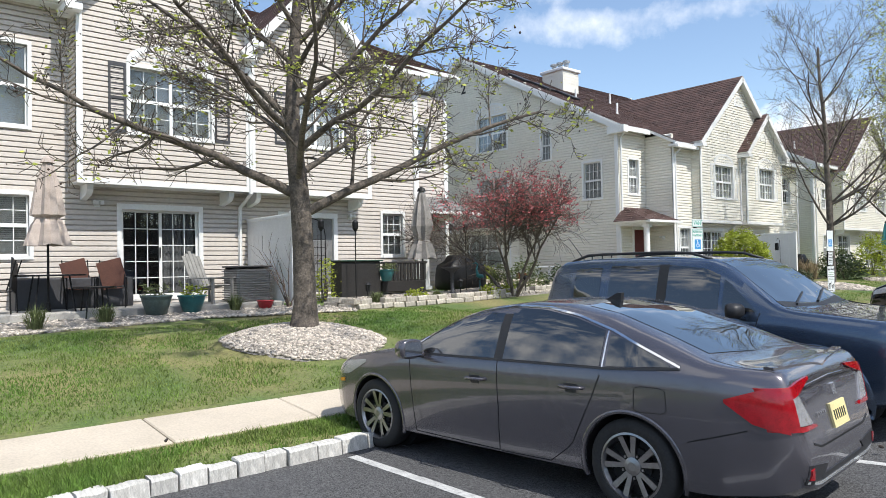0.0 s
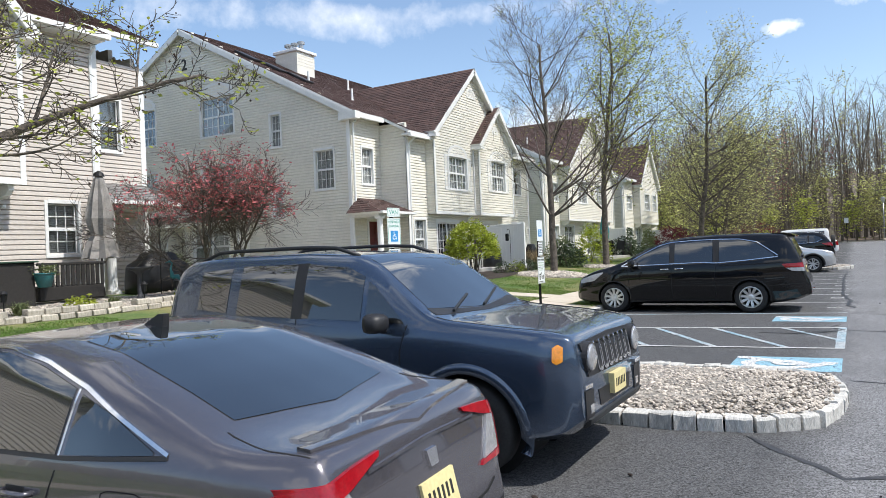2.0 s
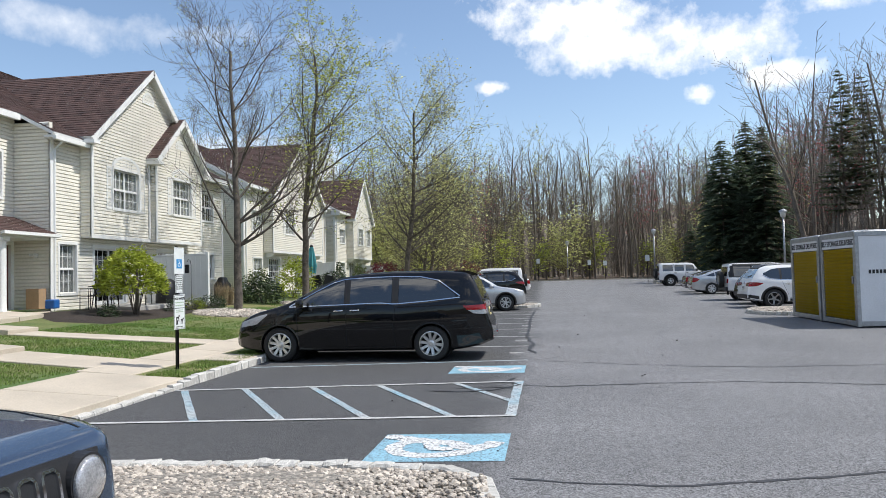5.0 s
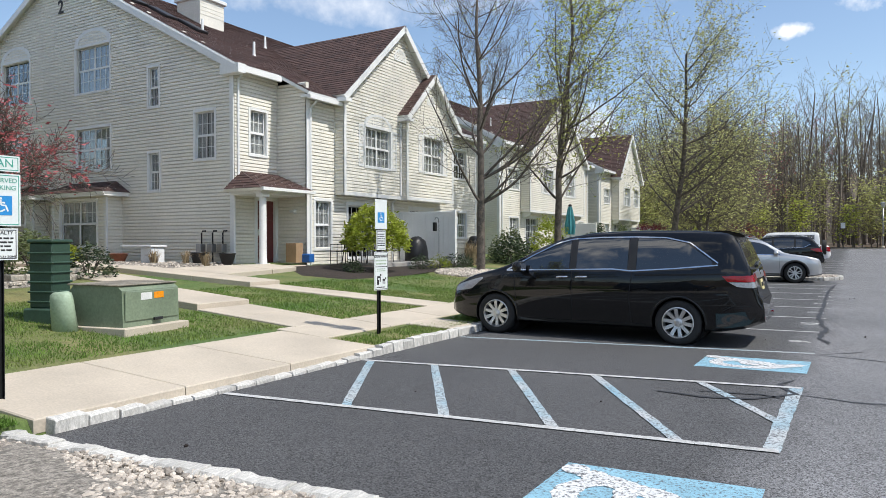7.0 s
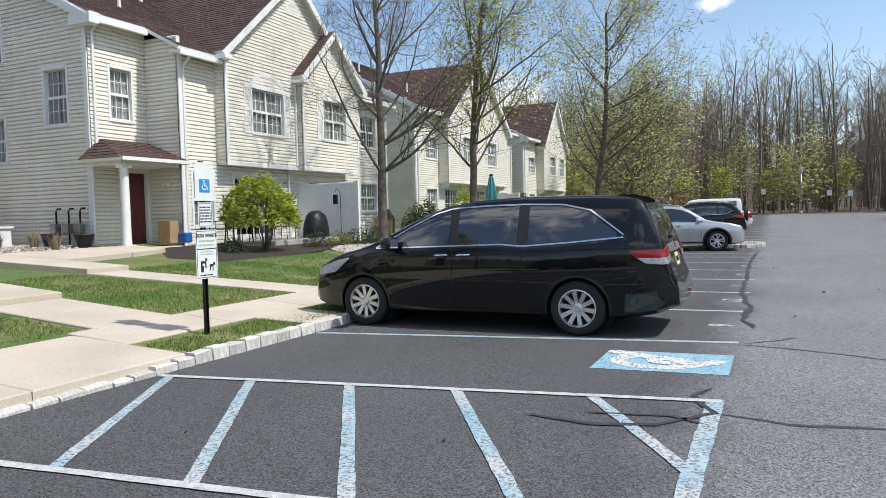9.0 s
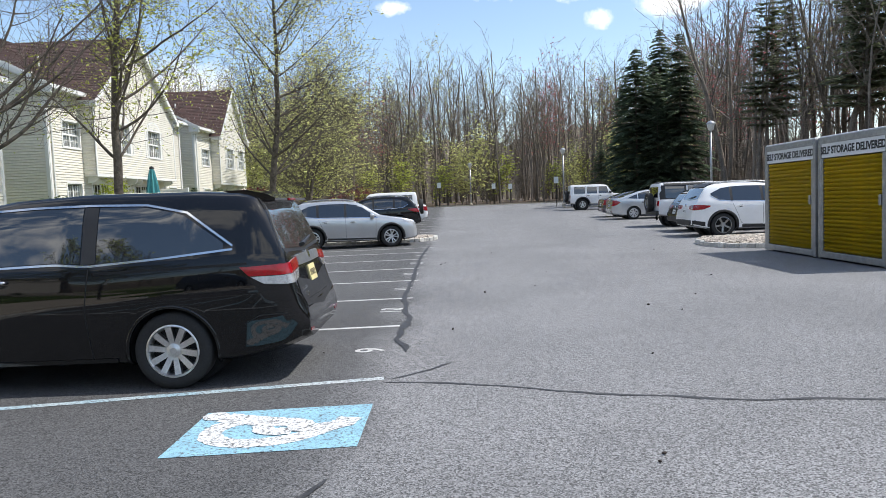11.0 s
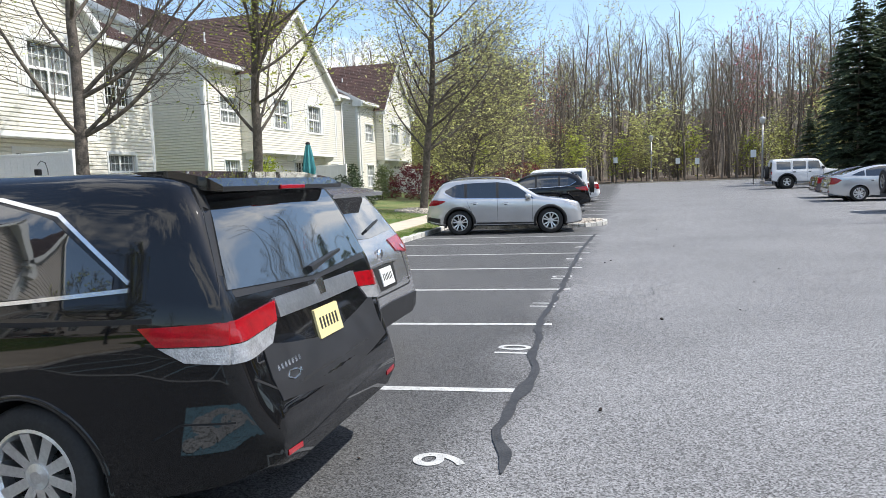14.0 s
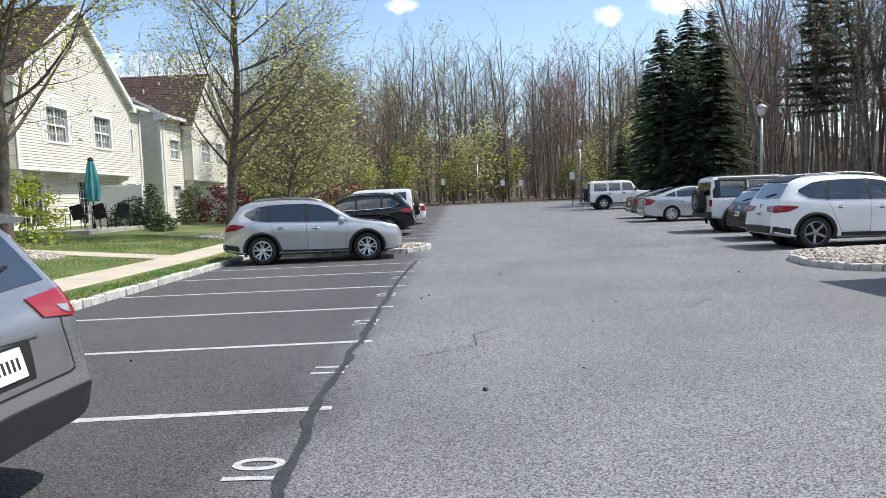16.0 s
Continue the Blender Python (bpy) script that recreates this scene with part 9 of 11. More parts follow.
for k in range(9):
    a = rnd.uniform(0, 6.28)
    limb(rnd, V, F, tips, Vector((0, 0, -0.05)), Vector((0.35 * math.cos(a), 0.35 * math.sin(a), 1)), 1.5, 0.014, 0, dict(seg=5, wander=0.08, lift=0.02, levels=1, clear=0.3, forks=(1,), angle=(20, 40), shrink=0.4, min_r=0.003, bark=TWIG))
bt = thing("bare_shrub", pose(-14.7, 7.85, land_z(-14.7, 7.85)), "leafless shrub of thin upright twigs", "shrub")
part_data("twig_crown", mesh_data("twig_crown", V, F, TWIG), bt)
# Mulch bed of the second block: weeping bright green tree, box balls, grasses.
wt = clump("weeping_shrub", -13.1, 26.0, 1.05, 1.05, 2.05, LEAF_BRIGHT, "round weeping shrub with bright green leaves on a short trunk", 6500, 0.055, 9, lift=0.75, hollow=0.72)
bm = bmesh.new()
tube(bm, [(0, 0, -0.1), (0.03, 0.0, 0.7), (0.0, 0.05, 1.5)], [0.06, 0.05, 0.035], 8)
part("trunk", bm, BARK, wt, smooth=True)
for k, (x, y, r, h) in enumerate([(-13.0, 28.2, 0.42, 0.5), (-12.9, 29.3, 0.4, 0.48), (-13.0, 30.4, 0.45, 0.52), (-13.2, 31.6, 0.4, 0.45), (-13.3, 24.9, 0.35, 0.4)]):
    clump("box_shrub", x, y, r, r, h, LEAF_BRIGHT if k == 1 else LEAF_DARK, "small clipped round shrub in mulch", 700, 0.032, k + 20, group="clipped shrubs in the mulch bed")
for k, (x, y) in enumerate([(-13.5, 32.8), (-13.6, 33.6), (-14.4, 34.2)]):
    tuft(x, y, 1.0, 0.45, STRAW, "tall clump of dry straw-coloured grass", 160, k, droop=0.25)
for k, (x, y) in enumerate([(-16.6, 22.3), (-17.8, 22.6), (-19.0, 22.4)]):
    tuft(x, y, 0.55, 0.35, STRAW, "dry ornamental grass in the gravel border", 110, k + 7)
for k, (x, y, rx, h, mat) in enumerate([(-24.8, 21.9, 0.9, 1.0, LEAF_GREY), (-26.5, 21.6, 1.0, 1.6, LEAF_DARK), (-22.8, 22.0, 0.5, 0.6, LEAF_BRIGHT), (-28.0, 21.4, 1.1, 1.9, LEAF_DARK)]):
    clump("shrub", x, y, rx, rx * 0.8, h, mat, "leafy shrub against the house's end wall", 1300, 0.06, k + 30)
# Beds of the third and fourth blocks.
for k, (x, y, rx, h, mat, n, lab) in enumerate([(-13.0, 35.6, 0.9, 1.1, LEAF_DARK, 1500, "dark rounded shrub beside the young tree"), (-14.0, 37.2, 0.9, 1.4, LEAF_GREY, 1300, "loose grey-green shrub by the house corner"), (-13.6, 41.0, 1.15, 2.1, LEAF_BRIGHT, 2600, "tall bright yellow-green shrub at the house corner"),
                                                (-14.5, 50.3, 1.2, 1.25, LEAF_DARK, 2200, "broad dark evergreen shrub on the lawn"), (-14.6, 52.3, 0.6, 1.8, LEAF_DARK, 1400, "upright dark evergreen shrub on the lawn"), (-13.8, 54.5, 0.5, 1.7, LEAF_GREY, 1300, "upright grey-green evergreen shrub by the corner"),
                                                (-12.6, 48.6, 0.6, 0.7, LEAF_DARK, 800, "low dark shrub on the lawn"), (-12.7, 58.0, 2.0, 2.0, LEAF_MAROON, 5200, "broad mound of maroon lace-leaf maple"), (-14.5, 57.4, 0.8, 1.9, LEAF_GREY, 1200, "tall loose shrub between the blocks"),
                                                (-7.8, 67.0, 2.2, 0.9, LEAF_BRIGHT, 1800, "low bright hedge at the lot's end"), (-9.0, 75.0, 2.8, 2.2, LEAF_MAROON, 2600, "maroon shrub near the wood's edge")]):
    clump("shrub", x, y, rx, rx, h, mat, lab, n, 0.065, k + 50)

# ---- woods ----
WOOD_A = dict(seg=9, drop=2.6, coarse=1, wander=0.05, lift=0.06, levels=2, clear=0.42, forks=(2, 2), angle=(26, 52), shrink=0.34, min_r=0.011, bark=BARK_FAR, rad=(0.36, 0.5))
WOOD_B = dict(WOOD_A, clear=0.32, angle=(34, 64), shrink=0.36)
KINDS = [tree_data(100 + k, h, r, WOOD_B if k % 2 else WOOD_A, leaf_spec) for k, (h, r, leaf_spec) in enumerate([
    (13.2, 0.15, (520, 0.05, 0.3, BUD_FAR, lambda t, r: True)), (14.2, 0.18, (520, 0.05, 0.3, BUD_FAR, lambda t, r: True)), (12.0, 0.12, (520, 0.05, 0.3, BUD_FAR, lambda t, r: True)), (13.4, 0.14, (700, 0.10, 0.28, LEAF_YELLOW, lambda t, r: True)), (11.0, 0.10, (520, 0.05, 0.3, BUD_FAR, lambda t, r: True)), (13.0, 0.13, (420, 0.09, 0.25, LEAF_PINK, lambda t, r: r.random() < 0.5)), (14.8, 0.19, (520, 0.05, 0.3, BUD_FAR, lambda t, r: True))])]
FAR_KINDS = [tree_data(140 + k, h, r, dict(WOOD_A, seg=6, drop=3, coarse=2, levels=2, forks=(2, 2), clear=0.35, min_r=0.016), None) for k, (h, r) in enumerate([(14.5, 0.14), (13.0, 0.12), (15.5, 0.16), (12.5, 0.10)])]
UNDER = [tree_data(120 + k, h, 0.06, dict(WOOD_B, clear=0.15, forks=(3, 2), angle=(35, 70)), (int(n * 0.5), 0.15, 0.42, mat, lambda t, r: True)) for k, (h, n, mat) in enumerate([(6.0, 1500, LEAF_YELLOW), (4.6, 1300, LEAF_SPRING), (7.6, 1700, LEAF_YELLOW)])]
BRUSH = [tree_data(130 + k, h, 0.035, dict(WOOD_B, clear=0.05, forks=(3, 2), angle=(20, 60)))[:2] + (None,) for k, h in enumerate((4.0, 5.5))]
woods = thing("woods", pose(0, 0, 0), "leafless spring wood of tall grey-brown trees with fresh undergrowth", "woods", kind="stuff")
rw = random.Random(42)


def wood_tree(kind, x, y, s=1.0):
    m = pose(x, y, ground_z(x, y) - 0.1, rw.uniform(-3, 3), rw.uniform(-3, 3), rw.uniform(0, 360)) @ Matrix.Diagonal((s, s, s * rw.uniform(0.9, 1.1), 1))
    part_data("wood_trunk", kind[0], woods, m)
    if kind[1]:
        part_data("wood_foliage", kind[1], woods, m)


def thick(n, area, kinds, smin=0.8, smax=1.15):
    done = 0
    while done < n:
        x, y = area(rw)
        wood_tree(rw.choice(kinds), x, y, rw.uniform(smin, smax))
        done += 1


# End of the lot, the right-hand wood, and behind the houses.
thick(150, lambda r: (r.uniform(-36, 34), 92 + 20 * r.random()), KINDS, 0.85, 1.2)
thick(420, lambda r: (r.uniform(-56, 56), r.uniform(104, 150)), FAR_KINDS, 0.95, 1.35)
thick(260, lambda r: (r.uniform(24, 64), r.uniform(22, 100)), FAR_KINDS, 1.0, 1.4)
thick(80, lambda r: (r.uniform(-30, 26), r.uniform(90.5, 112)), BRUSH, 0.8, 1.5)
thick(22, lambda r: (r.uniform(-26, 20), r.uniform(89, 99)), UNDER, 0.8, 1.3)
thick(85, lambda r: (21 + 26 * r.random() ** 1.1, r.uniform(22, 92)), KINDS, 0.95, 1.3)
thick(26, lambda r: (18.5 + 16 * r.random(), r.uniform(24, 92)), BRUSH)
thick(8, lambda r: (r.uniform(15, 20), r.uniform(76, 92)), UNDER, 0.7, 1.0)
thick(26, lambda r: (r.uniform(-30, -8), r.uniform(76, 92)), KINDS, 0.7, 1.0)
thick(18, lambda r: (r.uniform(-22, -8.5), r.uniform(70, 90)), UNDER, 0.8, 1.25)
thick(26, lambda r: (r.uniform(-75, -42), r.uniform(-10, 90)), KINDS, 0.75, 1.0)
thick(14, lambda r: (r.uniform(17, 50), r.uniform(-40, 22)), KINDS, 0.8, 1.1)
thick(12, lambda r: (r.uniform(-60, 30), r.uniform(-70, -40)), KINDS, 0.8, 1.1)


def spruce_data(seed, h, spread, needle=NEEDLE, bare=0.06, dense=1.0, droop=0.35):
    """A conifer: straight trunk, whorls of drooping boughs carrying flat sprays."""
    rnd = random.Random(seed)
    V, F = [], []
    add_tube(V, F, [Vector((0, 0, -0.2)), Vector((0, 0, h * 0.5)), Vector((0, 0, h))], [0.0085 * h, 0.0055 * h, 0.01], 7)
    LV, LF = [], []
    z = h * bare
    while z < h * 0.985:
        f = 1 - z / h
        n = int((6 + 3 * f) * (1.5 if dense > 0.9 else 1.0))
        for k in range(n):
            a = rnd.uniform(0, 6.28)
            ln = spread * (f ** 0.7) * rnd.uniform(0.42, 1.0) * (1.25 if rnd.random() < 0.15 else 1.0) + 0.15
            d = Vector((math.cos(a), math.sin(a), 0))
            p = [Vector((0, 0, z)) + d * ln * u + Vector((0, 0, -droop * ln * u * u + 0.12 * ln * u)) for u in (0, 0.35, 0.7, 1.0)]
            add_tube(V, F, p, [0.03, 0.02, 0.012, 0.005], 3)
            m = max(3, int(ln * 6 * dense))
            for i in range(m):
                u = 0.15 + 0.85 * (i + rnd.random()) / m
                q = Vector((0, 0, z)) + d * ln * u + Vector((0, 0, -droop * ln * u * u + 0.12 * ln * u))
                for s in (-1, 1):
                    side = Vector((-d.y, d.x, 0)) * s
                    w = (0.62 * (1 - u) + 0.26) * min(1.0, ln * 0.45) * rnd.uniform(0.7, 1.3)
                    e = q + side * w + d * w * 0.5 + Vector((0, 0, -0.25 * w + rnd.uniform(-0.1, 0.05)))
                    o = len(LV)
                    LV += [q, q + d * 0.16 + Vector((0, 0, -0.03)), e, q + side * w * 0.45 - d * 0.08 + Vector((0, 0, -0.1))]
                    LF.append((o, o + 1, o + 2, o + 3))
        z += (0.34 + 0.30 * f) * rnd.uniform(0.6, 1.25) * (0.85 if dense > 0.9 else 1.0)
    return mesh_data("trunk", V, F, BARK_FAR, True), mesh_data("crown", LV, LF, needle)


SPRUCES = [spruce_data(5, 14.5, 4.0, dense=1.3), spruce_data(6, 12.5, 3.6, dense=1.3), spruce_data(7, 16.5, 4.2, dense=1.3)]
for k, (x, y, s) in enumerate([(15.4, 72.5, 0.92), (17.2, 73.5, 0.95), (18.6, 71.0, 0.85), (15.8, 77.5, 0.8), (13.9, 79.5, 0.5), (18.8, 77.0, 0.95), (16.6, 70.6, 0.6)]):
    t = thing("spruce", pose(x, y, ground_z(x, y) - 0.1, 0, 0, 47 * k) @ Matrix.Diagonal((s, s, s, 1)), "dark green spruce at the wood's edge", "tree", "spruces at the lot's edge")
    part_data("trunk", SPRUCES[k % 3][0], t)
    part_data("crown", SPRUCES[k % 3][1], t)
PINES = [spruce_data(15, 18.5, 3.4, NEEDLE_PINE, 0.34, 0.8, 0.1), spruce_data(16, 17.0, 3.2, NEEDLE_PINE, 0.40, 0.8, 0.1)]
for k, (x, y, s) in enumerate([(26.0, 58.0, 1.0), (28.0, 52.0, 1.0), (26.5, 47.5, 0.95), (30.5, 45.0, 1.05), (28.5, 41.0, 1.0), (26.5, 36.5, 0.95), (29.5, 34.0, 1.05), (32.0, 39.0, 1.0), (31.0, 60.0, 1.0), (31.0, 29.0, 1.0), (22.0, 63.0, 0.9), (25.0, 66.5, 1.0), (28.0, 62.0, 1.05)]):
    t = thing("pine", pose(x, y, ground_z(x, y) - 0.1, 0, 0, 61 * k) @ Matrix.Diagonal((s, s, s, 1)), "tall pine with a bare trunk and dark crown", "tree", "pines in the right-hand wood")
    part_data("trunk", PINES[k % 2][0], t)
    part_data("crown", PINES[k % 2][1], t)
for k, (x, y) in enumerate([(-44, 30), (-42, 47), (-43, 66), (-40, 76), (-39, 84)]):
    t = thing("pine", pose(x, y, 0.8, 0, 0, 61 * k) @ Matrix.Diagonal((0.85, 0.85, 0.8, 1)), "tall pine behind the townhouses", "tree")
    part_data("trunk", PINES[k % 2][0], t)
    part_data("crown", PINES[k % 2][1], t)

# A far wooded rise that closes the view behind the trees.
FAR_WOOD = material("distant_bare_wood", (0.22, 0.18, 0.15), 1.0, vary=0.25, scale=0.12, fine=1.4, bump=0.0, color2=(0.185, 0.165, 0.11))
V, F = [], []
arc = [(-160, -120), (-150, 60), (-110, 140), (-40, 165), (40, 165), (90, 130), (105, 60), (105, -60), (60, -150), (-60, -150), (-160, -120)]
pts = []
for (x0, y0), (x1, y1) in zip(arc, arc[1:]):
    for i in range(120):
        pts.append((x0 + (x1 - x0) * i / 120, y0 + (y1 - y0) * i / 120))
for i, (x, y) in enumerate(pts):
    h = 15.5 + 3.0 * noise.noise((x * 0.05, y * 0.05, 2)) + 2.2 * noise.noise((x * 0.4, y * 0.4, 4)) + 1.5 * noise.noise((x * 1.3, y * 1.3, 7))
    h *= 0.7 if x > 60 else 1.0
    V += [(x, y, -1.0), (x * 1.02, y * 1.02, h * 0.6), (x * 1.05, y * 1.05, h)]
for i in range(len(pts) - 1):
    for j in range(2):
        F.append((i * 3 + j, i * 3 + 3 + j, i * 3 + 4 + j, i * 3 + 1 + j))
raw_part("backdrop", V, F, FAR_WOOD, None, "distant bare woodland rise", "structure", "backdrop")

# ---- storage containers ----


def container(x, y0, y1, label):
    """A storage container: steel frame, ribbed roll door, lettered header, flat side panels."""
    t = thing("storage_container", pose(0, 0, 0), label, "container", "storage containers")
    x1, zb, zt = x + 2.35, 0.12, 2.54
    for py in (y0 + 0.05, y1 - 0.05):
        for px in (x + 0.05, x1 - 0.05):
            part("corner_post", boxed(px - 0.05, px + 0.05, py - 0.05, py + 0.05, 0.02, zt, 0.008), STEEL, t)
    for z in (zb, zt - 0.05):
        part("frame_rail", boxed(x, x + 0.08, y0 + 0.1, y1 - 0.1, z - 0.08, z + 0.05, 0.008), STEEL, t)
        part("frame_rail", boxed(x1 - 0.08, x1, y0 + 0.1, y1 - 0.1, z - 0.08, z + 0.05, 0.008), STEEL, t)
        for py in (y0, y1 - 0.08):
            part("frame_rail", boxed(x + 0.1, x1 - 0.1, py, py + 0.08, z - 0.08, z + 0.05, 0.008), STEEL, t)
    part("header_panel", boxed(x + 0.015, x + 0.05, y0 + 0.12, y1 - 0.12, zt - 0.42, zt - 0.13), POD_WHITE, t, "white header panel with black lettering")
    for py in (y0 + 0.14, y1 - 0.14):
        part("door_guide", boxed(x + 0.01, x + 0.07, py - 0.04, py + 0.04, zb + 0.05, zt - 0.43), STEEL, t)
    n = 23
    z0, z1 = zb + 0.06, zt - 0.44
    hgt = (z1 - z0) / n
    bm = bmesh.new()
    prof = [(0.055, 0.0), (0.034, 0.25), (0.022, 0.5), (0.034, 0.75), (0.055, 1.0)]
    rings = [[(x + o, y, f * hgt) for o, f in prof] for y in (y0 + 0.18, y1 - 0.18)]
    ring_loft(bm, rings, closed=False)
    bmesh.ops.solidify(bm, geom=bm.faces[:], thickness=0.004)
    bmesh.ops.recalc_face_normals(bm, faces=bm.faces)
    me = mesh_of("slat", bm, YELLOW, True)
    for k in range(n):
        part_data("slat", me, t, pose(0, 0, z0 + k * hgt))
    part("side_panel", boxed(x + 0.1, x1 - 0.1, y0 + 0.02, y0 + 0.05, zb + 0.05, zt - 0.1), POD_WHITE, t)
    part("side_panel", boxed(x + 0.1, x1 - 0.1, y1 - 0.05, y1 - 0.02, zb + 0.05, zt - 0.1), POD_WHITE, t)
    part("back_panel", boxed(x1 - 0.05, x1 - 0.02, y0 + 0.1, y1 - 0.1, zb + 0.05, zt - 0.1), POD_WHITE, t)
    part("roof", boxed(x + 0.02, x1 - 0.02, y0 + 0.02, y1 - 0.02, zt, zt + 0.03, 0.01), POD_WHITE, t)
    part("latch", boxed(x - 0.01, x + 0.03, y0 + 0.2, y0 + 0.27, 1.15, 1.35, 0.01), STEEL, t)
    part("floor_frame", boxed(x + 0.1, x1 - 0.1, y0 + 0.1, y1 - 0.1, 0.03, zb, 0.0), STEEL, t)
    text_part("lettering", "SELF STORAGE DELIVERED", 0.205, INK, t, pose(x + 0.012, (y0 + y1) / 2, zt - 0.28, 90, 0, -90) @ Matrix.Diagonal((0.92, 1, 1, 1)), 0.002, 0.007)
    for k in range(7):
        part("code_bar", boxed(x + 0.32 + k * 0.09, x + 0.38 + k * 0.09, y0 + 0.012, y0 + 0.02, 1.42, 1.52), INK, t)
    return t


container(7.45, 28.22, 30.62, "storage container with a yellow ribbed roll door and white sides")
container(7.47, 25.75, 28.14, "storage container with yellow roll door beside its twin")

# ---- signs, lamps, utility boxes ----


def plate_sign(parent, w, z0, z1, mat=SIGN_WHITE, border=INK, m=None, name="sign_plate"):
    """A thin plate facing +x with a printed border."""
    p = part(name, boxed(0.0, 0.004, -w / 2, w / 2, z0, z1), mat, parent)
    b = 0.006
    for a in ((-w / 2 + 0.012, w / 2 - 0.012, z0 + 0.012, z0 + 0.012 + b), (-w / 2 + 0.012, w / 2 - 0.012, z1 - 0.012 - b, z1 - 0.012), (-w / 2 + 0.012, -w / 2 + 0.012 + b, z0 + 0.018, z1 - 0.018), (w / 2 - 0.012 - b, w / 2 - 0.012, z0 + 0.018, z1 - 0.018)):
        part("border", boxed(0.004, 0.006, a[0], a[1], a[2], a[3]), border, p)
    return p


def face_text(parent, words, size, mat, y, z, bold=0.0):
    text_part("lettering", words, size, mat, parent, pose(0.006, y, z, 90, 0, 90), 0.001, bold)


def text_bars(parent, z0, z1, w, rows, mat, seed=0):
    rnd = random.Random(seed)
    h = (z1 - z0) / rows
    for r in range(rows):
        y = -w / 2
        while y < w / 2 - 0.02:
            ln = min(rnd.uniform(0.02, 0.06), w / 2 - y)
            part("print_bar", boxed(0.004, 0.0055, y, y + ln, z0 + r * h + h * 0.28, z0 + r * h + h * 0.72), mat, parent)
            y += ln + 0.01


def wheelchair(parent, y, z, s):
    part("blue_square", boxed(0.004, 0.006, y - s / 2, y + s / 2, z - s / 2, z + s / 2), SIGN_BLUE, parent)
    bm = bmesh.new()
    for a, b in (((-0.05, 0.30), (-0.02, 0.02)), ((-0.02, 0.02), (0.20, 0.0)), ((0.20, 0.0), (0.30, -0.30)), ((-0.05, 0.16), (0.16, 0.14)), ((-0.14, 0.08), (-0.24, -0.14)), ((-0.24, -0.14), (-0.06, -0.32)), ((-0.06, -0.32), (0.16, -0.20))):
        p, q = Vector((0.0065, y + a[0] * s, z + a[1] * s)), Vector((0.0065, y + b[0] * s, z + b[1] * s))
        d = (q - p).normalized()
        n = Vector((0, -d.z, d.y)) * s * 0.04
        bm.faces.new([bm.verts.new(v) for v in (p - n, q - n, q + n, p + n)])
    box(bm, 0.006, 0.007, y - 0.11 * s, y + 0.01 * s, z + 0.31 * s, z + 0.42 * s)
    part("wheelchair_mark", bm, SIGN_WHITE, parent)


def sign_post(x, y, label, turn=0.0):
    z = land_z(x, y)
    t = thing("sign_post", pose(x, y, z - 0.05, 0, 0, turn), label, "sign")
    bm = bmesh.new()
    for a in ((-0.062, -0.056, -0.03, 0.03), (-0.056, -0.03, -0.03, -0.022), (-0.056, -0.03, 0.022, 0.03)):
        box(bm, a[0], a[1], a[2], a[3], -0.3, 2.16)
    part("post", bm, IRON, t, "dark steel channel post")
    return t, z


t, z = sign_post(-6.95, 11.66, "dark post with reserved parking, van and penalty signs", -6)
p = plate_sign(t, 0.30, 2.10, 2.24, SIGN_WHITE, INK_GREEN)
face_text(p, "VAN", 0.10, INK_GREEN, 0, 2.17)
p = plate_sign(t, 0.31, 1.62, 2.08, SIGN_WHITE, INK_GREEN)
face_text(p, "RESERVED", 0.056, INK_GREEN, 0, 2.02)
face_text(p, "PARKING", 0.056, INK_GREEN, 0, 1.955)
wheelchair(p, 0, 1.80, 0.17)
p = plate_sign(t, 0.26, 1.32, 1.60)
face_text(p, "PENALTY", 0.045, INK, 0, 1.56)
text_bars(p, 1.39, 1.53, 0.2, 4, INK, 3)
face_text(p, "TOW AWAY ZONE", 0.026, INK, 0, 1.35)
t, z = sign_post(-6.82, 17.20, "dark post with faded parking signs and a dog waste sign", -4)
p = plate_sign(t, 0.29, 1.68, 2.14, SIGN_WHITE, SIGN_WHITE)
wheelchair(p, 0.0, 1.86, 0.16)
p = plate_sign(t, 0.22, 1.36, 1.66)
text_bars(p, 1.41, 1.62, 0.17, 6, INK, 5)
p = plate_sign(t, 0.33, 0.74, 1.33)
face_text(p, "DOG WASTE", 0.056, INK, 0, 1.26, 0.002)
text_bars(p, 1.12, 1.22, 0.24, 2, GREEN_PALE, 6)
part("rule", boxed(0.004, 0.006, -0.145, 0.145, 1.095, 1.105), INK, p)
text_bars(p, 1.02, 1.08, 0.2, 2, GREEN_PALE, 7)
text_bars(p, 0.765, 0.80, 0.22, 1, INK, 8)
# Pictograms: a stooping shape and a dog, as plain blocks.
bm = bmesh.new()
for a in ((-0.10, -0.075, 0.82, 0.93), (-0.075, -0.055, 0.82, 0.90), (-0.10, -0.02, 0.925, 0.955), (-0.035, -0.015, 0.87, 0.94), (-0.03, 0.0, 0.955, 0.985)):
    box(bm, 0.004, 0.006, *a)
part("pictogram", bm, INK, p)
bm = bmesh.new()
for a in ((0.035, 0.095, 0.88, 0.91), (0.037, 0.05, 0.83, 0.88), (0.08, 0.093, 0.83, 0.88), (0.09, 0.12, 0.90, 0.93)):
    box(bm, 0.004, 0.006, *a)
part("pictogram", bm, INK, p)
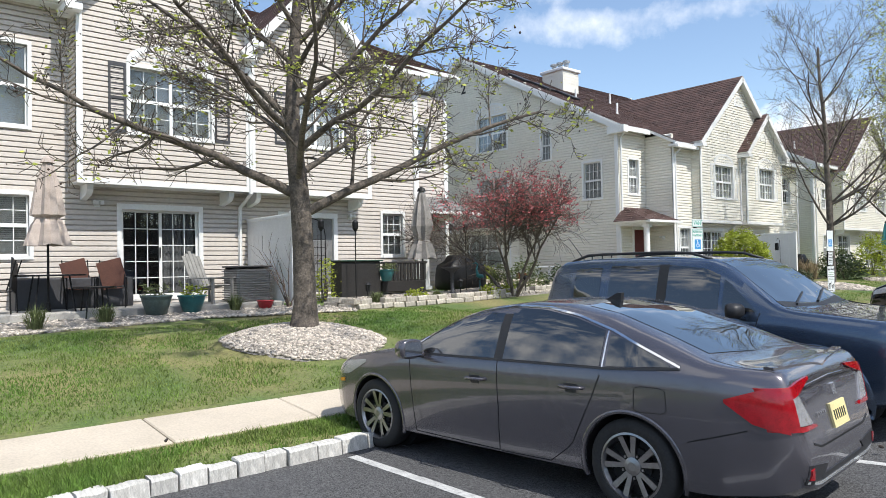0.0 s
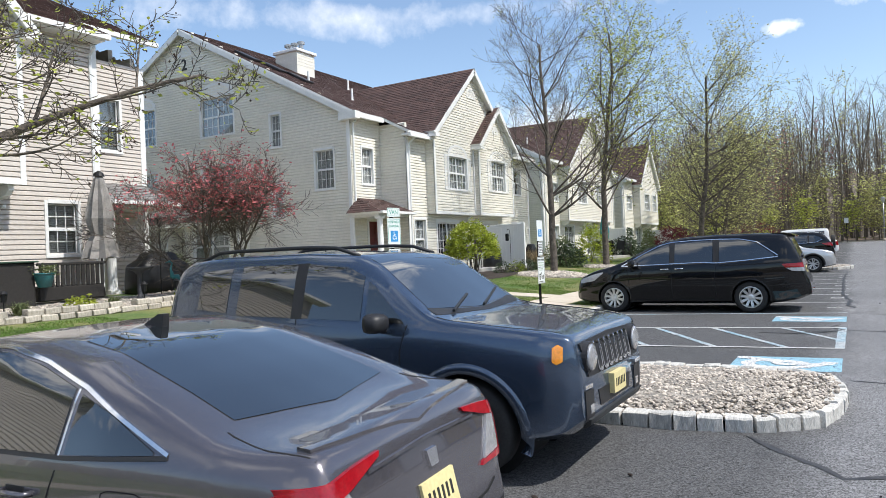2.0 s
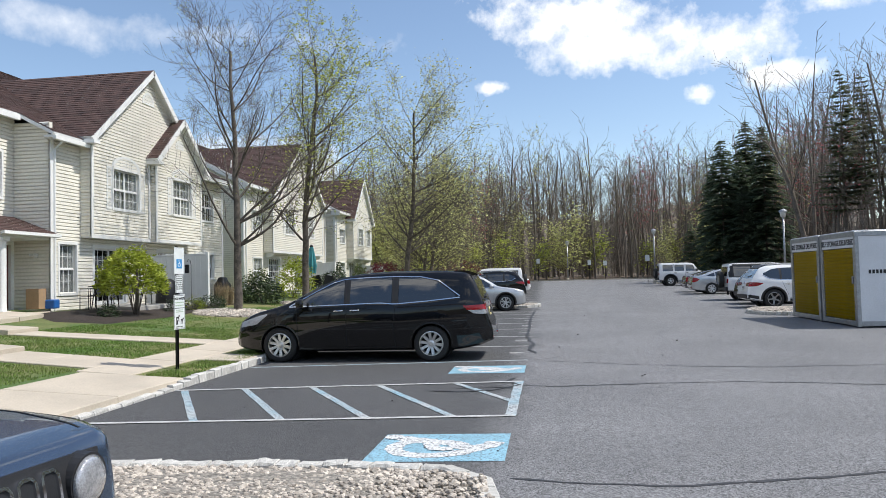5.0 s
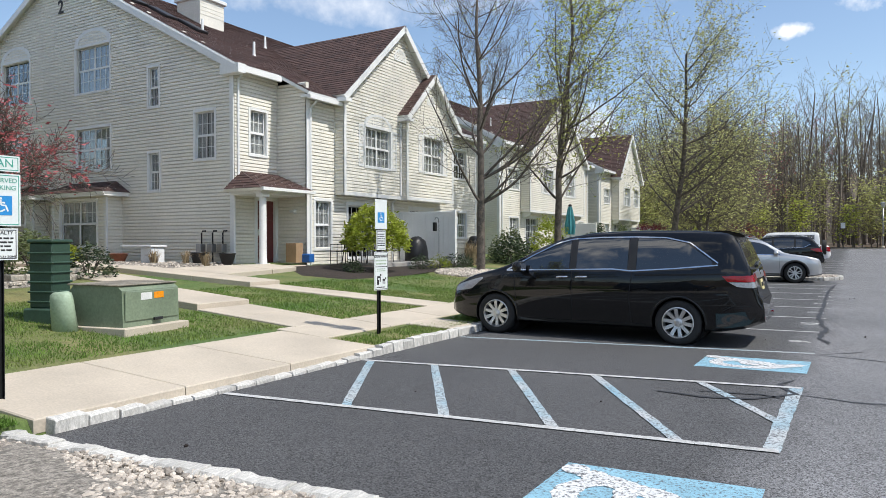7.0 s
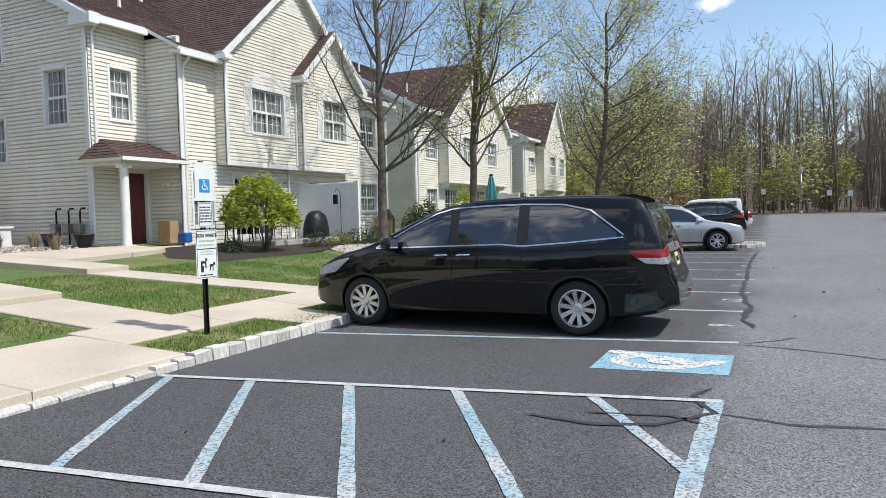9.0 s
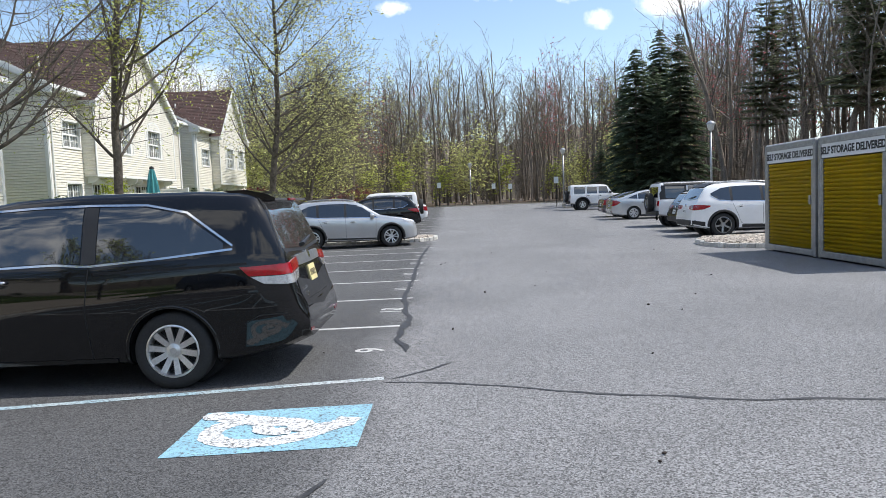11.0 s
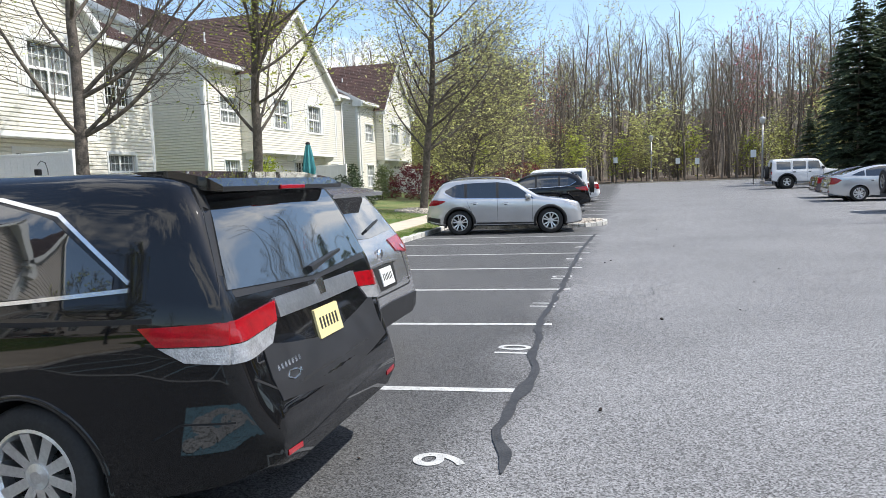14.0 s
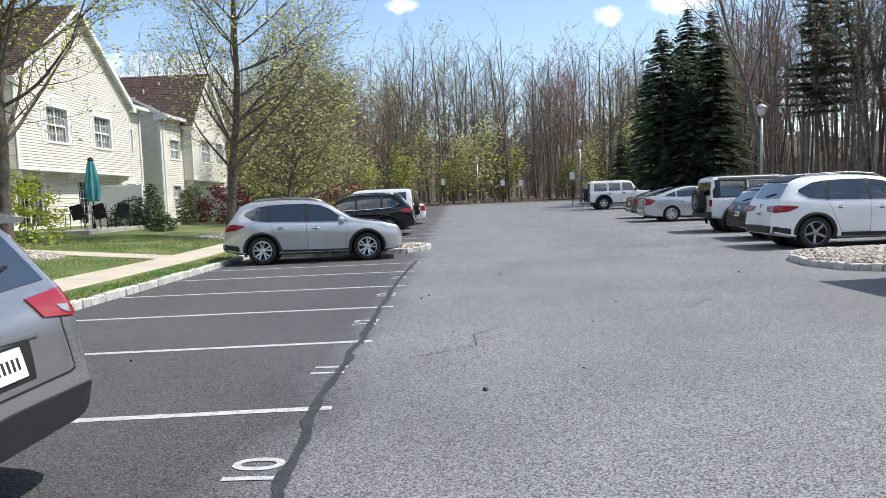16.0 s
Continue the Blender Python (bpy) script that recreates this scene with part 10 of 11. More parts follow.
for x, y, zt in ((-1.5, 88.5, 2.6), (4.4, 89.6, 2.3), (6.2, 89.6, 2.2), (8.9, 74.5, 2.6)):
    t = thing("sign_post", pose(x, y, lot_z(0, y), 0, 0, -90), "small white sign on a thin post at the lot's end", "sign")
    part("post", boxed(-0.05, -0.02, -0.03, 0.03, -0.1, zt), IRON, t)
    part("sign_plate", boxed(-0.02, -0.005, -0.2, 0.2, zt - 0.55, zt), SIGN_WHITE, t)


def street_lamp(x, y, h, label):
    """A slim lot lamp: base, tapered pole and a shaded lantern head."""
    t = thing("street_lamp", pose(x, y, lot_z(0, y) + 0.1), label, "street lamp")
    bm = bmesh.new()
    lathe(bm, [(0.16, -0.2), (0.16, 0.12), (0.10, 0.16)], sides=14)
    part("base", bm, CONCRETE, t)
    bm = bmesh.new()
    lathe(bm, [(0.075, 0.15), (0.055, h - 0.4)], sides=12)
    part("pole", bm, STEEL, t, smooth=True)
    bm = bmesh.new()
    lathe(bm, [(0.09, h - 0.42), (0.15, h - 0.38), (0.21, h - 0.08), (0.19, h - 0.06)], sides=12)
    part("lantern", bm, material("frosted_lantern", (0.62, 0.61, 0.56), 0.35, vary=0.05, bump=0), t, smooth=True)
    bm = bmesh.new()
    lathe(bm, [(0.27, h - 0.07), (0.24, h), (0.08, h + 0.1), (0.01, h + 0.13)], sides=12)
    part("cap", bm, STEEL, t)


street_lamp(14.2, 52.5, 4.9, "grey lot lamp with lantern head among parked cars")
street_lamp(9.7, 75.5, 4.9, "grey lot lamp beside the white off-roader")
street_lamp(1.9, 89.3, 4.4, "grey lot lamp at the end of the lot")

# Transformer, pedestal and pale cover on the lawn.
zt = land_z(-9.6, 14.75)
t = thing("transformer", pose(-9.55, 14.75, zt, 0, 0, 8), "olive green steel pad transformer with warning labels", "utility box")
part("pad", boxed(-0.62, 0.58, -0.60, 0.60, -0.3, 0.06, 0.01), CONCRETE, t)
bm = bmesh.new()
prism(bm, [(-0.52, 0.06), (-0.52, 0.56), (-0.46, 0.62), (0.36, 0.62), (0.44, 0.56), (0.46, 0.06)], "y", -0.52, 0.52)
part("case", bm, GREEN_BOX, t)
part("door", boxed(0.455, 0.475, -0.49, 0.49, 0.14, 0.55, 0.008), GREEN_BOX, t)
part("lid", boxed(-0.55, 0.40, -0.55, 0.55, 0.62, 0.645, 0.01), material("weathered_lid", (0.27, 0.24, 0.19), 0.7, vary=0.2, scale=4, fine=30, bump=0.2), t)
part("latch", boxed(0.475, 0.51, 0.0, 0.16, 0.12, 0.16, 0.005), BLACK_PLASTIC, t)
part("label", boxed(0.475, 0.479, -0.22, -0.02, 0.42, 0.52), PLATE_WHITE, t)
part("label", boxed(0.475, 0.479, 0.02, 0.20, 0.43, 0.52), LAMP_AMBER, t)
zt = land_z(-10.6, 14.3)
t = thing("utility_pedestal", pose(-10.62, 14.25, zt, 0, 0, 20), "dark green ribbed utility pedestal on the lawn", "utility box")
part("base", boxed(-0.25, 0.25, -0.25, 0.25, -0.2, 0.2, 0.02), GREEN_DARK, t)
part("body", boxed(-0.19, 0.19, -0.19, 0.19, 0.2, 1.14, 0.02), GREEN_DARK, t)
for k in range(6):
    part("rib", boxed(-0.21, 0.21, -0.21, 0.21, 0.28 + k * 0.14, 0.31 + k * 0.14, 0.01), GREEN_DARK, t)
part("cap", boxed(-0.215, 0.215, -0.215, 0.215, 1.14, 1.19, 0.015), GREEN_DARK, t)
zt = land_z(-9.85, 14.0)
t = thing("utility_marker", pose(-9.82, 13.98, zt, 2, -6, 15), "pale green plastic cable cover leaning slightly", "utility box")
bm = bmesh.new()
lathe(bm, [(0.19, -0.1), (0.165, 0.42), (0.15, 0.5), (0.10, 0.53)], sides=16)
for v in bm.verts:
    v.co.y *= 0.75
part("cover", bm, GREEN_PALE, t, smooth=True)

# ---- patio things ----


def closed_umbrella(x, y, h, mat, label, r=0.24, low=0.9, frill=True):
    """A furled patio umbrella with folds, cap and pole."""
    z = land_z(x, y)
    t = thing("umbrella", pose(x, y, z), label, "umbrella")
    bm = bmesh.new()
    lathe(bm, [(0.26, 0.0), (0.25, 0.06), (0.05, 0.1), (0.04, 0.3)], sides=16)
    part("base", bm, IRON, t)
    bm = bmesh.new()
    tube(bm, [(0, 0, 0.1), (0, 0, h)], 0.022, 8)
    part("pole", bm, IRON, t)
    bm = bmesh.new()
    rings = []
    levels = [(0.05, h - 0.02), (0.10, h - 0.12), (r * 0.62, h - 0.55), (r * 0.85, h - 1.05), (r * 0.55, low + 0.55), (r * 0.8, low + 0.42), (r * 1.15, low + 0.02)] if frill else [(0.05, h - 0.02), (0.12, h - 0.15), (r * 0.7, h - 0.6), (r, low + 0.5), (r * 0.8, low)]
    for i, (q, zz) in enumerate(levels):
        rings.append([(q * (1 + (0.22 if k % 2 else -0.16) * min(1, i / 2)) * math.cos(2 * math.pi * k / 16), q * (1 + (0.22 if k % 2 else -0.16) * min(1, i / 2)) * math.sin(2 * math.pi * k / 16), zz + (0.04 if k % 4 == 0 and i == len(levels) - 1 else 0)) for k in range(16)])
    ring_loft(bm, rings)
    part("canopy", bm, mat, t)
    bm = bmesh.new()
    lathe(bm, [(0.13, h - 0.06), (0.10, h + 0.02), (0.02, h + 0.07)], sides=12)
    part("cap", bm, mat if mat is CANVAS_TAN else IRON, t)


def pot(x, y, r, h, mat, label, plant=None, seed=0, z=None):
    zz = land_z(x, y) if z is None else z
    t = thing("flower_pot", pose(x, y, zz), label, "pot")
    bm = bmesh.new()
    lathe(bm, [(r * 0.62, 0.0), (r * 0.95, h * 0.75), (r, h * 0.9), (r * 1.06, h * 0.92), (r * 1.06, h), (r * 0.9, h), (r * 0.86, h * 0.85)], sides=20)
    part("vessel", bm, mat, t, smooth=True)
    bm = bmesh.new()
    lathe(bm, [(0.001, h * 0.86), (r * 0.88, h * 0.86), (r * 0.88, h * 0.8)], sides=16)
    part("soil", bm, MULCH, t)
    if plant:
        rnd = random.Random(seed)
        spots = [Vector((rnd.gauss(0, r * 0.5), rnd.gauss(0, r * 0.5), h + rnd.random() * h * 0.5)) for _ in range(40)]
        part_data("plant", mesh_data("plant", *leaves(rnd, spots, 220, 0.035, 0.03), plant), t)


def sling_chair(x, y, turn, label, mat=MESH_BROWN, z=None):
    """An outdoor chair: bent metal frame, sling seat and back, arms."""
    t = thing("patio_chair", pose(x, y, (land_z(x, y) if z is None else z), 0, 0, turn), label, "chair", "patio chairs")
    for s in (-1, 1):
        bm = bmesh.new()
        tube(bm, [(-0.24, s * 0.28, 0), (-0.24, s * 0.28, 0.40), (-0.24, s * 0.28, 0.62), (0.24, s * 0.28, 0.62), (0.26, s * 0.28, 0.0)], 0.014, 6)
        part("leg_frame", bm, IRON, t)
        bm = bmesh.new()
        tube(bm, [(-0.26, s * 0.24, 0.40), (0.18, s * 0.24, 0.40), (0.34, s * 0.24, 0.98)], 0.013, 6)
        part("side_rail", bm, IRON, t)
    part("seat", boxed(-0.26, 0.19, -0.24, 0.24, 0.39, 0.41, 0.005), mat, t)
    part("backrest", boxed(-0.29, 0.29, -0.012, 0.012, -0.24, 0.24, 0.0, m=pose(0.26, 0, 0.69, 0, 15, 90) @ pose(0, 0, 0, 0, 90, 0)), mat, t)


def patio_table(x, y, r, h, label, mat=IRON, z=None):
    t = thing("patio_table", pose(x, y, (land_z(x, y) if z is None else z)), label, "table")
    bm = bmesh.new()
    lathe(bm, [(r, h - 0.03), (r, h), (0.001, h)], sides=24)
    part("tabletop", bm, mat, t)
    for k in range(4):
        a = math.pi / 4 + k * math.pi / 2
        bm = bmesh.new()
        tube(bm, [(r * 0.8 * math.cos(a), r * 0.8 * math.sin(a), 0), (r * 0.6 * math.cos(a), r * 0.6 * math.sin(a), h - 0.03)], 0.016, 6)
        part("leg", bm, mat, t)


def covered(x, y, lx, ly, h, label, dome=False, seed=0, turn=0):
    """A grill under a slack black cover."""
    z = land_z(x, y)
    t = thing("covered_grill", pose(x, y, z, 0, 0, turn), label, "grill")
    rnd = random.Random(seed)
    bm = bmesh.new()
    prof = [(1.0, 0.02), (0.99, 0.35), (0.96, 0.62), (0.92, 0.70), (0.62, 0.84), (0.52, 0.97), (0.30, 1.0)] if not dome else [(1.0, 0.02), (0.98, 0.4), (0.9, 0.65), (0.72, 0.85), (0.4, 0.97), (0.15, 1.0)]
    rings = []
    for q, f in prof:
        ring = []
        for k in range(24):
            a = 2 * math.pi * k / 24
            c, s = math.cos(a), math.sin(a)
            e = 0.45 if not dome else 0.8
            ring.append((lx / 2 * q * math.copysign(abs(c) ** e, c) + rnd.uniform(-0.015, 0.015), ly / 2 * q * math.copysign(abs(s) ** e, s) + rnd.uniform(-0.015, 0.015), h * f + rnd.uniform(-0.012, 0.012)))
        rings.append(ring)
    ring_loft(bm, rings)
    part("cover", bm, COVER, t, smooth=True)


def path_light(x, y):
    t = thing("path_light", pose(x, y, land_z(x, y)), "small black path light on a stake", "garden light", "path lights in the bed")
    bm = bmesh.new()
    tube(bm, [(0, 0, -0.1), (0, 0, 0.36)], 0.011, 6)
    part("stake", bm, IRON, t)
    bm = bmesh.new()
    lathe(bm, [(0.05, 0.36), (0.06, 0.5), (0.085, 0.51), (0.02, 0.57)], sides=8)
    part("lantern", bm, IRON, t)


def torch(x, y, h):
    t = thing("garden_torch", pose(x, y, land_z(x, y)), "tall black garden torch on a pole", "garden light")
    bm = bmesh.new()
    tube(bm, [(0, 0, -0.1), (0, 0, h)], 0.014, 6)
    part("pole", bm, IRON, t)
    bm = bmesh.new()
    lathe(bm, [(0.03, h - 0.02), (0.075, h + 0.06), (0.08, h + 0.2), (0.03, h + 0.26)], sides=10)
    part("head", bm, IRON, t)


PZ = 0.86
closed_umbrella(-15.4, 3.2, 3.0, CANVAS_TAN, "furled faded tan umbrella over the patio table", 0.30, 1.35)
patio_table(-15.4, 3.25, 0.6, 0.70, "dark round patio table", IRON, PZ)
sling_chair(-15.9, 4.45, 160, "brown sling patio chair beside the table", MESH_BROWN, PZ)
sling_chair(-16.1, 3.9, 180, "brown sling patio chair against the wall", MESH_BROWN, PZ)
sling_chair(-15.5, 2.4, 70, "dark sling patio chair", IRON, PZ)
patio_table(-14.95, 3.9, 0.38, 0.62, "low dark side table", IRON)
t = thing("patio_bench", pose(-16.55, 3.9, PZ), "low dark storage bench under the window", "bench")
part("body", boxed(-0.3, 0.3, -1.1, 1.1, 0.0, 0.62, 0.02), SHUTTER, t)
pot(-14.85, 5.0, 0.29, 0.42, OLIVE_POT, "large green-grey glazed pot with pansies", LEAF_GREY, 1)
pot(-14.95, 5.75, 0.27, 0.38, TEAL, "teal glazed pot with small plants", LEAF_BRIGHT, 2)
# Reclined garden chair with a fan back.
t = thing("garden_chair", pose(-15.65, 6.4, PZ, 0, 0, 205), "weathered grey reclined slatted garden chair", "chair")
for k in range(5):
    y = -0.22 + k * 0.11
    part("back_slat", boxed(-0.012, 0.012, -0.048, 0.048, -0.42, 0.42 + 0.06 * (2 - abs(k - 2)), 0.006, m=pose(0.34, y, 0.66, 0, 24, 0)), GREY_WOOD, t)
    part("seat_slat", boxed(-0.34, 0.24, -0.048, 0.048, -0.01, 0.012, 0.004, m=pose(-0.03, y, 0.34, 0, 10, 0)), GREY_WOOD, t)
for s in (-1, 1):
    part("arm", boxed(-0.45, 0.30, s * 0.33 - 0.06, s * 0.33 + 0.06, 0.54, 0.565, 0.01), GREY_WOOD, t)
    part("front_leg", boxed(-0.42, -0.36, s * 0.30 - 0.02, s * 0.30 + 0.02, 0, 0.54), GREY_WOOD, t)
    part("back_leg", boxed(0.22, 0.28, s * 0.30 - 0.02, s * 0.30 + 0.02, 0, 0.54), GREY_WOOD, t)
# Air conditioner.
t = thing("air_conditioner", pose(-15.75, 7.35, land_z(-15.7, 7.35)), "grey louvred outdoor air conditioning unit", "air conditioner")
part("pad", boxed(-0.5, 0.5, -0.5, 0.5, -0.1, 0.06, 0.01), CONCRETE, t)
part("case", boxed(-0.40, 0.40, -0.40, 0.40, 0.06, 0.86, 0.05), ALLOY_DARK, t)
for k in range(13):
    z = 0.12 + k * 0.054
    part("louvre", boxed(-0.425, 0.425, -0.425, 0.425, z, z + 0.016, 0.004), SHUTTER, t)
part("top_grille", boxed(-0.43, 0.43, -0.43, 0.43, 0.86, 0.90, 0.02), SHUTTER, t)
pot(-14.75, 7.3, 0.18, 0.2, material("red_plastic", (0.35, 0.02, 0.03), 0.4, vary=0.1, bump=0), "small red plastic pot in the gravel", None, 3)
# Second patio.
t = thing("patio_bar", pose(-15.6, 10.25, land_z(-15.6, 10.25)), "black wicker bar counter with dark panels", "bar")
part("counter", boxed(-0.25, 0.25, -0.6, 0.6, 0.0, 0.95, 0.02), WICKER, t)
part("top", boxed(-0.3, 0.3, -0.66, 0.66, 0.95, 0.985, 0.01), GREEN_DARK, t)
t = thing("wicker_sofa", pose(-15.85, 11.75, land_z(-15.8, 11.75)), "black wicker settee with upright slats", "sofa")
part("base", boxed(-0.35, 0.35, -0.75, 0.75, 0.1, 0.42, 0.03), WICKER, t)
for k in range(13):
    part("slat", boxed(0.33, 0.36, -0.72 + k * 0.115, -0.65 + k * 0.115, 0.42, 0.86), WICKER, t)
part("top_rail", boxed(0.31, 0.38, -0.78, 0.78, 0.86, 0.92, 0.01), WICKER, t)
closed_umbrella(-15.95, 12.75, 2.95, CANVAS_GREY, "furled grey umbrella on the second patio", 0.32, 0.95)
covered(-16.5, 14.7, 0.9, 1.7, 1.05, "barbecue under a slack black vinyl cover", False, 4, 5)
t = thing("trellis", pose(-15.75, 9.1, land_z(-15.75, 9.1)), "black arched iron trellis with a climber", "trellis")
bm = bmesh.new()
arch = [(0, -0.35, 0), (0, -0.35, 1.6)] + [(0, -0.35 * math.cos(a), 1.6 + 0.42 * math.sin(a)) for a in (math.pi * k / 8 for k in range(1, 8))] + [(0, 0.35, 1.6), (0, 0.35, 0)]
tube(bm, arch, 0.014, 6)
part("arch", bm, IRON, t)
for k in range(7):
    bm = bmesh.new()
    tube(bm, [(0, -0.35, 0.3 + k * 0.2), (0, 0.35, 0.3 + k * 0.2)], 0.007, 5)
    part("bar", bm, IRON, t)
for k in range(5):
    bm = bmesh.new()
    tube(bm, [(0, -0.24 + k * 0.12, 0.1), (0, -0.24 + k * 0.12, 1.9)], 0.006, 5)
    part("rod", bm, IRON, t)
for x, y in ((-15.2, 9.0), (-15.0, 9.85), (-15.5, 14.0)):
    torch(x, y, 1.75)
for x, y in ((-14.0, 9.5), (-14.0, 12.4), (-14.3, 15.2), (-14.2, 13.4)):
    path_light(x, y)
t = thing("bird_bath", pose(-15.1, 13.1, land_z(-15.1, 13.1)), "dark stone bird bath on a slim pedestal", "bird bath")
bm = bmesh.new()
lathe(bm, [(0.15, 0), (0.13, 0.06), (0.055, 0.12), (0.05, 0.62), (0.12, 0.70), (0.30, 0.78), (0.29, 0.80), (0.02, 0.74)], sides=18)
part("basin", bm, SHUTTER, t, smooth=True)
t = thing("heron_figure", pose(-14.7, 13.75, land_z(-14.7, 13.75)), "teal metal garden heron figure on thin legs", "figure")
bm = bmesh.new()
tube(bm, [(0, 0, 0), (0, 0, 0.45)], 0.008, 5)
tube(bm, [(0, 0.05, 0), (0, 0.03, 0.45)], 0.008, 5)
tube(bm, [(0, 0.2, 0.42), (0, 0.08, 0.55), (0, -0.06, 0.58), (0, -0.1, 0.75), (0, -0.05, 0.88), (0, -0.12, 0.93), (0, -0.24, 0.9)], [0.02, 0.08, 0.06, 0.025, 0.022, 0.03, 0.006], 8)
bmesh.ops.recalc_face_normals(bm, faces=bm.faces)
part("body", bm, TEAL, t, smooth=True)
pot(-15.3, 11.0, 0.2, 0.3, TEAL, "teal hanging pot with grey foliage", LEAF_GREY, 5, land_z(-15.3, 11) + 0.45)
# Low edging of wall stones, two courses.
edge = thing("stone_edging", pose(0, 0, 0), "low edging of pale stacked wall stones", "edging", kind="structure")
STONES = []
for k in range(6):
    bm = boxed(-0.11, 0.11, -0.5, 0.5, -0.06, 0.06, 0.02)
    rnd = random.Random(900 + k)
    for v in bm.verts:
        v.co += Vector((rnd.uniform(-0.012, 0.012), rnd.uniform(-0.03, 0.03), rnd.uniform(-0.01, 0.01)))
    STONES.append(mesh_of("stone", bm, STONE_WALL))
rnd = random.Random(17)
line = [Vector((x, y, 0)) for x, y in ((-14.6, 8.75), (-13.75, 9.0), (-13.7, 10.6), (-13.85, 12.6), (-14.35, 15.0), (-14.6, 16.8), (-15.6, 17.9))]
for course in (0, 1):
    for a, b in zip(line, line[1:]):
        n = max(1, int((b - a).length / 0.30))
        for i in range(n):
            f = (i + 0.5 + 0.25 * course) / n
            if f > 1 or (course and rnd.random() < 0.25):
                continue
            p = a.lerp(b, f)
            ang = math.degrees(math.atan2(b.y - a.y, b.x - a.x)) - 90
            part_data("stone", rnd.choice(STONES), edge, pose(p.x - 0.03 * course, p.y, land_z(p.x, p.y) + 0.05 + 0.115 * course, rnd.uniform(-3, 3), rnd.uniform(-3, 3), ang + rnd.uniform(-6, 6)) @ Matrix.Diagonal((1, (b - a).length / n * 0.93, 1, 1)))

# Porch and end wall of the second block.
t = thing("cardboard_box", pose(-16.0, 25.35, 0.9), "brown cardboard carton standing on the porch", "box")
part("carton", boxed(-0.22, 0.22, -0.16, 0.16, 0.0, 0.62, 0.006), CARDBOARD, t)
part("tape", boxed(-0.03, 0.03, -0.162, 0.162, 0.622, 0.624), STRAW, t)
t = thing("drinks_pack", pose(-15.65, 25.6, 0.9), "blue plastic-wrapped pack on the porch edge", "package")
part("wrap", boxed(-0.18, 0.18, -0.13, 0.13, 0.0, 0.28, 0.03), BLUE_PLASTIC, t)
pot(-16.75, 23.25, 0.24, 0.36, BLACK_PLASTIC, "black plastic planter tub by the porch", None, 6)
pot(-17.9, 23.15, 0.24, 0.36, BLACK_PLASTIC, "black plastic planter tub under the meters", None, 7)
pot(-21.6, 23.0, 0.30, 0.3, TERRACOTTA, "terracotta coloured bowl planter", None, 8)
for x in (-18.3, -17.8, -17.35):
    t = thing("gas_meter", pose(x, 23.68, land_z(x, 23.6)), "grey gas meter with bent pipe at the wall", "meter", "gas meters")
    bm = bmesh.new()
    tube(bm, [(0, -0.06, -0.05), (0, -0.06, 0.95), (0, -0.02, 1.02), (0.14, -0.02, 1.02)], 0.025, 8)
    part("pipe", bm, IRON, t)
    part("meter", boxed(-0.12, 0.12, -0.2, 0.0, 0.35, 0.62, 0.02), ALLOY_DARK, t)
t = thing("utility_cover", pose(-19.9, 22.7, land_z(-19.9, 22.7)), "pale plastic bench box against the end wall", "box")
part("lid", boxed(-0.75, 0.75, -0.3, 0.3, 0.52, 0.58, 0.01), POD_WHITE, t)
part("body", boxed(0.2, 0.7, -0.25, 0.25, 0.0, 0.52, 0.02), POD_WHITE, t)
# Patio of the second block.
for x, y, a in ((-14.9, 26.9, 20), (-14.5, 27.6, -40), (-14.3, 25.6, 60), (-14.6, 28.7, 10)):
    sling_chair(x, y, a, "patio chair with a pale cushion", GREY_WOOD, PZ)
patio_table(-14.4, 26.4, 0.5, 0.7, "black round patio table", IRON, PZ)
covered(-14.5, 30.3, 0.75, 0.95, 1.05, "kettle grill under a black cover", True, 9)
t = thing("feeder_hook", pose(-13.9, 30.9, land_z(-13.9, 30.9)), "black shepherd hook with a hanging feeder", "bird feeder")
bm = bmesh.new()
tube(bm, [(0, 0, -0.1), (0, 0, 1.6), (0, -0.06, 1.78), (0, -0.2, 1.82), (0, -0.3, 1.72)], 0.01, 6)
part("hook", bm, IRON, t)
part("feeder", boxed(-0.06, 0.06, -0.36, -0.24, 1.3, 1.62, 0.01), IRON, t)
covered(-15.2, 36.2, 0.6, 0.8, 1.05, "grill standing beside the house wall", False, 10)
closed_umbrella(-14.8, 47.4, 2.9, CANVAS_TEAL, "furled teal umbrella on the third patio", 0.26, 1.2, False)
patio_table(-14.8, 47.5, 0.6, 0.7, "dark metal patio table under the teal umbrella", IRON, PZ)
for x, y, a in ((-14.3, 46.6, 90), (-15.1, 46.5, 100), (-14.1, 48.3, -60)):
    sling_chair(x, y, a, "black metal patio chair", IRON, PZ)
covered(-14.2, 50.3, 0.7, 0.9, 1.1, "covered grill beside the white screen", True, 12)

# ---- lawn blades, litter ----


def on_path(x, y):
    if -8.1 < x < -6.95 and y < 60 or -8.0 < x < -6.1 and 11.4 < y < 16.3:
        return True
    if -14 < x < -7.9 and 16.45 < y < 17.85:
        return True
    if -16 < x < -7.9 and UPPER_WALK(x) - 0.1 < y < UPPER_WALK(x) + 0.95:
        return True
    for cx, cy, r, h in MOUNDS:
        if math.hypot(x - cx, y - cy) < r * 0.97:
            return True
    return x < -13.4 and (y < 18 or y > 22.5) or (x < -12.2 and 23 < y < 35)


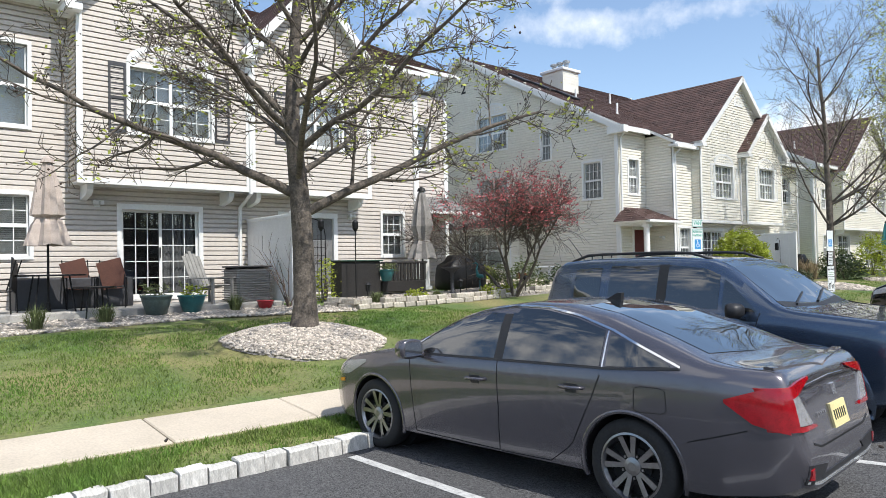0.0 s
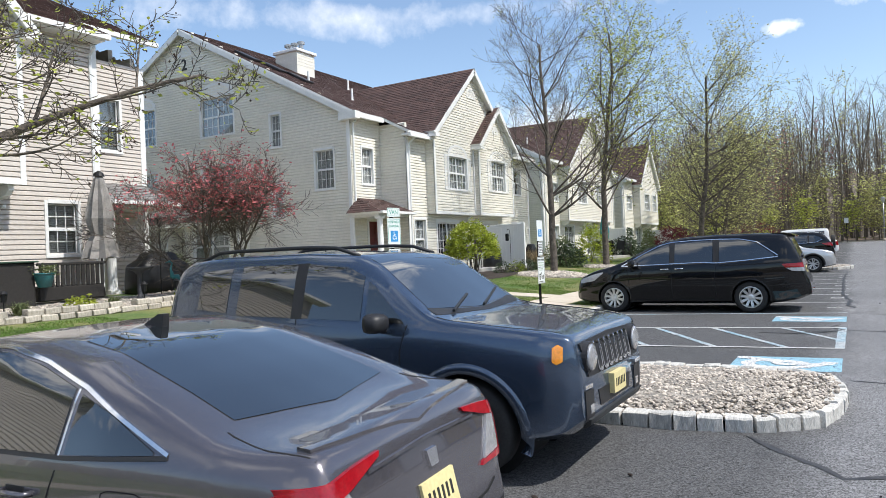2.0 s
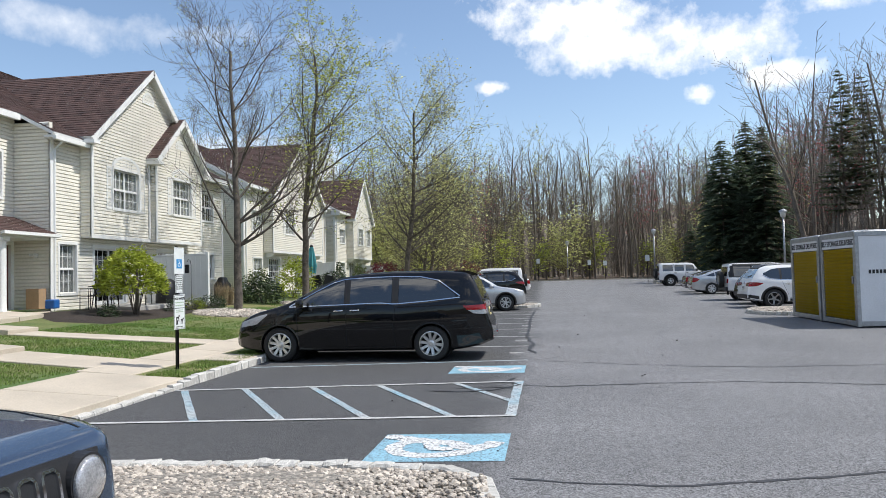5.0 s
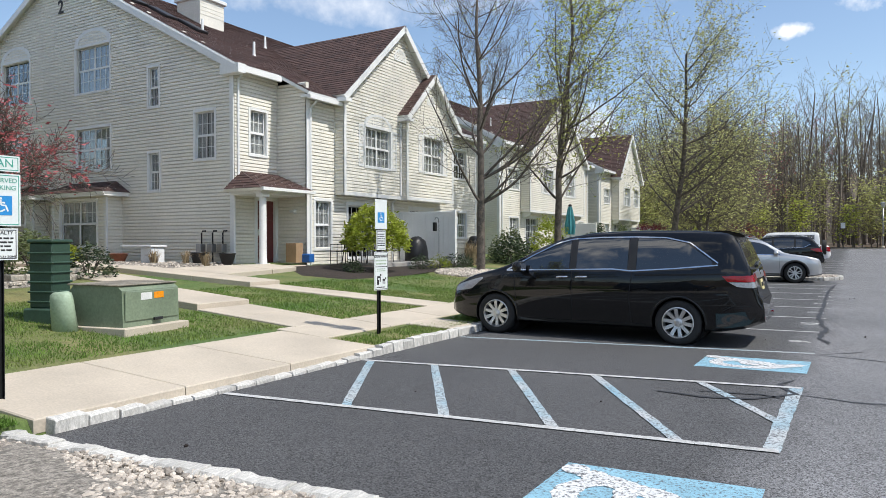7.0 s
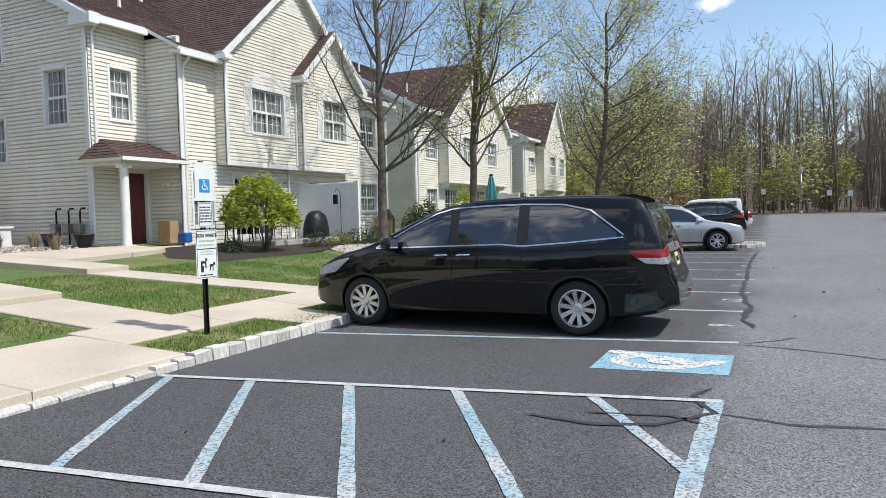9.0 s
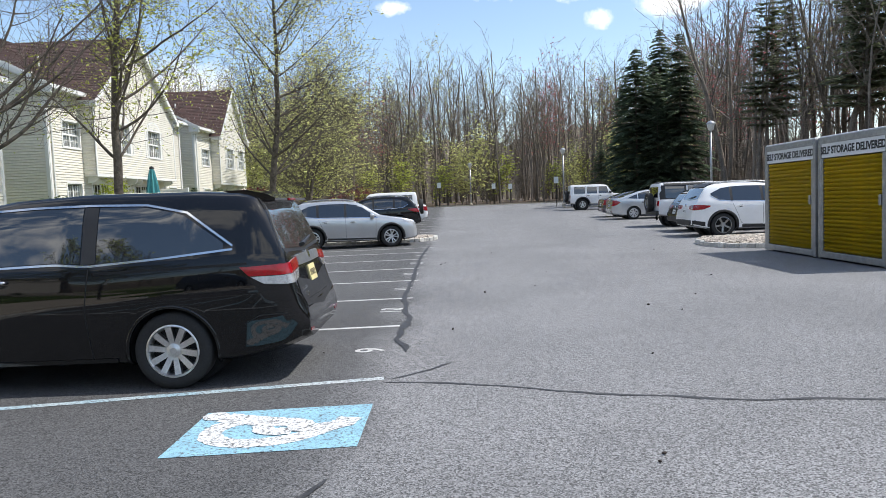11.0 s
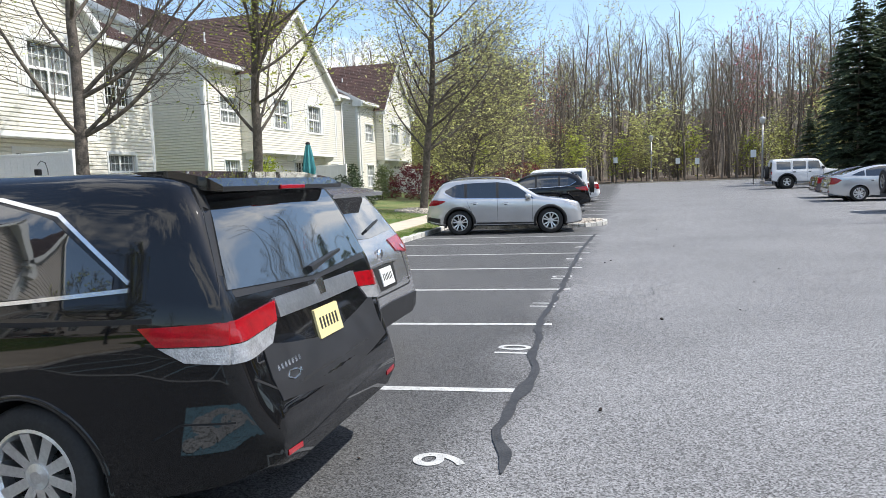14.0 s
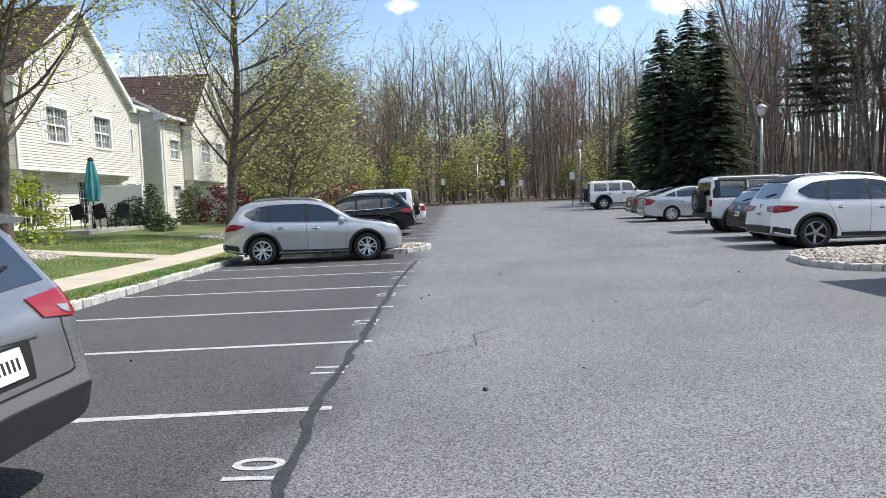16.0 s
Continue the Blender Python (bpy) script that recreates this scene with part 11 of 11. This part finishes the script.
def blades(n, x0, x1, y0, y1, h, seed):
    rnd = random.Random(seed)
    V, F = [], []
    for _ in range(n):
        x, y = rnd.uniform(x0, x1), rnd.uniform(y0, y1)
        if on_path(x, y):
            continue
        thin = noise.noise((x * 0.9, y * 0.9, 3)) + 0.5 * noise.noise((x * 2.7, y * 2.7, 8))
        if thin < -0.25 and rnd.random() < 0.7:
            continue
        z = ground_z(x, y) - 0.005
        a = rnd.uniform(0, 6.28)
        hh = h * rnd.uniform(0.5, 1.35) * (1 + 0.5 * thin)
        w = rnd.uniform(0.004, 0.009)
        lx, ly = rnd.gauss(0, 0.45) * hh, rnd.gauss(0, 0.45) * hh
        o = len(V)
        V += [(x - w * math.cos(a), y - w * math.sin(a), z), (x + w * math.cos(a), y + w * math.sin(a), z), (x + lx, y + ly, z + hh)]
        F.append((o, o + 1, o + 2))
    raw_part("grass", V, F, GRASS, None, "short mown lawn grass with thin patches", "stuff", "grass")


blades(60000, -7.02, -6.2, -3, 11.4, 0.05, 1)
blades(90000, -13.4, -7.9, -1, 11, 0.042, 2)
blades(80000, -12.5, -7.9, 11, 24, 0.042, 3)
blades(9000, -7.1, -6.25, 16.2, 20.5, 0.05, 4)
blades(45000, -13.0, -7.9, 24, 46, 0.045, 5)
blades(12000, -7.1, -6.25, 20.5, 42, 0.06, 6)
rnd = random.Random(91)
spots = [(x, y, lot_z(x, y) + 0.012) for x, y in ((-0.34, 21.47), (0.2, 24.7), (1.1, 25.3), (-0.6, 30.0), (0.8, 33.0), (2.2, 29.0), (-3.4, 26.2), (-2.6, 33.2), (-4.2, 29.0), (0.6, 38.0), (-2.2, 10.0 - 2.5), (-0.7, 7.6), (0.9, 17.2), (-2.6, 14.9), (-4.4, 14.4))]
spots += [(rnd.uniform(-5.9, 6.5), rnd.uniform(5, 45), 0.01) for _ in range(30)]
spots += [(rnd.uniform(-7.9, -6.4), rnd.uniform(0, 8), land_z(-7.2, 4) + 0.05) for _ in range(14)]
scatter("debris", [(x, y, z if y < 38 else lot_z(x, y) + 0.012) for x, y, z in spots], 0.017, material("seed_balls", (0.035, 0.025, 0.02), 0.9, vary=0.2, bump=0.3), None, 92, "dark fallen seed balls on asphalt", "stuff")
